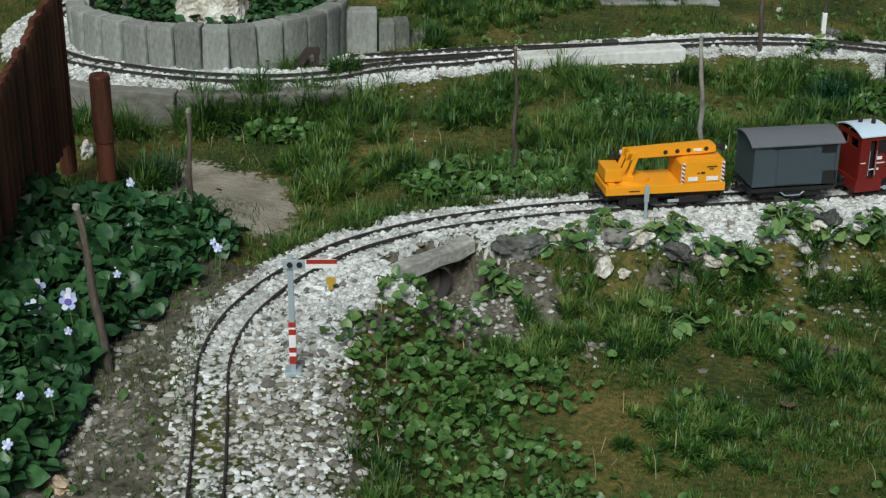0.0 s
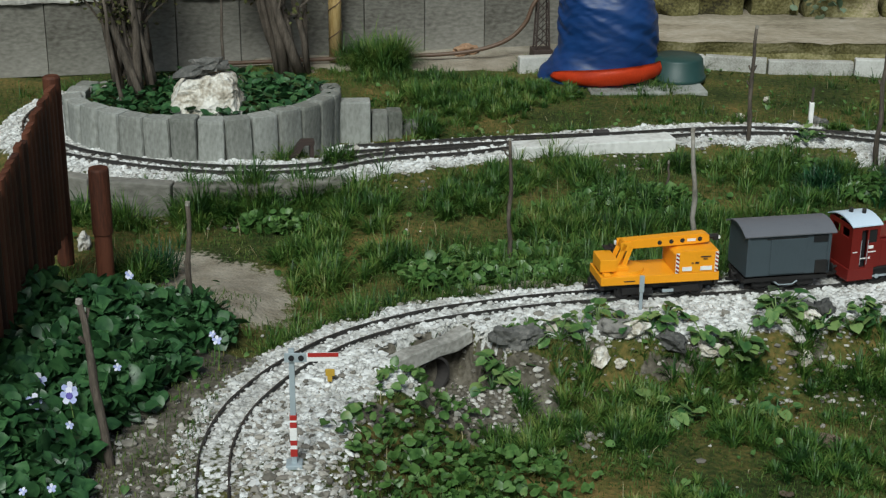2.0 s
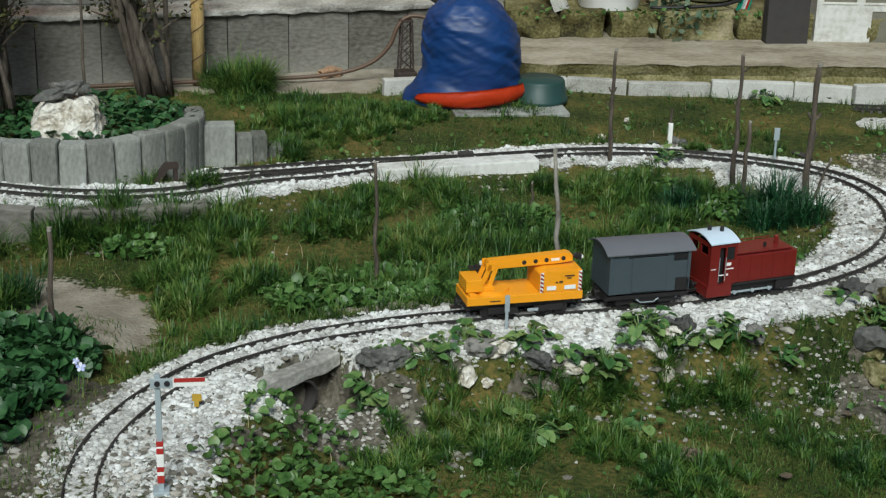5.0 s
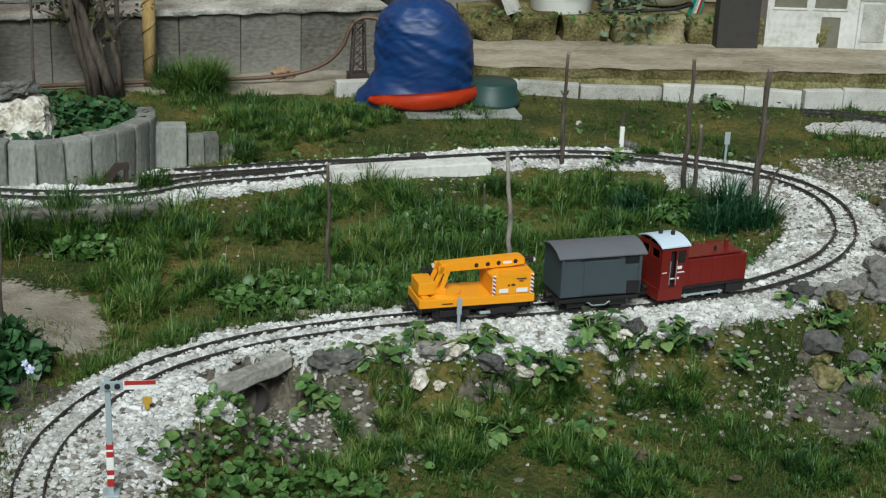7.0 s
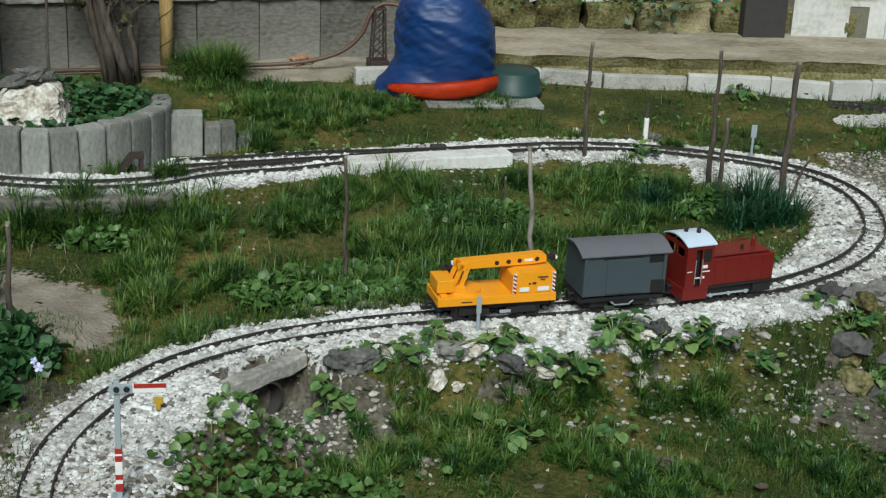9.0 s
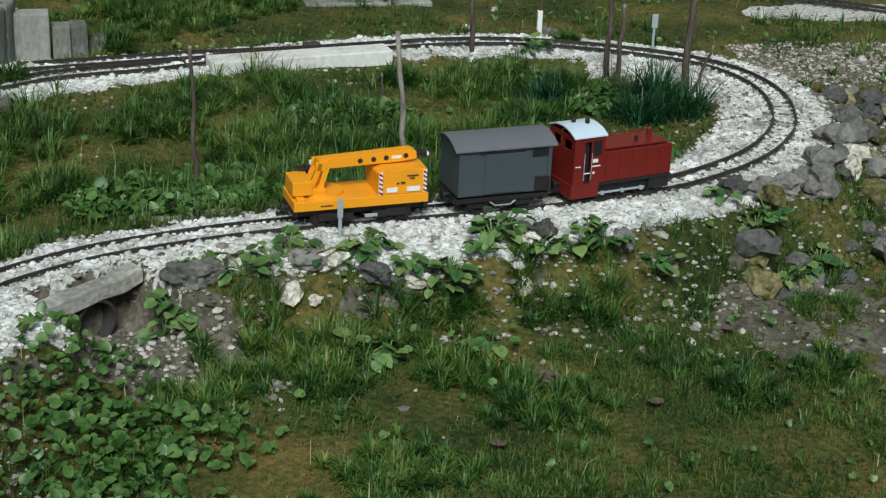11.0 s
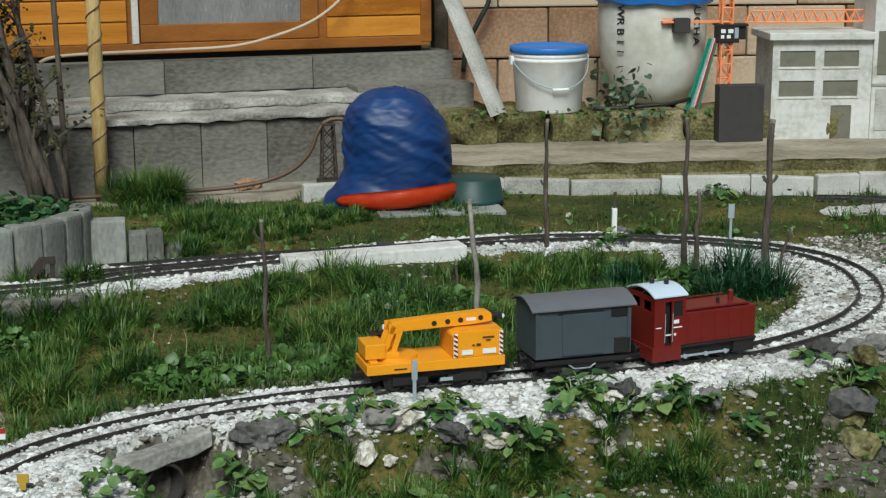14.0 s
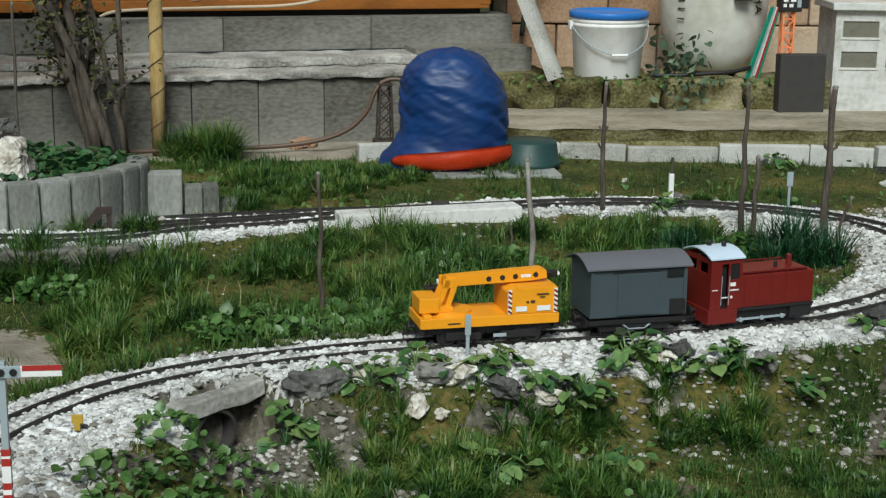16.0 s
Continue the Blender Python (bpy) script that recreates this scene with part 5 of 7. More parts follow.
def cabin():
    t = thing("garden_cabin", "orange stained wooden garden cabin on block footing", "cabin", SKEW)
    y, z0 = 5.26, 0.315
    x1 = 0.535
    plank = bpy.data.meshes.new("plank")
    bm = bmesh.new()
    sec = [(0, 0), (0, -0.012), (0.058, -0.010), (0.0655, -0.002), (0.0655, 0)]
    a = [bm.verts.new((0, yy, zz)) for zz, yy in sec]
    b = [bm.verts.new((1, yy, zz)) for zz, yy in sec]
    bm.faces.new(a)
    bm.faces.new(b[::-1])
    for i in range(5):
        j = (i + 1) % 5
        bm.faces.new((a[j], a[i], b[i], b[j]))
    bmesh.ops.recalc_face_normals(bm, faces=bm.faces[:])
    bm.to_mesh(plank)
    bm.free()
    plank.materials.append(M["orange_wood"])
    wall = part("wall", boxed(-2.2, y, z0 - 0.01, x1, y + 0.05, 2.3), "frame_wood", t)
    for k in range(26):
        z = z0 + 0.022 + 0.066 * k
        for xa, xb in ((-2.2, -0.42), (0.20, x1 - 0.02)) if k < 15 else ((-2.2, x1 - 0.02),):
            o = share("plank", plank, wall, Matrix.Translation((xa, y, z)) @ Matrix.Diagonal((xb - xa, 1, 1, 1)))
    # near-black bearer under the cabin that paints in its shadow gap
    part("shadow_gap_plinth", boxed(-2.2, y + 0.012, 0.284, x1 - 0.02, y + 0.05, z0 - 0.011), "dark", t)
    part("base_board", boxed(-2.2, y - 0.018, z0 - 0.012, x1, y, z0 + 0.02, 0.003), "frame_wood", t)
    part("corner_board", boxed(x1 - 0.03, y - 0.02, z0, x1 + 0.005, y - 0.001, 2.3, 0.003), "frame_wood", t)
    # door with framed pane
    part("door_post", boxed(-0.405, y - 0.022, z0 + 0.02, -0.385, y - 0.001, 1.4, 0.002), "dirty_white", t)
    d = part("door", boxed(-0.38, y - 0.016, z0 + 0.022, 0.17, y - 0.001, z0 + 0.075, 0.003), "frame_wood", t)
    part("stile", boxed(-0.38, y - 0.016, z0 + 0.075, -0.325, y - 0.001, 1.4, 0.003), "frame_wood", d)
    part("stile", boxed(0.115, y - 0.016, z0 + 0.075, 0.17, y - 0.001, 1.4, 0.003), "frame_wood", d)
    part("pane", boxed(-0.325, y - 0.008, z0 + 0.075, 0.115, y - 0.003, 1.4), "dim_glass", d)
    part("lintel", boxed(-0.41, y - 0.02, 1.4, 0.2, y - 0.001, 1.46, 0.003), "frame_wood", t)
    # unseen: wall height and roof added to close off sky and its light
    part("roof", boxed(-2.3, y - 0.25, 2.3, x1 + 0.2, y + 1.5, 2.36, 0.01), "slate", t)
    part("side_wall", boxed(x1 - 0.03, y + 0.05, z0, x1, y + 1.4, 2.3), "orange_wood", t)


cabin()


def house_wall():
    t = thing("wall_4", "ochre rendered block wall behind the bucket", "wall", None, "", "structure")
    rnd = random.Random(8)
    y = 5.42
    # upper rows are out of view, carried up to block sky light
    for r in range(14):
        x = 0.60 - (0.17 if r % 2 else 0)
        while x < 3.4:
            a, b = max(x, 0.60), x + 0.34
            share("wall_block", stone_mesh("wall_block", b - a - 0.005, 0.2, 0.165, "plaster", 0.006, rnd.randint(0, 99)), t, pose((a + b) / 2, y + 0.1 + rnd.uniform(-0.004, 0.004), -0.1 + r * 0.17, 0, 0, 0))
            x += 0.34
    part("backing", boxed(0.56, y + 0.02, -0.12, 3.4, y + 0.18, 2.3), "earth", t)


house_wall()


# ---------------------------------------------------------------- things on the ledge and the path
def bucket(x, y):
    t = thing("bucket", "dirty white plastic bucket with blue lid and wire handle", "bucket", pose(x, y, LEDGE, 0, 0, 8) @ Matrix.Diagonal((1.03, 1.03, 0.95, 1)))
    bm = bmesh.new()
    lathe(bm, [(0, 0), (0.094, 0), (0.097, 0.004), (0.108, 0.16), (0.1115, 0.163), (0.1115, 0.172), (0.109, 0.174), (0.1125, 0.176), (0.1125, 0.186), (0.110, 0.188), (0.1115, 0.195), (0.107, 0.195), (0.105, 0.19), (0, 0.19)], 40)
    part("tub", bm, "bucket_white", t, "dirty white tub with flaking paint", True)
    bm = bmesh.new()
    lathe(bm, [(0.114, 0.188), (0.1165, 0.19), (0.1165, 0.205), (0.114, 0.2085), (0.106, 0.209), (0.104, 0.204), (0, 0.203)], 40)
    part("lid", bm, "lid_blue", t, "blue lid", True)
    bm = bmesh.new()
    tube(bm, [(0.115 * math.cos(a), -0.115 * math.sin(a) - 0.002, 0.165 - 0.085 * math.sin(a) ** 1.3) for a in [math.pi * i / 18 for i in range(19)]], 0.0022, 6)
    part("handle", bm, "signal_grey", t, "thin wire handle")
    bm = bmesh.new()
    tube(bm, [(-0.024, -0.119, 0.0795), (0.024, -0.119, 0.0795)], 0.005, 8)
    part("grip", bm, "white", t)
    for s in (-1, 1):
        part("lug", boxed(s * 0.1155 - 0.005, -0.012, 0.15, s * 0.1155 + 0.005, 0.012, 0.178, 0.003), "white", t)


bucket(0.868, 4.95)


def letters(text, size, m, parent, mat, name="lettering"):
    c = bpy.data.curves.new(name, "FONT")
    c.body, c.size, c.extrude, c.align_x = text, size, 0.0008, "CENTER"
    ob = bpy.data.objects.new(name, c)
    scene.collection.objects.link(ob)
    dg = bpy.context.evaluated_depsgraph_get()
    me = bpy.data.meshes.new_from_object(ob.evaluated_get(dg))
    bpy.data.objects.remove(ob)
    me.materials.clear()
    me.materials.append(M[mat])
    o = new(name, me)
    o.parent = parent
    o.matrix_basis = m
    return o


def barrel(x, y):
    t = thing("plastic_barrel", "tall dirty white plastic barrel with blue cover", "barrel", pose(x, y, LEDGE + 0.004) @ Matrix.Scale(1.09, 4))
    bm = bmesh.new()
    lathe(bm, [(0, 0), (0.085, 0), (0.105, 0.01), (0.132, 0.055), (0.148, 0.12), (0.156, 0.19), (0.157, 0.24), (0.154, 0.30), (0.152, 0.33), (0, 0.33)], 44)
    part("drum", bm, "barrel_white", t, "", True)
    bm = bmesh.new()
    for k in range(1):
        lathe(bm, [(0.163, 0.285), (0.172, 0.29), (0.176, 0.31), (0.165, 0.322), (0.1, 0.335), (0, 0.338)], 40)
    for v in bm.verts:
        v.co.z += 0.012 * noise.noise(v.co * 18) - 0.02 * v.co.x
    part("cover", bm, "lid_blue", t, "crumpled blue cover")
    for text, a in (("WRBII", 219), ("UCHA", 305)):
        for k, ch in enumerate(text):
            aa = radians(a)
            zz = 0.268 - 0.0285 * k
            rr = 0.157 + 0.001 - 0.02 * max(0, 0.17 - zz)
            letters(ch, 0.036, Matrix.Translation((rr * math.cos(aa), rr * math.sin(aa), zz)) @ pose(0, 0, 0, 0, 0, a + 90) @ pose(0, 0, 0, 90, 90, 0) , t, "black")


barrel(1.222, 5.11)


def leaning_board():
    t = thing("gutter_length", "pale grey plastic gutter length leaning on the wall", "gutter")
    a, b = Vector((0.705, 4.90, LEDGE - 0.018)), Vector((0.50, 5.22, 0.66))
    d = b - a
    m = Matrix.Translation(a) @ d.to_track_quat("Z", "Y").to_matrix().to_4x4()
    bm = bmesh.new()
    n = 10
    out = [(0.040 * math.cos(math.pi * i / n), 0.03 * math.sin(math.pi * i / n)) for i in range(n + 1)]
    inn = [(0.037 * math.cos(math.pi * i / n), 0.027 * math.sin(math.pi * i / n)) for i in range(n + 1)]
    ring = out + inn[::-1]
    lo = [bm.verts.new((x, y, 0)) for x, y in ring]
    hi = [bm.verts.new((x, y, d.length)) for x, y in ring]
    for i in range(len(ring)):
        j = (i + 1) % len(ring)
        bm.faces.new((lo[i], lo[j], hi[j], hi[i]))
    for i in range(n):
        k = len(ring) - 1 - i
        bm.faces.new((lo[i], lo[i + 1], lo[k - 1], lo[k]))
        bm.faces.new((hi[i], hi[i + 1], hi[k - 1], hi[k]))
    bmesh.ops.recalc_face_normals(bm, faces=bm.faces[:])
    ob = part("trough", bm, "concrete_light", t)
    t.matrix_basis = m @ pose(0, 0, 0, 0, 0, 20)


leaning_board()


def bag_heap(x, y):
    t = thing("covered_heap", "crumpled blue nylon bag with orange-red hem on a slab", "bag", pose(x, y, -0.035))
    zs = [0, 0.02, 0.05, 0.09, 0.13, 0.18, 0.22, 0.26, 0.285, 0.30, 0.307]
    right = [0.128, 0.138, 0.148, 0.154, 0.154, 0.146, 0.130, 0.102, 0.075, 0.046, 0]
    left = [0.188, 0.184, 0.158, 0.138, 0.134, 0.136, 0.132, 0.116, 0.090, 0.056, 0]
    bm = bmesh.new()
    seg, fine = 150, 90
    rings = []
    for k in range(fine + 1):
        z = 0.307 * math.sin(math.pi / 2 * k / fine)
        ra, rb = np.interp(z, zs, right), np.interp(z, zs, left)
        ring = []
        for i in range(seg):
            a = 2 * math.pi * i / seg
            c = Vector((math.cos(a), math.sin(a), 0))
            r = rb + (ra - rb) * (0.5 + 0.5 * c.x)
            u = (a - math.pi / 2) % (2 * math.pi)
            v = z + 0.055 * u
            f = 0.012 * noise.noise(Vector((c.x * 1.3 + 2, c.y * 1.3, z * 7)))
            f += 0.0085 * noise.noise(Vector((u * 0.8, v * 23, 1.5))) + 0.0045 * noise.noise(Vector((u * 1.7 + 5, v * 52, 4.5)))
            f += 0.0022 * noise.noise(Vector((u * 3.0 + 1, (z - 0.04 * u) * 95, 7.5)))
            rr = max(r + f * min(1, r / 0.06), 0)
            ring.append(bm.verts.new((c.x * rr + 0.012, c.y * rr * 0.82, z + 0.008 * noise.noise(Vector((c.x * 2, c.y * 2, z * 14))) * min(1, z / 0.04))))
        rings.append(ring)
    for a, b in zip(rings, rings[1:]):
        for i in range(seg):
            j = (i + 1) % seg
            bm.faces.new((a[i], a[j], b[j], b[i]))
    part("bag", bm, "blue_cloth", t, "shiny crumpled dark blue nylon", True)
    bm = bmesh.new()
    rings = []
    for k in range(7):
        f = k / 6
        ring = []
        for i in range(49):
            a = math.pi * (1.14 + 0.87 * i / 48)
            wide = 0.046 * math.sin(math.pi * (i + 2) / 52) ** 0.5 + 0.004
            z = 0.006 + 0.0265 * max(0, (i - 12) / 36) ** 1.5 + wide * f
            r = 0.174 + 0.010 * math.sin(f * math.pi) + 0.004 * noise.noise(Vector((a * 6, f * 2, 1)))
            ring.append(bm.verts.new((math.cos(a) * r * 0.97 + 0.012, math.sin(a) * r * 0.86, z)))
        rings.append(ring)
    for a, b in zip(rings, rings[1:]):
        for i in range(48):
            bm.faces.new((a[i], a[i + 1], b[i + 1], b[i]))
    bmesh.ops.solidify(bm, geom=bm.faces[:], thickness=0.004)
    part("hem", bm, "red_cloth", t, "orange-red hem", True)


bag_heap(0.345, 4.33)
beam("stone_slab", "flat grey stone slab under the blue bag", (0.300, 4.217), (0.630, 4.247), 0.16, -0.06, -0.034, "concrete", "slab")


def green_tub(x, y):
    t = thing("upturned_tub", "dark green upturned plastic tub beside the bag", "tub", pose(x, y, -0.037))
    bm = bmesh.new()
    lathe(bm, [(0, 0), (0.082, 0), (0.085, 0.006), (0.085, 0.014), (0.081, 0.016), (0.074, 0.062), (0.070, 0.068), (0, 0.070)], 40)
    part("shell", bm, "green_lid", t, "", True)


green_tub(*(0.565, 4.316))


def lattice_tower(x, y):
    t = thing("water_tower", "brown lattice stand holding a hose beside the bag", "model tower", pose(x, y, -0.02, 0, 0, 10))
    H, w0, w1 = 0.16, 0.021, 0.015
    bm = bmesh.new()
    for sx in (-1, 1):
        for sy in (-1, 1):
            tube(bm, [(sx * w0, sy * w0, 0), (sx * w1, sy * w1, H)], 0.0026, 6)
    part("leg_frame", bm, "lattice", t)
    for k in range(4):
        za, zb = 0.012 + k * 0.035, 0.012 + (k + 1) * 0.035
        wa, wb = w0 + (w1 - w0) * za / H, w0 + (w1 - w0) * zb / H
        for sy in (-1, 1):
            bm = bmesh.new()
            tube(bm, [(-wa, sy * wa, za), (wb, sy * wb, zb)], 0.0016, 5)
            tube(bm, [(wa, sy * wa, za), (-wb, sy * wb, zb)], 0.0016, 5)
            tube(bm, [(sy * wa, -wa, za), (sy * wb, wb, zb)], 0.0016, 5)
            part("brace", bm, "lattice", t)
    part("foot", boxed(-0.03, -0.03, -0.03, 0.03, 0.03, 0.008, 0.002), "lattice", t)
    part("cap", boxed(-0.019, -0.019, H, 0.019, 0.019, H + 0.006, 0.001), "lattice", t)
    h = thing("garden_hose", "brown garden hose hanging over the lattice stand", "hose")
    pts = curve_points([(x + 0.10, y - 0.02, 0.13), (x + 0.05, y, 0.155), (x + 0.0, y, 0.153), (x - 0.03, y - 0.01, 0.12), (x - 0.05, y - 0.015, 0.07), (x - 0.10, y - 0.02, 0.02), (x - 0.18, y - 0.02, -0.012), (x - 0.30, y - 0.02, -0.03), (x - 0.5, y - 0.04, -0.036), (x - 0.75, y - 0.1, -0.036), (x - 1.0, y - 0.16, -0.036)], 0.02)
    bm = bmesh.new()
    tube(bm, pts, 0.0065, 8)
    part("hose_pipe", bm, "hose", h, "", True)


lattice_tower(*(0.186, 4.573))


def model_house():
    x0, y0 = 1.53, 4.83
    t = thing("model_house", "white model house with grey-green windows and flat roof", "model house", pose(x0, y0, PATH_Z, 0, 0, -2))
    W, D, H = 0.305, 0.2, 0.305
    wins = [(0.022, 0.130, 0.224, 0.272), (0.157, 0.264, 0.224, 0.272), (0.022, 0.130, 0.134, 0.182), (0.157, 0.264, 0.134, 0.182)]
    door = (0.184, 0.248, 0.0, 0.106)
    # front wall cut at window and door edges
    holes = wins + [door]
    xs = sorted({0, W, *[v for h in holes for v in h[:2]]})
    zs = sorted({0, H, *[v for h in holes for v in h[2:]]})
    bm = bmesh.new()
    for xa, xb in zip(xs, xs[1:]):
        for za, zb in zip(zs, zs[1:]):
            cx, cz = (xa + xb) / 2, (za + zb) / 2
            if not any(h[0] < cx < h[1] and h[2] < cz < h[3] for h in holes):
                box(bm, xa, 0, za, xb, 0.008, zb)
    bmesh.ops.remove_doubles(bm, verts=bm.verts[:], dist=0.0002)
    part("front_wall", bm, "house_white", t)
    bm = boxed(0, 0.008, 0, 0.008, D, H)
    box(bm, 0.008, D - 0.008, 0, W, D, H)
    part("side_wall", bm, "house_white", t)
    for w in wins:
        fr = boxed(w[0] - 0.004, -0.003, w[2] - 0.006, w[1] + 0.004, 0.0, w[2])
        win = part("window", fr, "dirty_white", t)
        part("pane", boxed(w[0], 0.004, w[2], w[1], 0.006, w[3]), "model_pane", win)
    part("door", boxed(door[0], 0.003, 0, door[1], 0.006, door[3]), "model_pane", t)
    part("roof", boxed(-0.016, -0.02, H, W + 0.0, D + 0.01, H + 0.022, 0.003), "house_white", t)
    # taller wing
    wing = part("wing", boxed(W, -0.008, 0, W + 0.5, D, 0.44, 0.002), "house_white", t)
    for xa in (0.318, 0.42, 0.52):
        part("window", boxed(xa, -0.011, 0.20, xa + 0.075, -0.007, 0.33), "model_pane", wing)
    part("string_course", boxed(W, -0.011, 0.165, W + 0.5, -0.007, 0.172), "concrete", wing)
    part("panel", boxed(W + 0.012, -0.0105, 0.03, W + 0.09, -0.0075, 0.155), "concrete_light", wing)


model_house()


def toy_crane():
    x, y = 1.41, 4.93
    t = thing("toy_tower_crane", "orange toy tower crane with black cab", "toy crane", pose(x, y, LEDGE - 0.002) @ Matrix.Diagonal((1, 1, 1.15, 1)))
    w = 0.0165
    mast = None
    bm = bmesh.new()
    for sx in (-1, 1):
        for sy in (-1, 1):
            box(bm, sx * w - 0.0025, sy * w - 0.0025, 0, sx * w + 0.0025, sy * w + 0.0025, 0.42)
    for k in range(11):
        for s in (-1, 1):
            za, zb = 0.01 + k * 0.037, 0.01 + (k + 1) * 0.037
            f = 1 if k % 2 else -1
            tube(bm, [(-w * f, s * w, za), (w * f, s * w, zb)], 0.002, 5)
            tube(bm, [(-w, s * w, za), (w, s * w, za)], 0.002, 5)
            tube(bm, [(s * w, -w * f, za), (s * w, w * f, zb)], 0.002, 5)
    part("mast", bm, "orange", t)
    bm = boxed(-0.03, -0.028, 0.178, 0.036, 0.026, 0.222, 0.003)
    box(bm, 0.036, -0.02, 0.186, 0.058, 0.02, 0.224, 0.003)
    box(bm, -0.034, -0.03, 0.222, 0.062, 0.03, 0.227)
    cab = part("cab", bm, "black", t)
    label_bars(cab, [(-0.022, -0.012, 0.190, 0.199, -0.0285), (-0.004, 0.008, 0.190, 0.199, -0.0285), (-0.022, -0.008, 0.204, 0.214, -0.0285), (0.0, 0.016, 0.204, 0.214, -0.0285)], "white")
    part("cab_window", boxed(0.020, -0.0292, 0.19, 0.032, -0.0278, 0.218), "signal_grey", cab)

    def truss(name, x0, x1, z, h, n):
        bm = bmesh.new()
        step = (x1 - x0) / n
        for s in (-1, 1):
            tube(bm, [(x0, s * 0.011, z), (x1, s * 0.011, z)], 0.0022, 5)
        tube(bm, [(x0 + step / 2, 0, z + h), (x1 - step / 2, 0, z + h)], 0.0022, 5)
        for k in range(n):
            for s in (-1, 1):
                tube(bm, [(x0 + k * step, s * 0.011, z), (x0 + (k + 0.5) * step, 0, z + h)], 0.0018, 5)
                tube(bm, [(x0 + (k + 1) * step, s * 0.011, z), (x0 + (k + 0.5) * step, 0, z + h)], 0.0018, 5)
        part(name, bm, "orange", t)

    truss("jib", 0.06, 0.78, 0.230, 0.030, 22)
    bm = boxed(-0.20, -0.011, 0.230, -0.02, 0.011, 0.236, 0.001)
    box(bm, -0.20, -0.011, 0.240, -0.13, -0.008, 0.243)
    part("counter_jib", bm, "orange", t)
    part("counterweight", boxed(-0.165, -0.02, 0.205, -0.115, 0.02, 0.243, 0.002), "slate", t)
    s = thing("slate_block", "charcoal slate block standing on the path", "block", pose(1.43, 4.79, PATH_Z - 0.002, -2, 0, 3))
    bm = boxed(-0.07, 0.0, 0, 0.07, 0.05, 0.178, 0.004)
    part("slab", bm, "slate", s)
    for k, c in enumerate(("green", "green", "signal_grey", "dirty_white", "signal_red", "green")):
        r = thing("plastic_strip", "thin %s plastic strip leaning on the barrel" % {"green": "green", "signal_grey": "grey", "dirty_white": "white", "signal_red": "dull red"}[c], "strip", None, "bundle of leaning strips")
        a, b = Vector((1.285 + 0.0075 * k, 4.90, LEDGE)), Vector((1.36 + 0.005 * k, 4.93, LEDGE + 0.215))
        d = b - a
        part("strip", boxed(-0.0038, -0.0015, 0, 0.0038, 0.0015, d.length, 0.0004), c, r)
        r.matrix_basis = Matrix.Translation(a) @ d.to_track_quat("Z", "Y").to_matrix().to_4x4()


toy_crane()


# ---------------------------------------------------------------- bamboo pole, shrub and hoses
def bamboo_pole(x, y):
    t = thing("bamboo_pole", "yellowed bamboo pole wound with cord in the grass", "pole", pose(x, y, -0.05))
    bm = bmesh.new()
    lathe(bm, [(0, 0), (0.0195, 0), (0.0195, 0.17), (0.0205, 0.175), (0.0193, 0.18), (0.019, 0.42), (0.020, 0.425), (0.0188, 0.43), (0.0185, 1.15), (0, 1.15)], 16)
    part("cane", bm, "bamboo", t, "", True)
    bm = bmesh.new()
    tube(bm, [(0.0203 * math.cos(i * 0.35), 0.0203 * math.sin(i * 0.35), 0.02 + i * 0.0048) for i in range(230)], 0.0016, 5)
    part("cord", bm, "hose", t)


bamboo_pole(*(-0.438, 4.532))


def shrub(name, base, label, stems, height, spread, seed, leafy=0, lean=(0, 0), thick=0.012):
    """A bare-branched shrub of forking tapered stems."""
    rnd = random.Random(seed)
    t = thing(name, label, "shrub", pose(base[0], base[1], base[2]))
    tips = []
    for s in range(stems):
        a = rnd.uniform(0, 6.28)
        out = spread * rnd.uniform(0.25, 1)
        h = height * rnd.uniform(0.75, 1.1)
        root = Vector((rnd.uniform(-0.05, 0.05), rnd.uniform(-0.05, 0.05), -0.01))
        end = Vector((math.cos(a) * out + lean[0], math.sin(a) * out * 0.6 + lean[1], h))
        n = 9
        pts = [root.lerp(end, (i / n)) + Vector((rnd.uniform(-1, 1), rnd.uniform(-1, 1), 0)) * 0.012 * (0 < i) + Vector((end.x, end.y, 0)) * 0.15 * ((i / n) ** 2 - i / n) for i in range(n + 1)]
        bm = bmesh.new()
        th = thick * rnd.uniform(0.6, 1.1)
        tube(bm, pts, th, 7, [th * (1 - 0.75 * i / n) for i in range(n + 1)])
        part("stem", bm, "bark", t, "", True)
        for k in range(9):
            i = rnd.randint(2, n - 1)
            p = pts[i]
            d = Vector((rnd.uniform(-1, 1), rnd.uniform(-0.7, 0.7), rnd.uniform(0.3, 1.2))) * rnd.uniform(0.05, 0.14)
            bm = bmesh.new()
            tube(bm, [p, p + d * 0.5 + Vector((0, 0, 0.006)), p + d], 0.003, 5, [th * 0.35, th * 0.25, th * 0.1])
            part("twig", bm, "bark", t)
            tips += [pts[i] + d, pts[i] + d * 0.6]
    return t, tips


SHRUBS = []
SHRUBS.append(shrub("bare_shrub", (-0.865, 3.70, 0.06), "bare many-stemmed shrub rising from the raised bed", 11, 0.85, 0.15, 21, lean=(-0.12, 0.0), thick=0.0115))
SHRUBS.append(shrub("bare_shrub", (-0.55, 4.36, -0.04), "bare dark shrub with thick crossing stems near the cabin", 11, 0.95, 0.22, 33, lean=(-0.26, 0.03), thick=0.017))
SHRUBS.append(shrub("bare_shrub", (-1.0, 4.25, -0.04), "dense dark twiggy shrub beside the cabin wall", 16, 0.95, 0.26, 35, lean=(0.02, 0.05), thick=0.016))
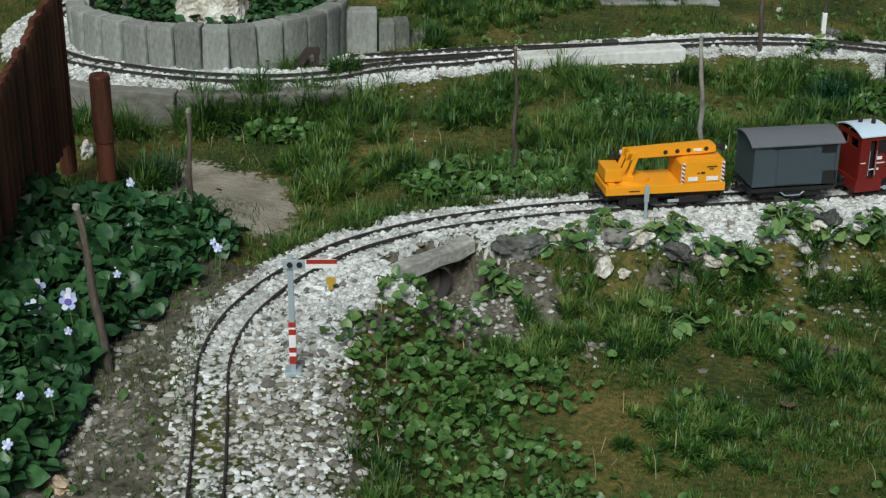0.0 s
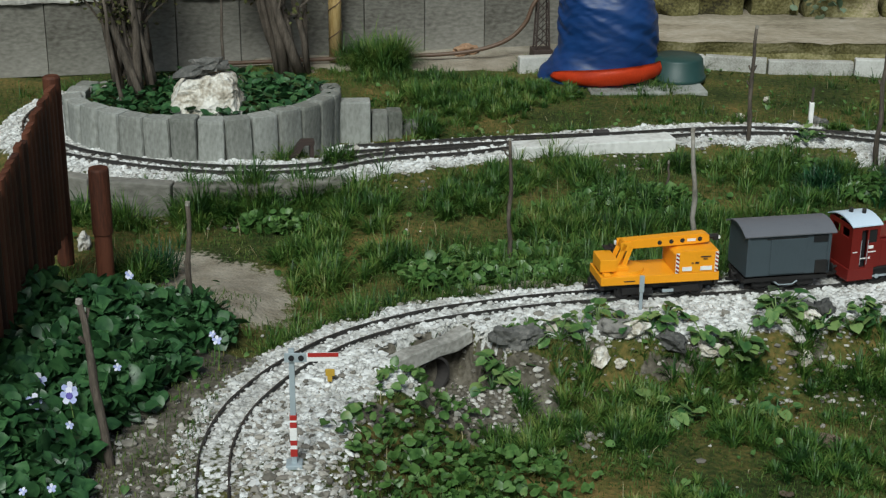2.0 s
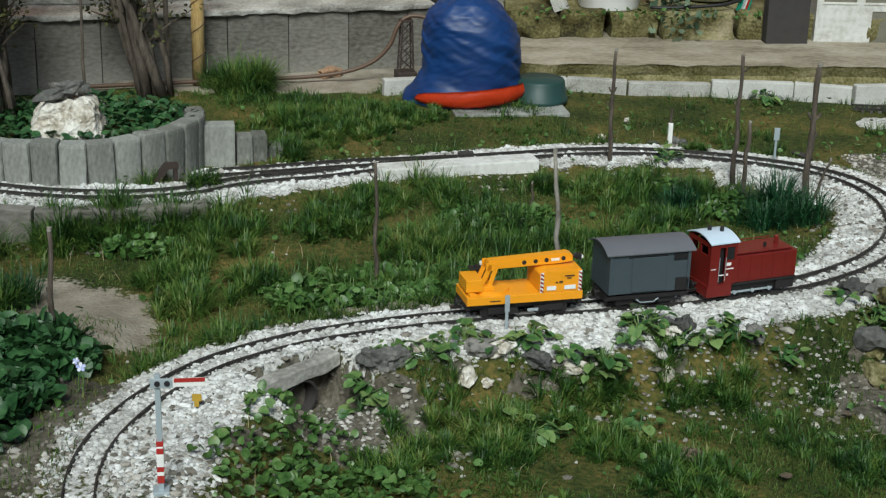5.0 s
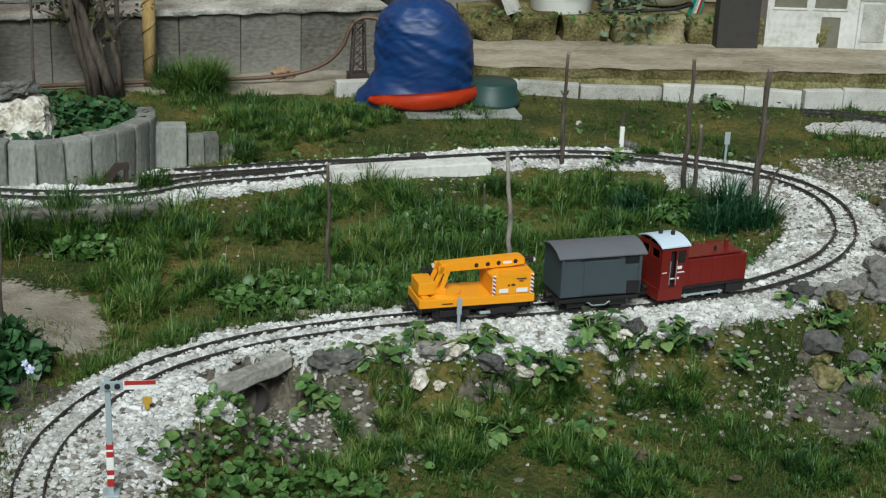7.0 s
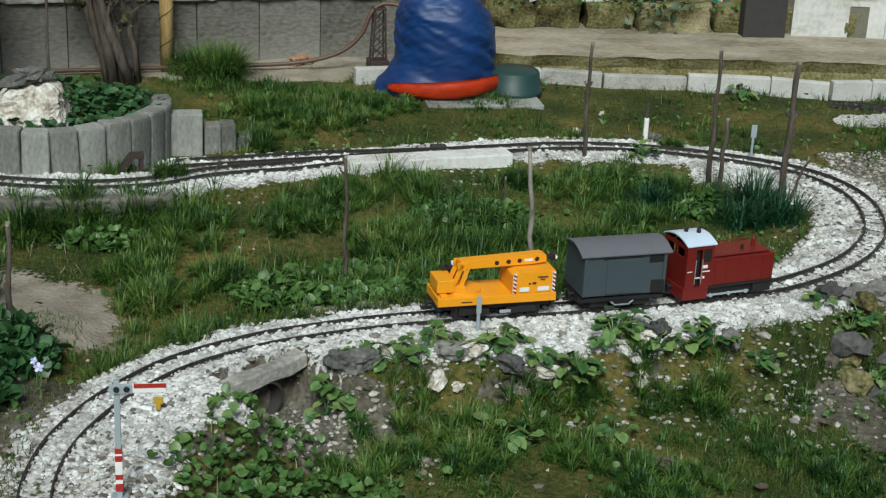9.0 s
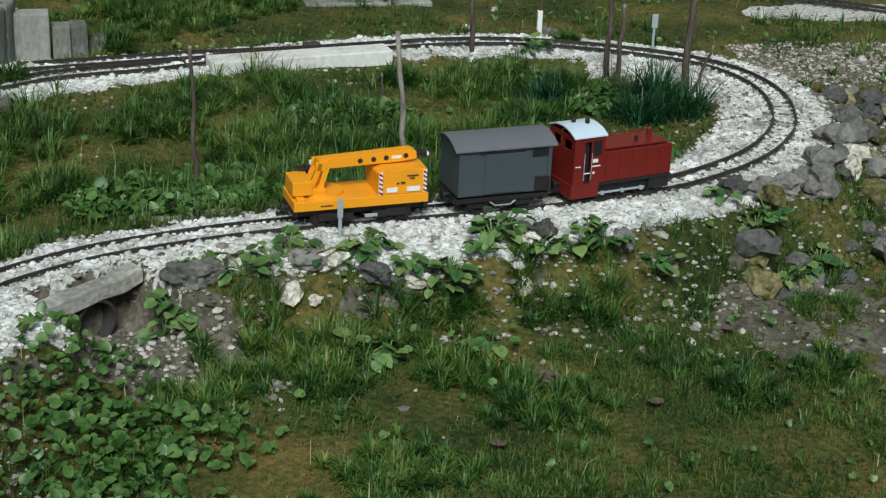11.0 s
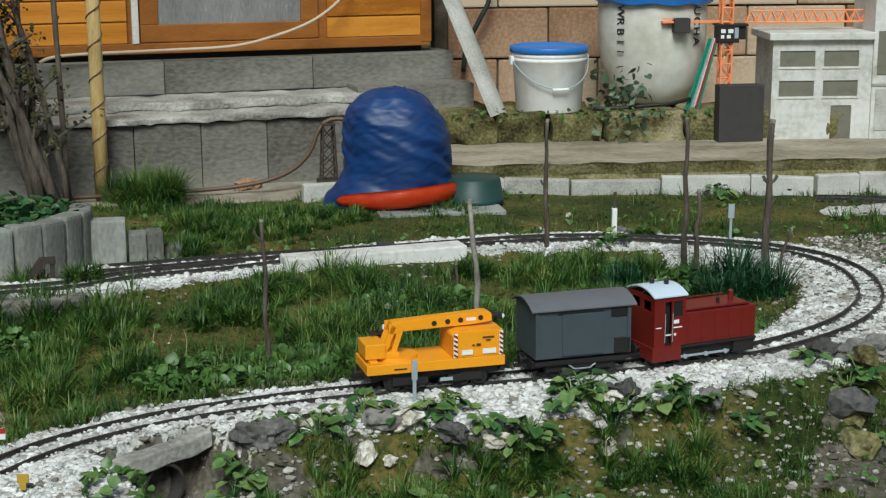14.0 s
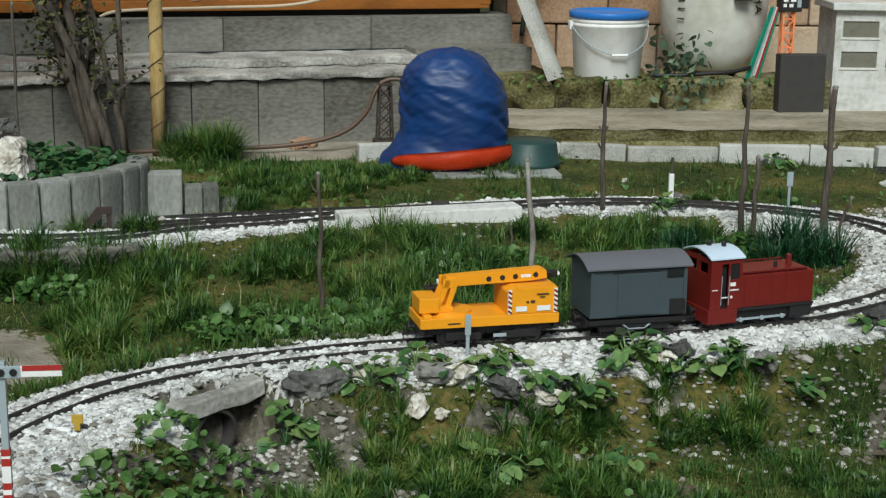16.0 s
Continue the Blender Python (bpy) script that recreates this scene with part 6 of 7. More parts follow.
stick(-0.515, 4.44, 0.75, (-0.02, 0), 0.009, 3, 41, "tall thin brown garden stake")
stick(-0.86, 3.56, 0.34, (-0.05, 0.03), 0.0055, 0, 42, "thin dark stake in the raised bed")
stick(-0.66, 3.80, 0.42, (0.0, 0.0), 0.0045, 0, 43, "thin dark stake behind the boulder")


def bird_house(x, y):
    t = thing("model_hut", "small dark model hut with tiered roof on stilts among the shrubs", "model hut", pose(x, y, -0.045, 0, 0, 8) @ Matrix.Scale(0.8, 4))
    for sx in (-1, 1):
        for sy in (-1, 1):
            part("stilt", boxed(sx * 0.04 - 0.004, sy * 0.03 - 0.004, 0, sx * 0.04 + 0.004, sy * 0.03 + 0.004, 0.075), "bark", t)
    part("floor", boxed(-0.058, -0.045, 0.073, 0.058, 0.045, 0.081, 0.002), "bark", t)
    part("hut_body", boxed(-0.042, -0.03, 0.081, 0.042, 0.03, 0.135, 0.002), "lattice", t)
    part("window", boxed(-0.028, -0.032, 0.095, -0.004, -0.029, 0.122), "glass", t)
    for k, (w, z) in enumerate(((0.072, 0.135), (0.062, 0.150), (0.050, 0.165), (0.034, 0.180))):
        bm = boxed(-w, -w * 0.75, z, w, w * 0.75, z + 0.012, 0.002)
        for v in bm.verts:
            if v.co.z > z + 0.008:
                v.co.x *= 0.86
                v.co.y *= 0.86
        part("roof_tier", bm, "slate", t)


bird_house(-0.69, 4.62)


def cable_line():
    t = thing("cable", "pale cable hanging from the cabin door to the ledge", "cable", SKEW)
    bm = bmesh.new()
    tube(bm, curve_points([(0.30, 5.22, 0.56), (0.24, 5.19, 0.47), (0.14, 5.16, 0.40), (0.02, 5.16, 0.355), (-0.12, 5.17, 0.325), (-0.35, 5.18, 0.318), (-0.62, 5.17, 0.312), (-0.70, 5.16, 0.29)], 0.02), 0.005, 6)
    part("cord", bm, "cable", t, "", True)
    t = thing("dark_hose", "dark green hose hanging behind the gutter", "hose")
    bm = bmesh.new()
    tube(bm, curve_points([(0.74, 5.38, 0.62), (0.735, 5.36, 0.45), (0.70, 5.36, 0.37), (0.66, 5.38, 0.28), (0.65, 5.38, 0.20)], 0.02), 0.008, 8)
    part("hose_pipe", bm, "dark_hose", t, "", True)
    t = thing("black_pipe", "black hose lying on the stone ledge", "hose")
    bm = bmesh.new()
    tube(bm, curve_points([(0.99, 4.86, 0.137), (1.07, 4.85, 0.14), (1.15, 4.85, 0.145), (1.23, 4.86, 0.15), (1.30, 4.9, 0.16)], 0.02), 0.006, 8)
    part("hose_pipe", bm, "black", t, "", True)


cable_line()


# ---------------------------------------------------------------- loose stuff: chippings, grass, leaves
RNG = np.random.RandomState(7)


def scatter(n, x0, x1, y0, y1, keep):
    x, y = RNG.uniform(x0, x1, n), RNG.uniform(y0, y1, n)
    k = RNG.uniform(0, 1, n) < keep(x, y)
    return x[k], y[k]


def icosa():
    p = (1 + 5**0.5) / 2
    v = np.array([(-1, p, 0), (1, p, 0), (-1, -p, 0), (1, -p, 0), (0, -1, p), (0, 1, p), (0, -1, -p), (0, 1, -p), (p, 0, -1), (p, 0, 1), (-p, 0, -1), (-p, 0, 1)]) / 1.9
    f = np.array([(0, 11, 5), (0, 5, 1), (0, 1, 7), (0, 7, 10), (0, 10, 11), (1, 5, 9), (5, 11, 4), (11, 10, 2), (10, 7, 6), (7, 1, 8), (3, 9, 4), (3, 4, 2), (3, 2, 6), (3, 6, 8), (3, 8, 9), (4, 9, 5), (2, 4, 11), (6, 2, 10), (8, 6, 7), (9, 8, 1)])
    return v, f


def pebbles(name, x, y, size, mat, label, squash=0.65):
    v, f = icosa()
    n = len(x)
    s = np.exp(RNG.normal(0, 0.35, n)) * size
    pts = v[None] * (1 + RNG.uniform(-0.32, 0.32, (n, 12, 1)))
    a = RNG.uniform(0, 6.28, n)
    c, si = np.cos(a)[:, None], np.sin(a)[:, None]
    px = pts[:, :, 0] * 1.25
    py = pts[:, :, 1] * 0.9
    X = (px * c - py * si) * s[:, None] + x[:, None]
    Y = (px * si + py * c) * s[:, None] + y[:, None]
    Z = pts[:, :, 2] * s[:, None] * squash + (ground_height(x, y) + s * 0.25)[:, None]
    V = np.stack([X, Y, Z], 2).reshape(-1, 3)
    F = (f[None] + (np.arange(n) * 12)[:, None, None]).reshape(-1, 3)
    return fast_mesh(name, V, F, mat, label, "gravel")


def gravel_keep(x, y):
    d, inside, sd = line_distance(x, y)
    worn = 1 - 0.72 * step01(-y, -2.3, -1.8)
    return gravel_amount(x, y) ** 1.5 * np.where(d < 0.035, 0.7, 1.0) * worn * (drain_mouth(x, y) < 0.02)


x, y = scatter(230000, -1.3, 1.55, 1.0, 4.1, gravel_keep)
pebbles("ballast", x, y, 0.0030, "pebble", "white and grey crushed stone chippings along the track")


def dull_keep(x, y):
    d, inside, sd = line_distance(x, y)
    hol = np.exp(-(((x - HOLLOW[0] - 0.06) / 0.14) ** 2 + ((y - HOLLOW[1]) / 0.07) ** 2))
    right = np.exp(-(((x - 0.85) / 0.35) ** 2 + ((y - 2.48) / 0.13) ** 2))
    left = np.exp(-(((x + 0.62) / 0.16) ** 2 + ((y - 1.85) / 0.3) ** 2)) * (d > 0.08)
    slope = (~inside) & (y < 3.0) & (d > 0.13) & (d < 0.27)
    rim = (d > 0.1) & (d < 0.2) & (y > 3)
    old = 0.9 * step01(-y, -2.3, -1.8) * (x > -0.7) + 0.35 * step01(x, 0.9, 1.2) * (y < 3.6) + 0.06
    return (zone(x, y) == GRAVEL) * old * (d > 0.03) + (zone(x, y) != GRAVEL) * np.clip(1.0 * hol * (~inside) + 0.25 * right * (~inside) + 0.8 * ((x > 1.3) & (y > 2.5) & (y < 3.8)) + 0.9 * left + 0.3 * slope + 0.5 * step01(gravel_amount(x, y), 0.02, 0.4) + 0.12 * rim + 0.0012, 0, 1)


x, y = scatter(115000, -0.9, 1.8, 1.2, 4.2, dull_keep)
pebbles("loose_pebbles", x, y, 0.0036, "pebble_dull", "loose pale and brown pebbles on bare earth")


def blades(name, x, y, length, width, mat, label, lean=0.5, clump=0.0):
    """Bent blades of grass; length may vary from blade to blade."""
    n = len(x)
    z = ground_height(x, y) - 0.003
    L = length * RNG.uniform(0.55, 1.25, n)
    w = width * RNG.uniform(0.7, 1.3, n)
    a = RNG.uniform(0, 6.28, n)
    t = np.abs(RNG.normal(0, lean, n))
    dx, dy = np.cos(a), np.sin(a)
    sx, sy = -dy * w / 2, dx * w / 2
    mid = L * 0.55
    mx, my, mz = x + dx * np.sin(t * 0.5) * mid, y + dy * np.sin(t * 0.5) * mid, z + np.cos(t * 0.5) * mid
    ex, ey, ez = mx + dx * np.sin(t * 1.5) * (L - mid), my + dy * np.sin(t * 1.5) * (L - mid), mz + np.cos(np.minimum(t * 1.5, 2.0)) * (L - mid)
    V = np.stack([np.stack([x - sx, y - sy, z], 1), np.stack([x + sx, y + sy, z], 1), np.stack([mx - sx * 0.8, my - sy * 0.8, mz], 1), np.stack([mx + sx * 0.8, my + sy * 0.8, mz], 1), np.stack([ex, ey, ez], 1)], 1).reshape(-1, 3)
    f = np.array([(0, 1, 3), (0, 3, 2), (2, 3, 4)])
    F = (f[None] + (np.arange(n) * 5)[:, None, None]).reshape(-1, 3)
    return fast_mesh(name, V, F, mat, label, "grass")


def lush(x, y):
    """How thick and tall the grass stands, 0 to 1."""
    return np.clip(0.45 + 0.75 * cloud2(x, y, 0.28, 1) + 0.35 * cloud2(x, y, 0.07, 9), 0, 1)


def clumps(name, x, y, radius, length, count, width, mat, label):
    """Clumps of blades that spread outward from each middle."""
    n = np.maximum((count * RNG.uniform(0.6, 1.4, len(x))).astype(int), 3)
    who = np.repeat(np.arange(len(x)), n)
    m = len(who)
    f, a = np.sqrt(RNG.uniform(0, 1, m)), RNG.uniform(0, 6.28, m)
    r = np.broadcast_to(radius, x.shape)[who]
    px, py = x[who] + r * f * np.cos(a), y[who] + r * f * np.sin(a)
    tilt_a, tilt = RNG.uniform(0, 6.28, len(x))[who], RNG.uniform(0, 0.45, len(x))[who]
    t = 0.15 + 0.95 * f * RNG.uniform(0.5, 1.3, m)
    vx, vy = np.cos(a + RNG.normal(0, 0.4, m)) * t + np.cos(tilt_a) * tilt, np.sin(a + RNG.normal(0, 0.4, m)) * t + np.sin(tilt_a) * tilt
    t = np.hypot(vx, vy)
    dx, dy = vx / t, vy / t
    L = np.broadcast_to(length, x.shape)[who] * RNG.uniform(0.55, 1.15, m)
    w = width * RNG.uniform(0.7, 1.3, m)
    z = ground_height(px, py) - 0.003
    sx, sy = -dy * w / 2, dx * w / 2
    rows, cx, cy, cz = [], px, py, z
    for k, (part_len, bend, slim) in enumerate(((0, 0, 1), (0.4, 0.5, 0.95), (0.35, 1.1, 0.7), (0.25, 1.75, 0))):
        cx, cy, cz = cx + dx * np.sin(t * bend) * L * part_len, cy + dy * np.sin(t * bend) * L * part_len, cz + np.cos(np.minimum(t * bend, 2.1)) * L * part_len
        if slim:
            rows += [np.stack([cx - sx * slim, cy - sy * slim, cz], 1), np.stack([cx + sx * slim, cy + sy * slim, cz], 1)]
        else:
            rows.append(np.stack([cx, cy, cz], 1))
    V = np.stack(rows, 1).reshape(-1, 3)
    tri = np.array([(0, 1, 3), (0, 3, 2), (2, 3, 5), (2, 5, 4), (4, 5, 6)])
    return fast_mesh(name, V, (tri[None] + (np.arange(m) * 7)[:, None, None]).reshape(-1, 3), mat, label, "grass")


BACK_LINE = 4.47


def grass_keep(x, y):
    d, inside, sd = line_distance(x, y)
    z = zone(x, y)
    k = np.where(z == SOIL, 0.42 + 0.58 * lush(x, y), np.where(z == EARTH, 0.08, 0))
    k = np.where((y > BACK_LINE) & (x > -0.2), 0, k)
    k = np.where(y > 4.8, 0, k)
    k = np.where((x < -0.42) & (y < 2.65) & inside, 0.25, k)
    bed = ((x + 0.67) / 0.35) ** 2 + ((y - 3.66) / 0.27) ** 2 < 1
    k = np.where(bed & (y > 3.36), 0, k)
    behind = (x < -0.9) & (y > 3.3)
    k = np.where(behind, k * 0.4, k)
    thin = (~inside) & (y > 3.6) & (x > 0.6)
    return np.where(thin, k * 0.3, k) * (sd > 0.06)


# short fine grass
x, y = scatter(620000, -1.5, 2.0, 1.45, 4.85, grass_keep)
L = 0.010 + 0.014 * lush(x, y)
blades("lawn_grass", x, y, L, 0.0017, "short_grass", "short uneven green and yellowing lawn grass", 1.1)
# spreading clumps where it grows thick
x, y = scatter(25000, -1.5, 2.0, 1.45, 4.85, lambda x, y: grass_keep(x, y) * step01(lush(x, y), 0.3, 0.75) * (zone(x, y) == SOIL))
d, inside, sd = line_distance(x, y)
L = (0.022 + 0.034 * lush(x, y)) * np.where(inside, 1.2, np.where(y < 3, 0.6, 0.85)) * RNG.uniform(0.6, 1.35, len(x))
clumps("grass_clumps", x, y, 0.2 * L + 0.003, L, 17, 0.0021, "grass", "spreading clumps of green lawn grass")

# taller tufts: x, y, radius, length of blade
TUFTS = [(-0.38, 4.47, 0.06, 0.12), (-0.31, 4.49, 0.07, 0.14), (-0.25, 4.47, 0.05, 0.12), (-0.31, 4.42, 0.07, 0.11), (-0.02, 2.02, 0.06, 0.035), (0.55, 2.15, 0.10, 0.04), (0.3, 1.95, 0.12, 0.035), (0.85, 2.2, 0.06, 0.04), (0.15, 3.05, 0.1, 0.05), (-0.05, 3.15, 0.1, 0.055), (0.45, 3.05, 0.1, 0.045), (0.7, 3.2, 0.08, 0.05), (-0.31, 2.75, 0.07, 0.075), (-0.19, 2.83, 0.06, 0.065), (-0.35, 2.92, 0.08, 0.06), (0.36, 2.37, 0.05, 0.05), (0.18, 2.30, 0.07, 0.055), (0.26, 2.32, 0.06, 0.055), (0.45, 2.40, 0.05, 0.04), (0.10, 2.24, 0.06, 0.05), (0.58, 2.44, 0.05, 0.04), (0.24, 2.22, 0.06, 0.05), (-0.9, 3.2, 0.06, 0.085), (-0.62, 3.165, 0.07, 0.095), (-0.52, 3.175, 0.06, 0.095), (-0.39, 3.20, 0.06, 0.085), (-0.29, 3.22, 0.05, 0.075), (0.06, 2.16, 0.07, 0.05), (0.83, 3.38, 0.06, 0.075), (0.62, 3.44, 0.08, 0.07), (0.70, 3.5, 0.05, 0.06),
         (-0.16, 3.75, 0.07, 0.06), (-0.335, 3.39, 0.03, 0.06), (-0.62, 3.14, 0.07, 0.085), (-0.78, 3.12, 0.06, 0.085), (-0.47, 3.15, 0.06, 0.07), (0.05, 3.3, 0.09, 0.06), (0.25, 3.35, 0.08, 0.06), (0.69, 2.44, 0.06, 0.055), (-0.28, 3.1, 0.12, 0.06), (-0.68, 2.72, 0.06, 0.09), (0.48, 3.45, 0.06, 0.05), (0.05, 4.1, 0.15, 0.05), (0.0, 3.95, 0.12, 0.05), (0.45, 2.25, 0.08, 0.045), (0.9, 3.72, 0.03, 0.03), (-0.74, 3.50, 0.03, 0.06), (-0.82, 3.52, 0.04, 0.06), (0.2, 4.15, 0.08, 0.045), (-0.15, 4.05, 0.1, 0.06), (1.0, 2.28, 0.06, 0.04)]
DARK = [(0.98, 3.27, 0.055, 0.13), (1.03, 3.2, 0.05, 0.11), (0.93, 3.18, 0.05, 0.09), (-0.64, 2.79, 0.04, 0.09), (0.78, 3.33, 0.05, 0.07)]
for name, spots, mat, label in (("grass_tufts", TUFTS, "grass", "dense green grass tufts"), ("dark_grass_tufts", DARK, "dark_grass", "tall dark bluish-green grass tufts")):
    xs, ys, ls = [], [], []
    for tx, ty, tr, tl in spots:
        n = int(3200 * tr * tr / (tl / 0.05)) + 5
        r, a = tr * np.sqrt(RNG.uniform(0, 1, n)) * RNG.uniform(0.6, 1.2, n), RNG.uniform(0, 6.28, n)
        xs.append(tx + r * np.cos(a))
        ys.append(ty + r * np.sin(a))
        ls.append(np.full(n, tl) * (1.15 - 0.45 * np.clip(r / tr, 0, 1)))
    ls = np.concatenate(ls)
    clumps(name, np.concatenate(xs), np.concatenate(ys), 0.22 * ls, ls, 55, 0.0024, mat, label)
x, y = scatter(9000, -0.9, 1.5, 1.6, 4.4, lambda x, y: grass_keep(x, y) * 0.14 * (1 - lush(x, y)) + 0.0)
blades("dry_stalks", x, y, np.full(len(x), 0.05), 0.0017, "straw", "scattered straw-coloured dry grass stalks", 1.2)


def leaf_shape(lobed=True):
    """A folded leaf with a notched base: rim points round a mid rib; x runs to the tip."""
    rim = [(0.0, 0.0), (-0.12, 0.28), (0.12, 0.5), (0.45, 0.52), (0.75, 0.34), (1.0, 0.0)]
    v = [(0.0, 0.0, 0.0), (0.35, 0.0, -0.03), (0.7, 0.0, -0.05), (1.0, 0.0, -0.14)]
    v += [(x, yy, 0.10 + 0.05 * x - 0.16 * x * x) for x, yy in rim[1:5]] + [(x, -yy, 0.10 + 0.05 * x - 0.16 * x * x) for x, yy in rim[1:5]]
    f = []
    for o, fl in ((4, False), (8, True)):
        for tri in ((0, o + 0, o + 1), (0, o + 1, 1), (1, o + 1, o + 2), (1, o + 2, 2), (2, o + 2, o + 3), (2, o + 3, 3)):
            f.append(tri[::-1] if fl else tri)
    return np.array(v), np.array(f)


def leaves(name, x, y, z, size, mat, label, tilt=0.5, category="plants"):
    v, f = leaf_shape()
    n = len(x)
    s = size * RNG.uniform(0.55, 1.25, n)
    a, t, r = RNG.uniform(0, 6.28, n), RNG.normal(0.1, tilt, n), RNG.normal(0, tilt * 0.7, n)
    px, py, pz = v[None, :, 0] * s[:, None], v[None, :, 1] * s[:, None] * RNG.uniform(0.8, 1.15, (n, 1)), v[None, :, 2] * s[:, None]
    py, pz = py * np.cos(r)[:, None] - pz * np.sin(r)[:, None], py * np.sin(r)[:, None] + pz * np.cos(r)[:, None]
    px, pz = px * np.cos(t)[:, None] - pz * np.sin(t)[:, None], px * np.sin(t)[:, None] + pz * np.cos(t)[:, None]
    X = px * np.cos(a)[:, None] - py * np.sin(a)[:, None] + x[:, None]
    Y = px * np.sin(a)[:, None] + py * np.cos(a)[:, None] + y[:, None]
    V = np.stack([X, Y, pz + z[:, None]], 2).reshape(-1, 3)
    F = (f[None] + (np.arange(n) * 12)[:, None, None]).reshape(-1, 3)
    return fast_mesh(name, V, F, mat, label, category, smooth=True)


def leaf_field(name, spots, mat, label, size, per, high):
    """Low mounds of leaves: x, y, rx, ry, height of the mound."""
    X, Y, Z = [], [], []
    for cx, cy, rx, ry, hh in spots:
        n = int(per * rx * ry * 1000)
        r, a = np.sqrt(RNG.uniform(0, 1, n)), RNG.uniform(0, 6.28, n)
        x, y = cx + rx * r * np.cos(a) * RNG.uniform(0.8, 1.15, n), cy + ry * r * np.sin(a) * RNG.uniform(0.8, 1.15, n)
        X.append(x)
        Y.append(y)
        Z.append(ground_height(x, y) + 0.006 + hh * (1 - 0.8 * r**2) * RNG.uniform(0.35, 1.05, n))
    return leaves(name, np.concatenate(X), np.concatenate(Y), np.concatenate(Z), size, mat, label, 0.75)


# single broad leaves strewn through the lawn
x, y = scatter(30000, -0.9, 1.9, 1.5, 4.45, lambda x, y: (grass_keep(x, y) > 0) * np.clip(0.05 + 0.13 * wave(x, y, 13, 6.0), 0, 1))
leaves("lawn_weeds", x, y, ground_height(x, y) + 0.008 + 0.012 * RNG.uniform(0, 1, len(x)), 0.0115, "leaf", "small broad weed leaves scattered through the lawn", 0.6)
# flower bed before the fence
leaf_field("bedding_leaves", [(-0.67, 2.36, 0.18, 0.13, 0.09), (-0.69, 2.15, 0.16, 0.18, 0.10), (-0.73, 1.95, 0.15, 0.24, 0.11), (-0.73, 1.65, 0.15, 0.2, 0.10), (-0.53, 2.41, 0.085, 0.10, 0.06), (-0.68, 1.42, 0.13, 0.14, 0.08), (-0.79, 2.3, 0.06, 0.25, 0.12), (-0.62, 1.78, 0.06, 0.1, 0.05), (-0.56, 2.24, 0.07, 0.07, 0.05), (-0.79, 2.0, 0.07, 0.3, 0.15)],
           "ivy", "dense dark green pansy leaves before the fence", 0.027, 95, 0.1)
leaf_field("ground_cover", [(0.20, 2.74, 0.26, 0.05, 0.034), (0.02, 2.71, 0.14, 0.06, 0.036), (-0.1, 2.74, 0.07, 0.08, 0.034), (0.55, 2.80, 0.22, 0.06, 0.02), (0.12, 2.85, 0.20, 0.08, 0.018), (0.75, 2.95, 0.2, 0.1, 0.012), (-0.45, 3.1, 0.1, 0.05, 0.03), (0.9, 3.3, 0.1, 0.1, 0.03), (0.66, 2.93, 0.1, 0.04, 0.02), (0.35, 3.2, 0.15, 0.1, 0.01), (0.8, 3.45, 0.07, 0.04, 0.03)],
           "leaf", "low broad-leaved weeds in the grass", 0.0165, 48, 0.02)
leaf_field("embankment_leaves", [(0.0, 2.06, 0.17, 0.10, 0.035), (-0.10, 2.04, 0.13, 0.13, 0.04), (-0.08, 2.20, 0.10, 0.07, 0.03), (-0.02, 1.85, 0.16, 0.12, 0.03), (0.10, 1.7, 0.2, 0.1, 0.02), (0.06, 2.40, 0.03, 0.03, 0.03)],
           "leaf", "broad-leaved creeping weeds beside the gravel", 0.0145, 18, 0.03)


def bed_cover():
    n = 1500
    r, a = np.sqrt(RNG.uniform(0, 1, n)), RNG.uniform(0, 6.28, n)
    x, y = -0.67 + 0.30 * r * np.cos(a), 3.67 + 0.21 * r * np.sin(a)
    leaves("raised_bed_leaves", x, y, 0.062 + 0.026 * RNG.uniform(0, 1, n), 0.021, "ivy", "low dark green plants filling the raised bed")


bed_cover()


def shrub_leaves():
    for ob, tips in SHRUBS:
        p = np.array([tuple(ob.matrix_basis @ q) for q in tips])
        p = np.repeat(p, 9, 0) + RNG.normal(0, 0.016, (len(tips) * 9, 3))
        crown = leaves("young_leaf_crown", p[:, 0], p[:, 1], p[:, 2], 0.011, "twig_leaf", "", 0.8, "")
        crown.parent = ob
        crown.matrix_parent_inverse = ob.matrix_basis.inverted()


shrub_leaves()


def ledge_plant():
    """A grey-green plant that hangs over the stones between bucket and barrel."""
    n = 130
    x = RNG.normal(1.085, 0.042, n)
    z = 0.16 + RNG.normal(0, 0.045, n)
    ob = leaves("ledge_ivy", x, np.where(z > 0.13, 4.90, 4.80) + RNG.normal(0, 0.02, n), z, 0.024, "sage", "grey-green leafy plant hanging over the stone ledge", 0.9, "plant")
    ob["kind"] = ""
    moss = RNG.uniform(0.55, 1.5, 120)
    leaves("ledge_moss_leaves", moss, 4.825 + RNG.normal(0, 0.01, 120), 0.125 + RNG.normal(0, 0.01, 120), 0.014, "leaf", "small weeds along the stone ledge", 0.8)


ledge_plant()


# single weeds on the bank, each leaf a piece of its own
def single_leaf():
    v, f = leaf_shape()
    me = bpy.data.meshes.new("leaf")
    me.from_pydata(v.tolist(), [], f.tolist())
    me.polygons.foreach_set("use_smooth", np.ones(len(f), bool))
    me.materials.append(M["leaf_piece"])
    return me


M["leaf_piece"] = mottled("weed_leaf", [(0.03, 0.085, 0.022), (0.08, 0.16, 0.042), (0.16, 0.235, 0.075)], 2.0, 30, 0.45, 0.1, spec=0.4, random=0.5)
LEAF = single_leaf()


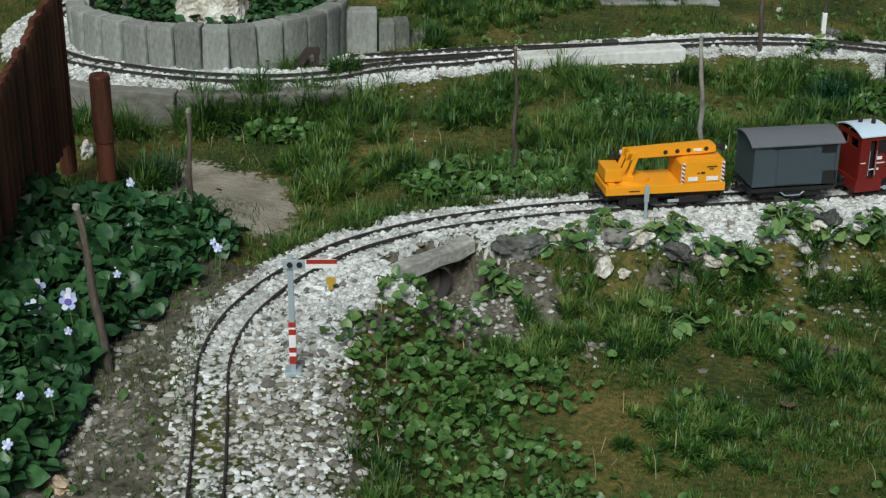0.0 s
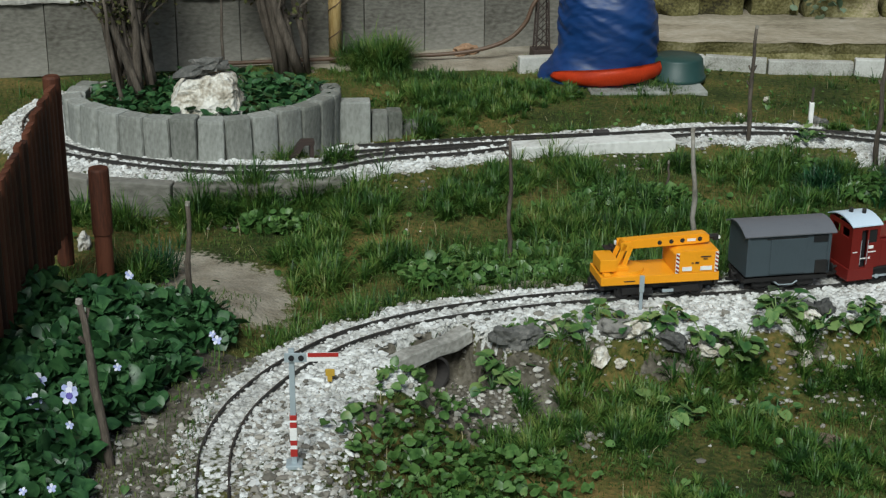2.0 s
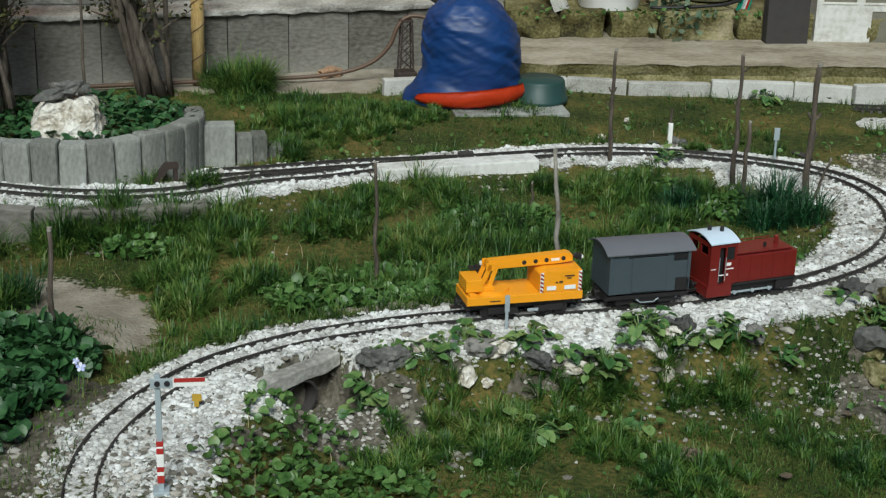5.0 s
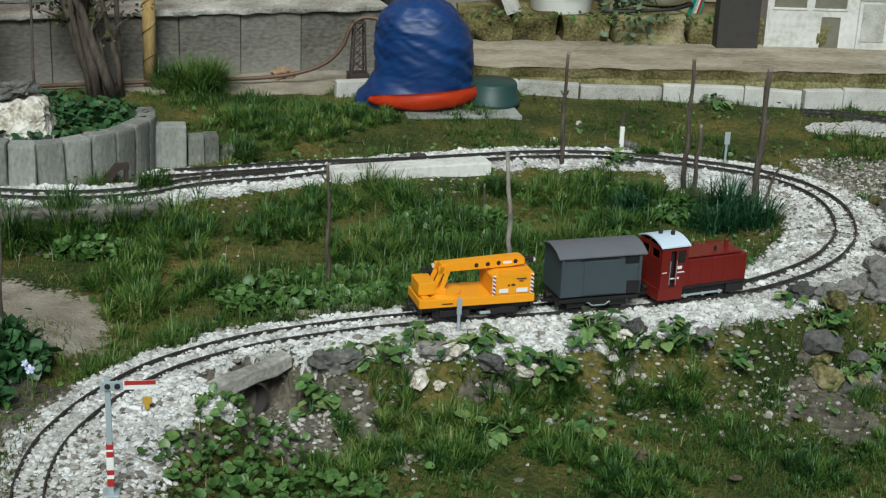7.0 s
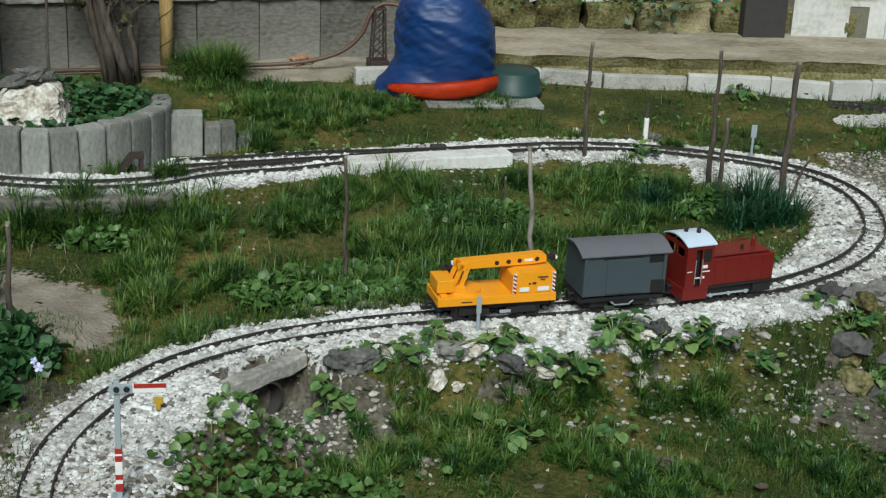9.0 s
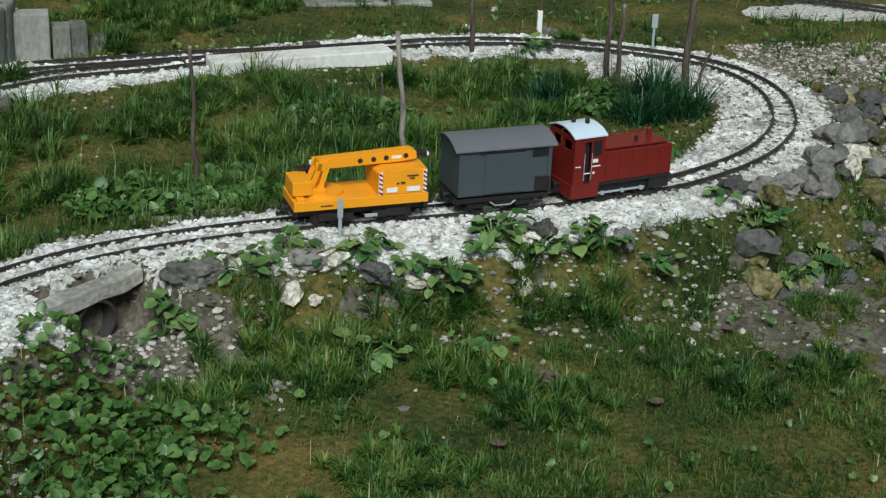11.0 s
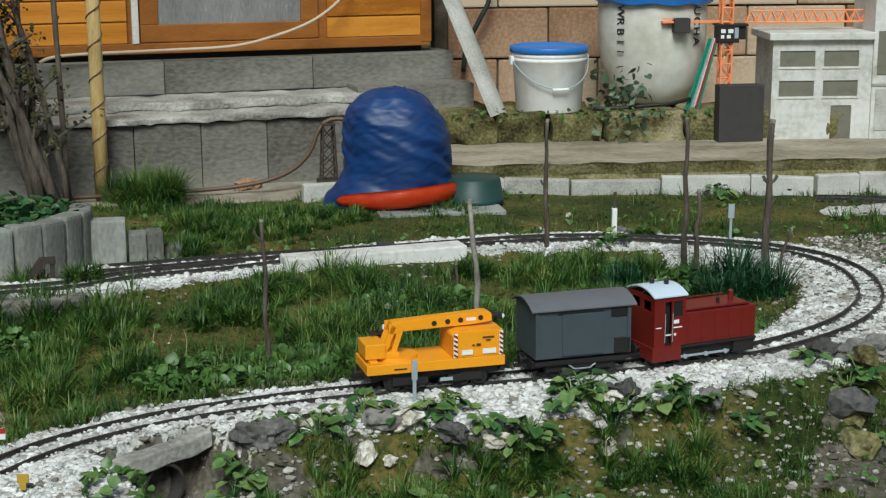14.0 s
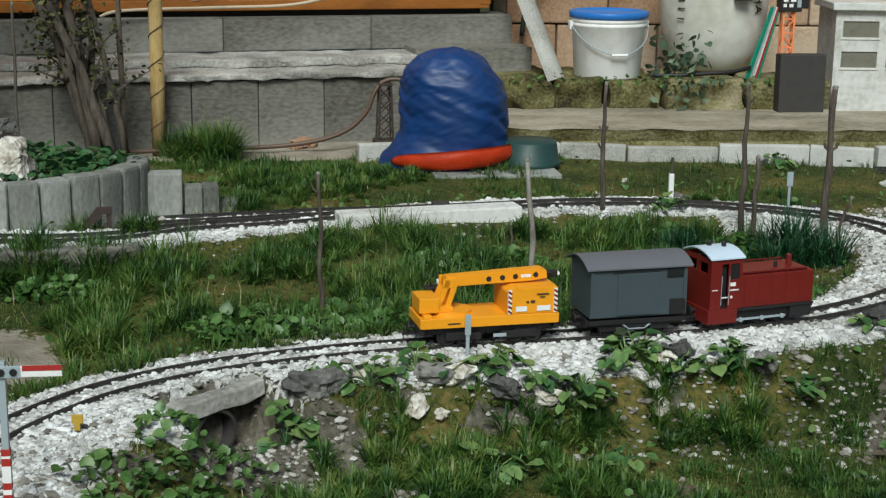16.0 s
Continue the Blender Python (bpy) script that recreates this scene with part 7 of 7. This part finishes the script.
def weed(x, y, n, size, seed, label):
    rnd = random.Random(seed)
    t = thing("weed_plant", label, "weed", pose(x, y, gz(x, y)), "weeds on the stony bank")
    bm = bmesh.new()
    for k in range(n):
        a, out, up = rnd.uniform(0, 360), size * rnd.uniform(0.3, 1.5), size * rnd.uniform(0.3, 1.4)
        p = Vector((math.cos(radians(a)) * out, math.sin(radians(a)) * out, up))
        tube(bm, [(0, 0, 0), p * 0.55 + Vector((0, 0, 0.003)), p], 0.0011, 5)
        s = size * rnd.uniform(0.6, 1.15)
        share("leaf", LEAF, t, Matrix.Translation(p) @ pose(0, 0, 0, rnd.uniform(-25, 25), rnd.uniform(-25, 35), a) @ Matrix.Diagonal((s, s * rnd.uniform(0.8, 1.1), s, 1)))
    part("stem", bm, "leaf_piece", t)


WEEDS = [(0.165, 2.475), (0.20, 2.505), (0.29, 2.475), (0.52, 2.535), (0.545, 2.57), (0.50, 2.505), (0.68, 2.555), (0.705, 2.535), (0.012, 2.36), (0.03, 2.385), (0.075, 2.43), (0.32, 2.50), (0.425, 2.455), (0.49, 2.335), (0.30, 2.325), (0.335, 2.33),
         (0.95, 2.665), (1.02, 2.63), (1.02, 2.545), (0.99, 2.60), (1.07, 2.575), (1.09, 2.60), (1.12, 2.62), (0.79, 2.535), (0.45, 2.47), (0.545, 2.53), (0.25, 2.465), (0.792, 3.601), (1.251, 4.349), (0.13, 2.43), (0.60, 2.52), (0.38, 2.47), (0.655, 2.52)]
for k, (wx, wy) in enumerate(WEEDS):
    weed(wx, wy - 0.034 * (wx < 0.8 and wy < 2.7), 12 + (k * 5) % 8, 0.0175 + 0.0022 * (k % 5), 100 + k, "broad-leaved green weed growing between bank stones")


# stones on the bank and in the far corner
def stone(x, y, size, seed, mat, label, sink=0.3):
    t = thing("stone", label, "stone", pose(x, y, gz(x, y) - sink * size[2], 0, 0, seed * 47 % 360), "stones on the bank")
    part("stone_body", rough_stone(tuple(0.86 * v for v in size), seed, 3, 0.6), mat, t)


BANK = [((0.258, 2.440), (0.055, 0.04, 0.04), "rock"), ((0.199, 2.399), (0.05, 0.035, 0.032), "rock"), ((0.235, 2.399), (0.03, 0.025, 0.02), "rock"), ((0.389, 2.437), (0.05, 0.03, 0.028), "rock"), ((0.566, 2.452), (0.028, 0.022, 0.022), "rock"),
        ((0.609, 2.540), (0.06, 0.04, 0.04), "darkrock"), ((0.587, 2.532), (0.05, 0.03, 0.03), "darkrock"), ((0.042, 2.389), (0.08, 0.05, 0.05), "darkrock"), ((0.082, 2.399), (0.06, 0.04, 0.04), "darkrock"), ((0.236, 2.480), (0.06, 0.04, 0.03), "darkrock"), ((0.324, 2.437), (0.08, 0.045, 0.035), "darkrock"), ((0.223, 2.437), (0.07, 0.04, 0.04), "darkrock"), ((0.124, 2.453), (0.06, 0.045, 0.03), "rock"),
        ((0.738, 2.533), (0.07, 0.04, 0.04), "darkrock"), ((0.580, 2.514), (0.04, 0.03, 0.03), "rock"), ((1.068, 2.709), (0.09, 0.07, 0.05), "darkrock"), ((1.130, 2.761), (0.08, 0.06, 0.05), "darkrock"), ((1.193, 2.851), (0.09, 0.06, 0.05), "darkrock"), ((1.024, 2.695), (0.06, 0.05, 0.04), "darkrock"), ((1.274, 2.977), (0.10, 0.07, 0.05), "darkrock"), ((1.364, 3.150), (0.10, 0.07, 0.05), "darkrock"), ((1.443, 3.225), (0.08, 0.06, 0.05), "darkrock"), ((0.987, 2.712), (0.06, 0.05, 0.04), "darkrock"), ((1.142, 2.729), (0.07, 0.05, 0.05), "darkrock"), ((1.248, 2.840), (0.07, 0.05, 0.05), "rock"), ((1.283, 2.907), (0.06, 0.05, 0.04), "rock"),
        ((0.886, 3.893), (0.06, 0.04, 0.04), "darkrock"), ((0.815, 3.875), (0.04, 0.03, 0.03), "darkrock"), ((0.793, 4.121), (0.025, 0.02, 0.02), "rock"), ((0.694, 3.954), (0.028, 0.02, 0.018), "rock"), ((0.073, 4.196), (0.02, 0.016, 0.016), "rock"), ((0.565, 2.460), (0.03, 0.025, 0.02), "rock"), ((0.816, 2.356), (0.02, 0.016, 0.012), "rock"), ((1.194, 3.778), (0.07, 0.02, 0.018), "slate"), ((1.344, 3.743), (0.025, 0.02, 0.02), "rock"),
        ((-0.045, 4.632), (0.10, 0.06, 0.05), "plaster"), ((-0.841, 2.993), (0.04, 0.03, 0.05), "rock"), ((-0.538, 1.617), (0.04, 0.03, 0.025), "plaster"), ((0.853, 3.513), (0.12, 0.07, 0.045), "mossrock")]
for k, (p, s, c) in enumerate(BANK):
    stone(p[0], p[1] - 0.015 * (0 < p[0] < 0.8 and p[1] < 2.6), s, 31 + k, c, {"rock": "rough white limestone lump on the bank", "darkrock": "dark grey broken stone set in the bank", "plaster": "rounded ochre field stone in the grass", "slate": "thin dark slate piece on the gravel", "mossrock": "flat mossy brown stone in the grass"}[c])


def rubble():
    """Broken grey stones heaped outside the curve of the line."""
    meshes = []
    for k in range(6):
        bm = rough_stone((0.062, 0.046, 0.04), 90 + k, 2, 0.6)
        me = bpy.data.meshes.new("rubble_stone")
        bm.to_mesh(me)
        bm.free()
        me.materials.append(M["darkrock" if k % 3 else "mossrock"])
        meshes.append(me)
    rnd = random.Random(77)
    count = 0
    while count < 60:
        x, y = rnd.uniform(0.98, 1.62), rnd.uniform(2.5, 3.35)
        d, inside, sd = line_distance(np.array([x]), np.array([y]))
        if inside[0] or not 0.12 < d[0] < 0.30:
            continue
        t = thing("grey_stone", "broken grey stone heaped outside the curve", "stone", pose(x, y, gz(x, y) - 0.008), "rubble outside the curve")
        s = rnd.uniform(0.5, 1.25)
        share("stone_body", meshes[count % 6], t, pose(0, 0, 0, rnd.uniform(-15, 15), rnd.uniform(-15, 15), rnd.uniform(0, 360)) @ Matrix.Scale(s, 4))
        count += 1


rubble()


def flat_stones():
    for k, (p, s) in enumerate((((0.081, 2.656), (0.13, 0.045, 0.016)), ((0.169, 2.694), (0.14, 0.05, 0.016)), ((-0.015, 2.648), (0.07, 0.03, 0.014)))):
        t = thing("flat_stone", "flat pale weathered stone bordering the gravel", "stone", pose(p[0], p[1], gz(*p) - 0.002, 0, 0, 12))
        part("stone_body", rough_stone(s, 71 + k, 3, 0.3), "sand", t)


flat_stones()


# pansies: blue-white flowers with dark eyes
def pansy_mesh():
    bm = bmesh.new()
    for k in range(5):
        a = 2 * math.pi * k / 5 + 0.3
        c = bm.verts.new((0, 0, 0))
        r = [bm.verts.new((math.cos(a + d) * q, math.sin(a + d) * q, 0.12 * q + 0.05)) for d, q in ((-0.62, 0.62), (-0.35, 1.0), (0.0, 1.08), (0.35, 1.0), (0.62, 0.62))]
        for i in range(4):
            bm.faces.new((c, r[i], r[i + 1]))
    me = bpy.data.meshes.new("petals")
    bm.to_mesh(me)
    bm.free()
    me.materials.append(M["petal"])
    bm = bmesh.new()
    lathe(bm, [(0.42, 0.16), (0.3, 0.2), (0, 0.18)], 9)
    me2 = bpy.data.meshes.new("eye")
    bm.to_mesh(me2)
    bm.free()
    me2.materials.append(M["petal_dark"])
    return me, me2


PETALS, EYE = pansy_mesh()
PANSY = [(-0.656, 1.952), (-0.611, 1.973), (-0.669, 2.023), (-0.706, 2.047), (-0.576, 1.731), (-0.570, 2.105), (-0.629, 2.483), (-0.443, 2.268), (-0.596, 1.911), (-0.611, 1.721), (-0.593, 1.600), (-0.615, 1.993), (-0.633, 2.490), (-0.577, 2.142), (-0.454, 2.292)]
for k, (px, py) in enumerate(PANSY):
    rnd = random.Random(300 + k)
    big = k in (0, 1, 2, 11)
    s = 0.0125 if big else rnd.uniform(0.0055, 0.009)
    zz = 0.035 if k in (7, 14) else 0.075 if k in (0, 1, 2, 3, 11) else 0.06
    t = thing("pansy", "pale blue-white pansy flower with violet eye", "flower", pose(px, py, gz(px, py)), "pansies in the bed")
    h = zz - gz(px, py)
    m = pose(0, 0, h, 62 + rnd.uniform(-18, 18), 0, rnd.uniform(-30, 30)) @ Matrix.Diagonal((s, s, s, 1))
    bm = bmesh.new()
    tube(bm, [(0, 0.004, 0), (0.003, 0.003, h * 0.6), (0, 0.001, h)], 0.0012, 5)
    part("flower_stalk", bm, "leaf_piece", t)
    share("petals", PETALS, t, m)
    if big:
        share("eye", EYE, t, m)

# dead leaf and bits on the lawn
for k, (p, s) in enumerate((((0.541, 2.207), 0.05), ((0.878, 2.380), 0.02), ((0.454, 2.020), 0.022), ((0.706, 2.140), 0.022))):
    t = thing("dead_leaf", "curled grey-brown dead leaf on the lawn", "leaf", pose(p[0], p[1], gz(*p) + 0.012, 0, 0, 40 * k - 10))
    bm = bmesh.new()
    v, f = leaf_shape()
    vs = [bm.verts.new(Vector(q) * s) for q in v]
    for tri in f:
        bm.faces.new([vs[i] for i in tri])
    bmesh.ops.solidify(bm, geom=bm.faces[:], thickness=0.0012)
    part("blade", bm, "brown_leaf", t)
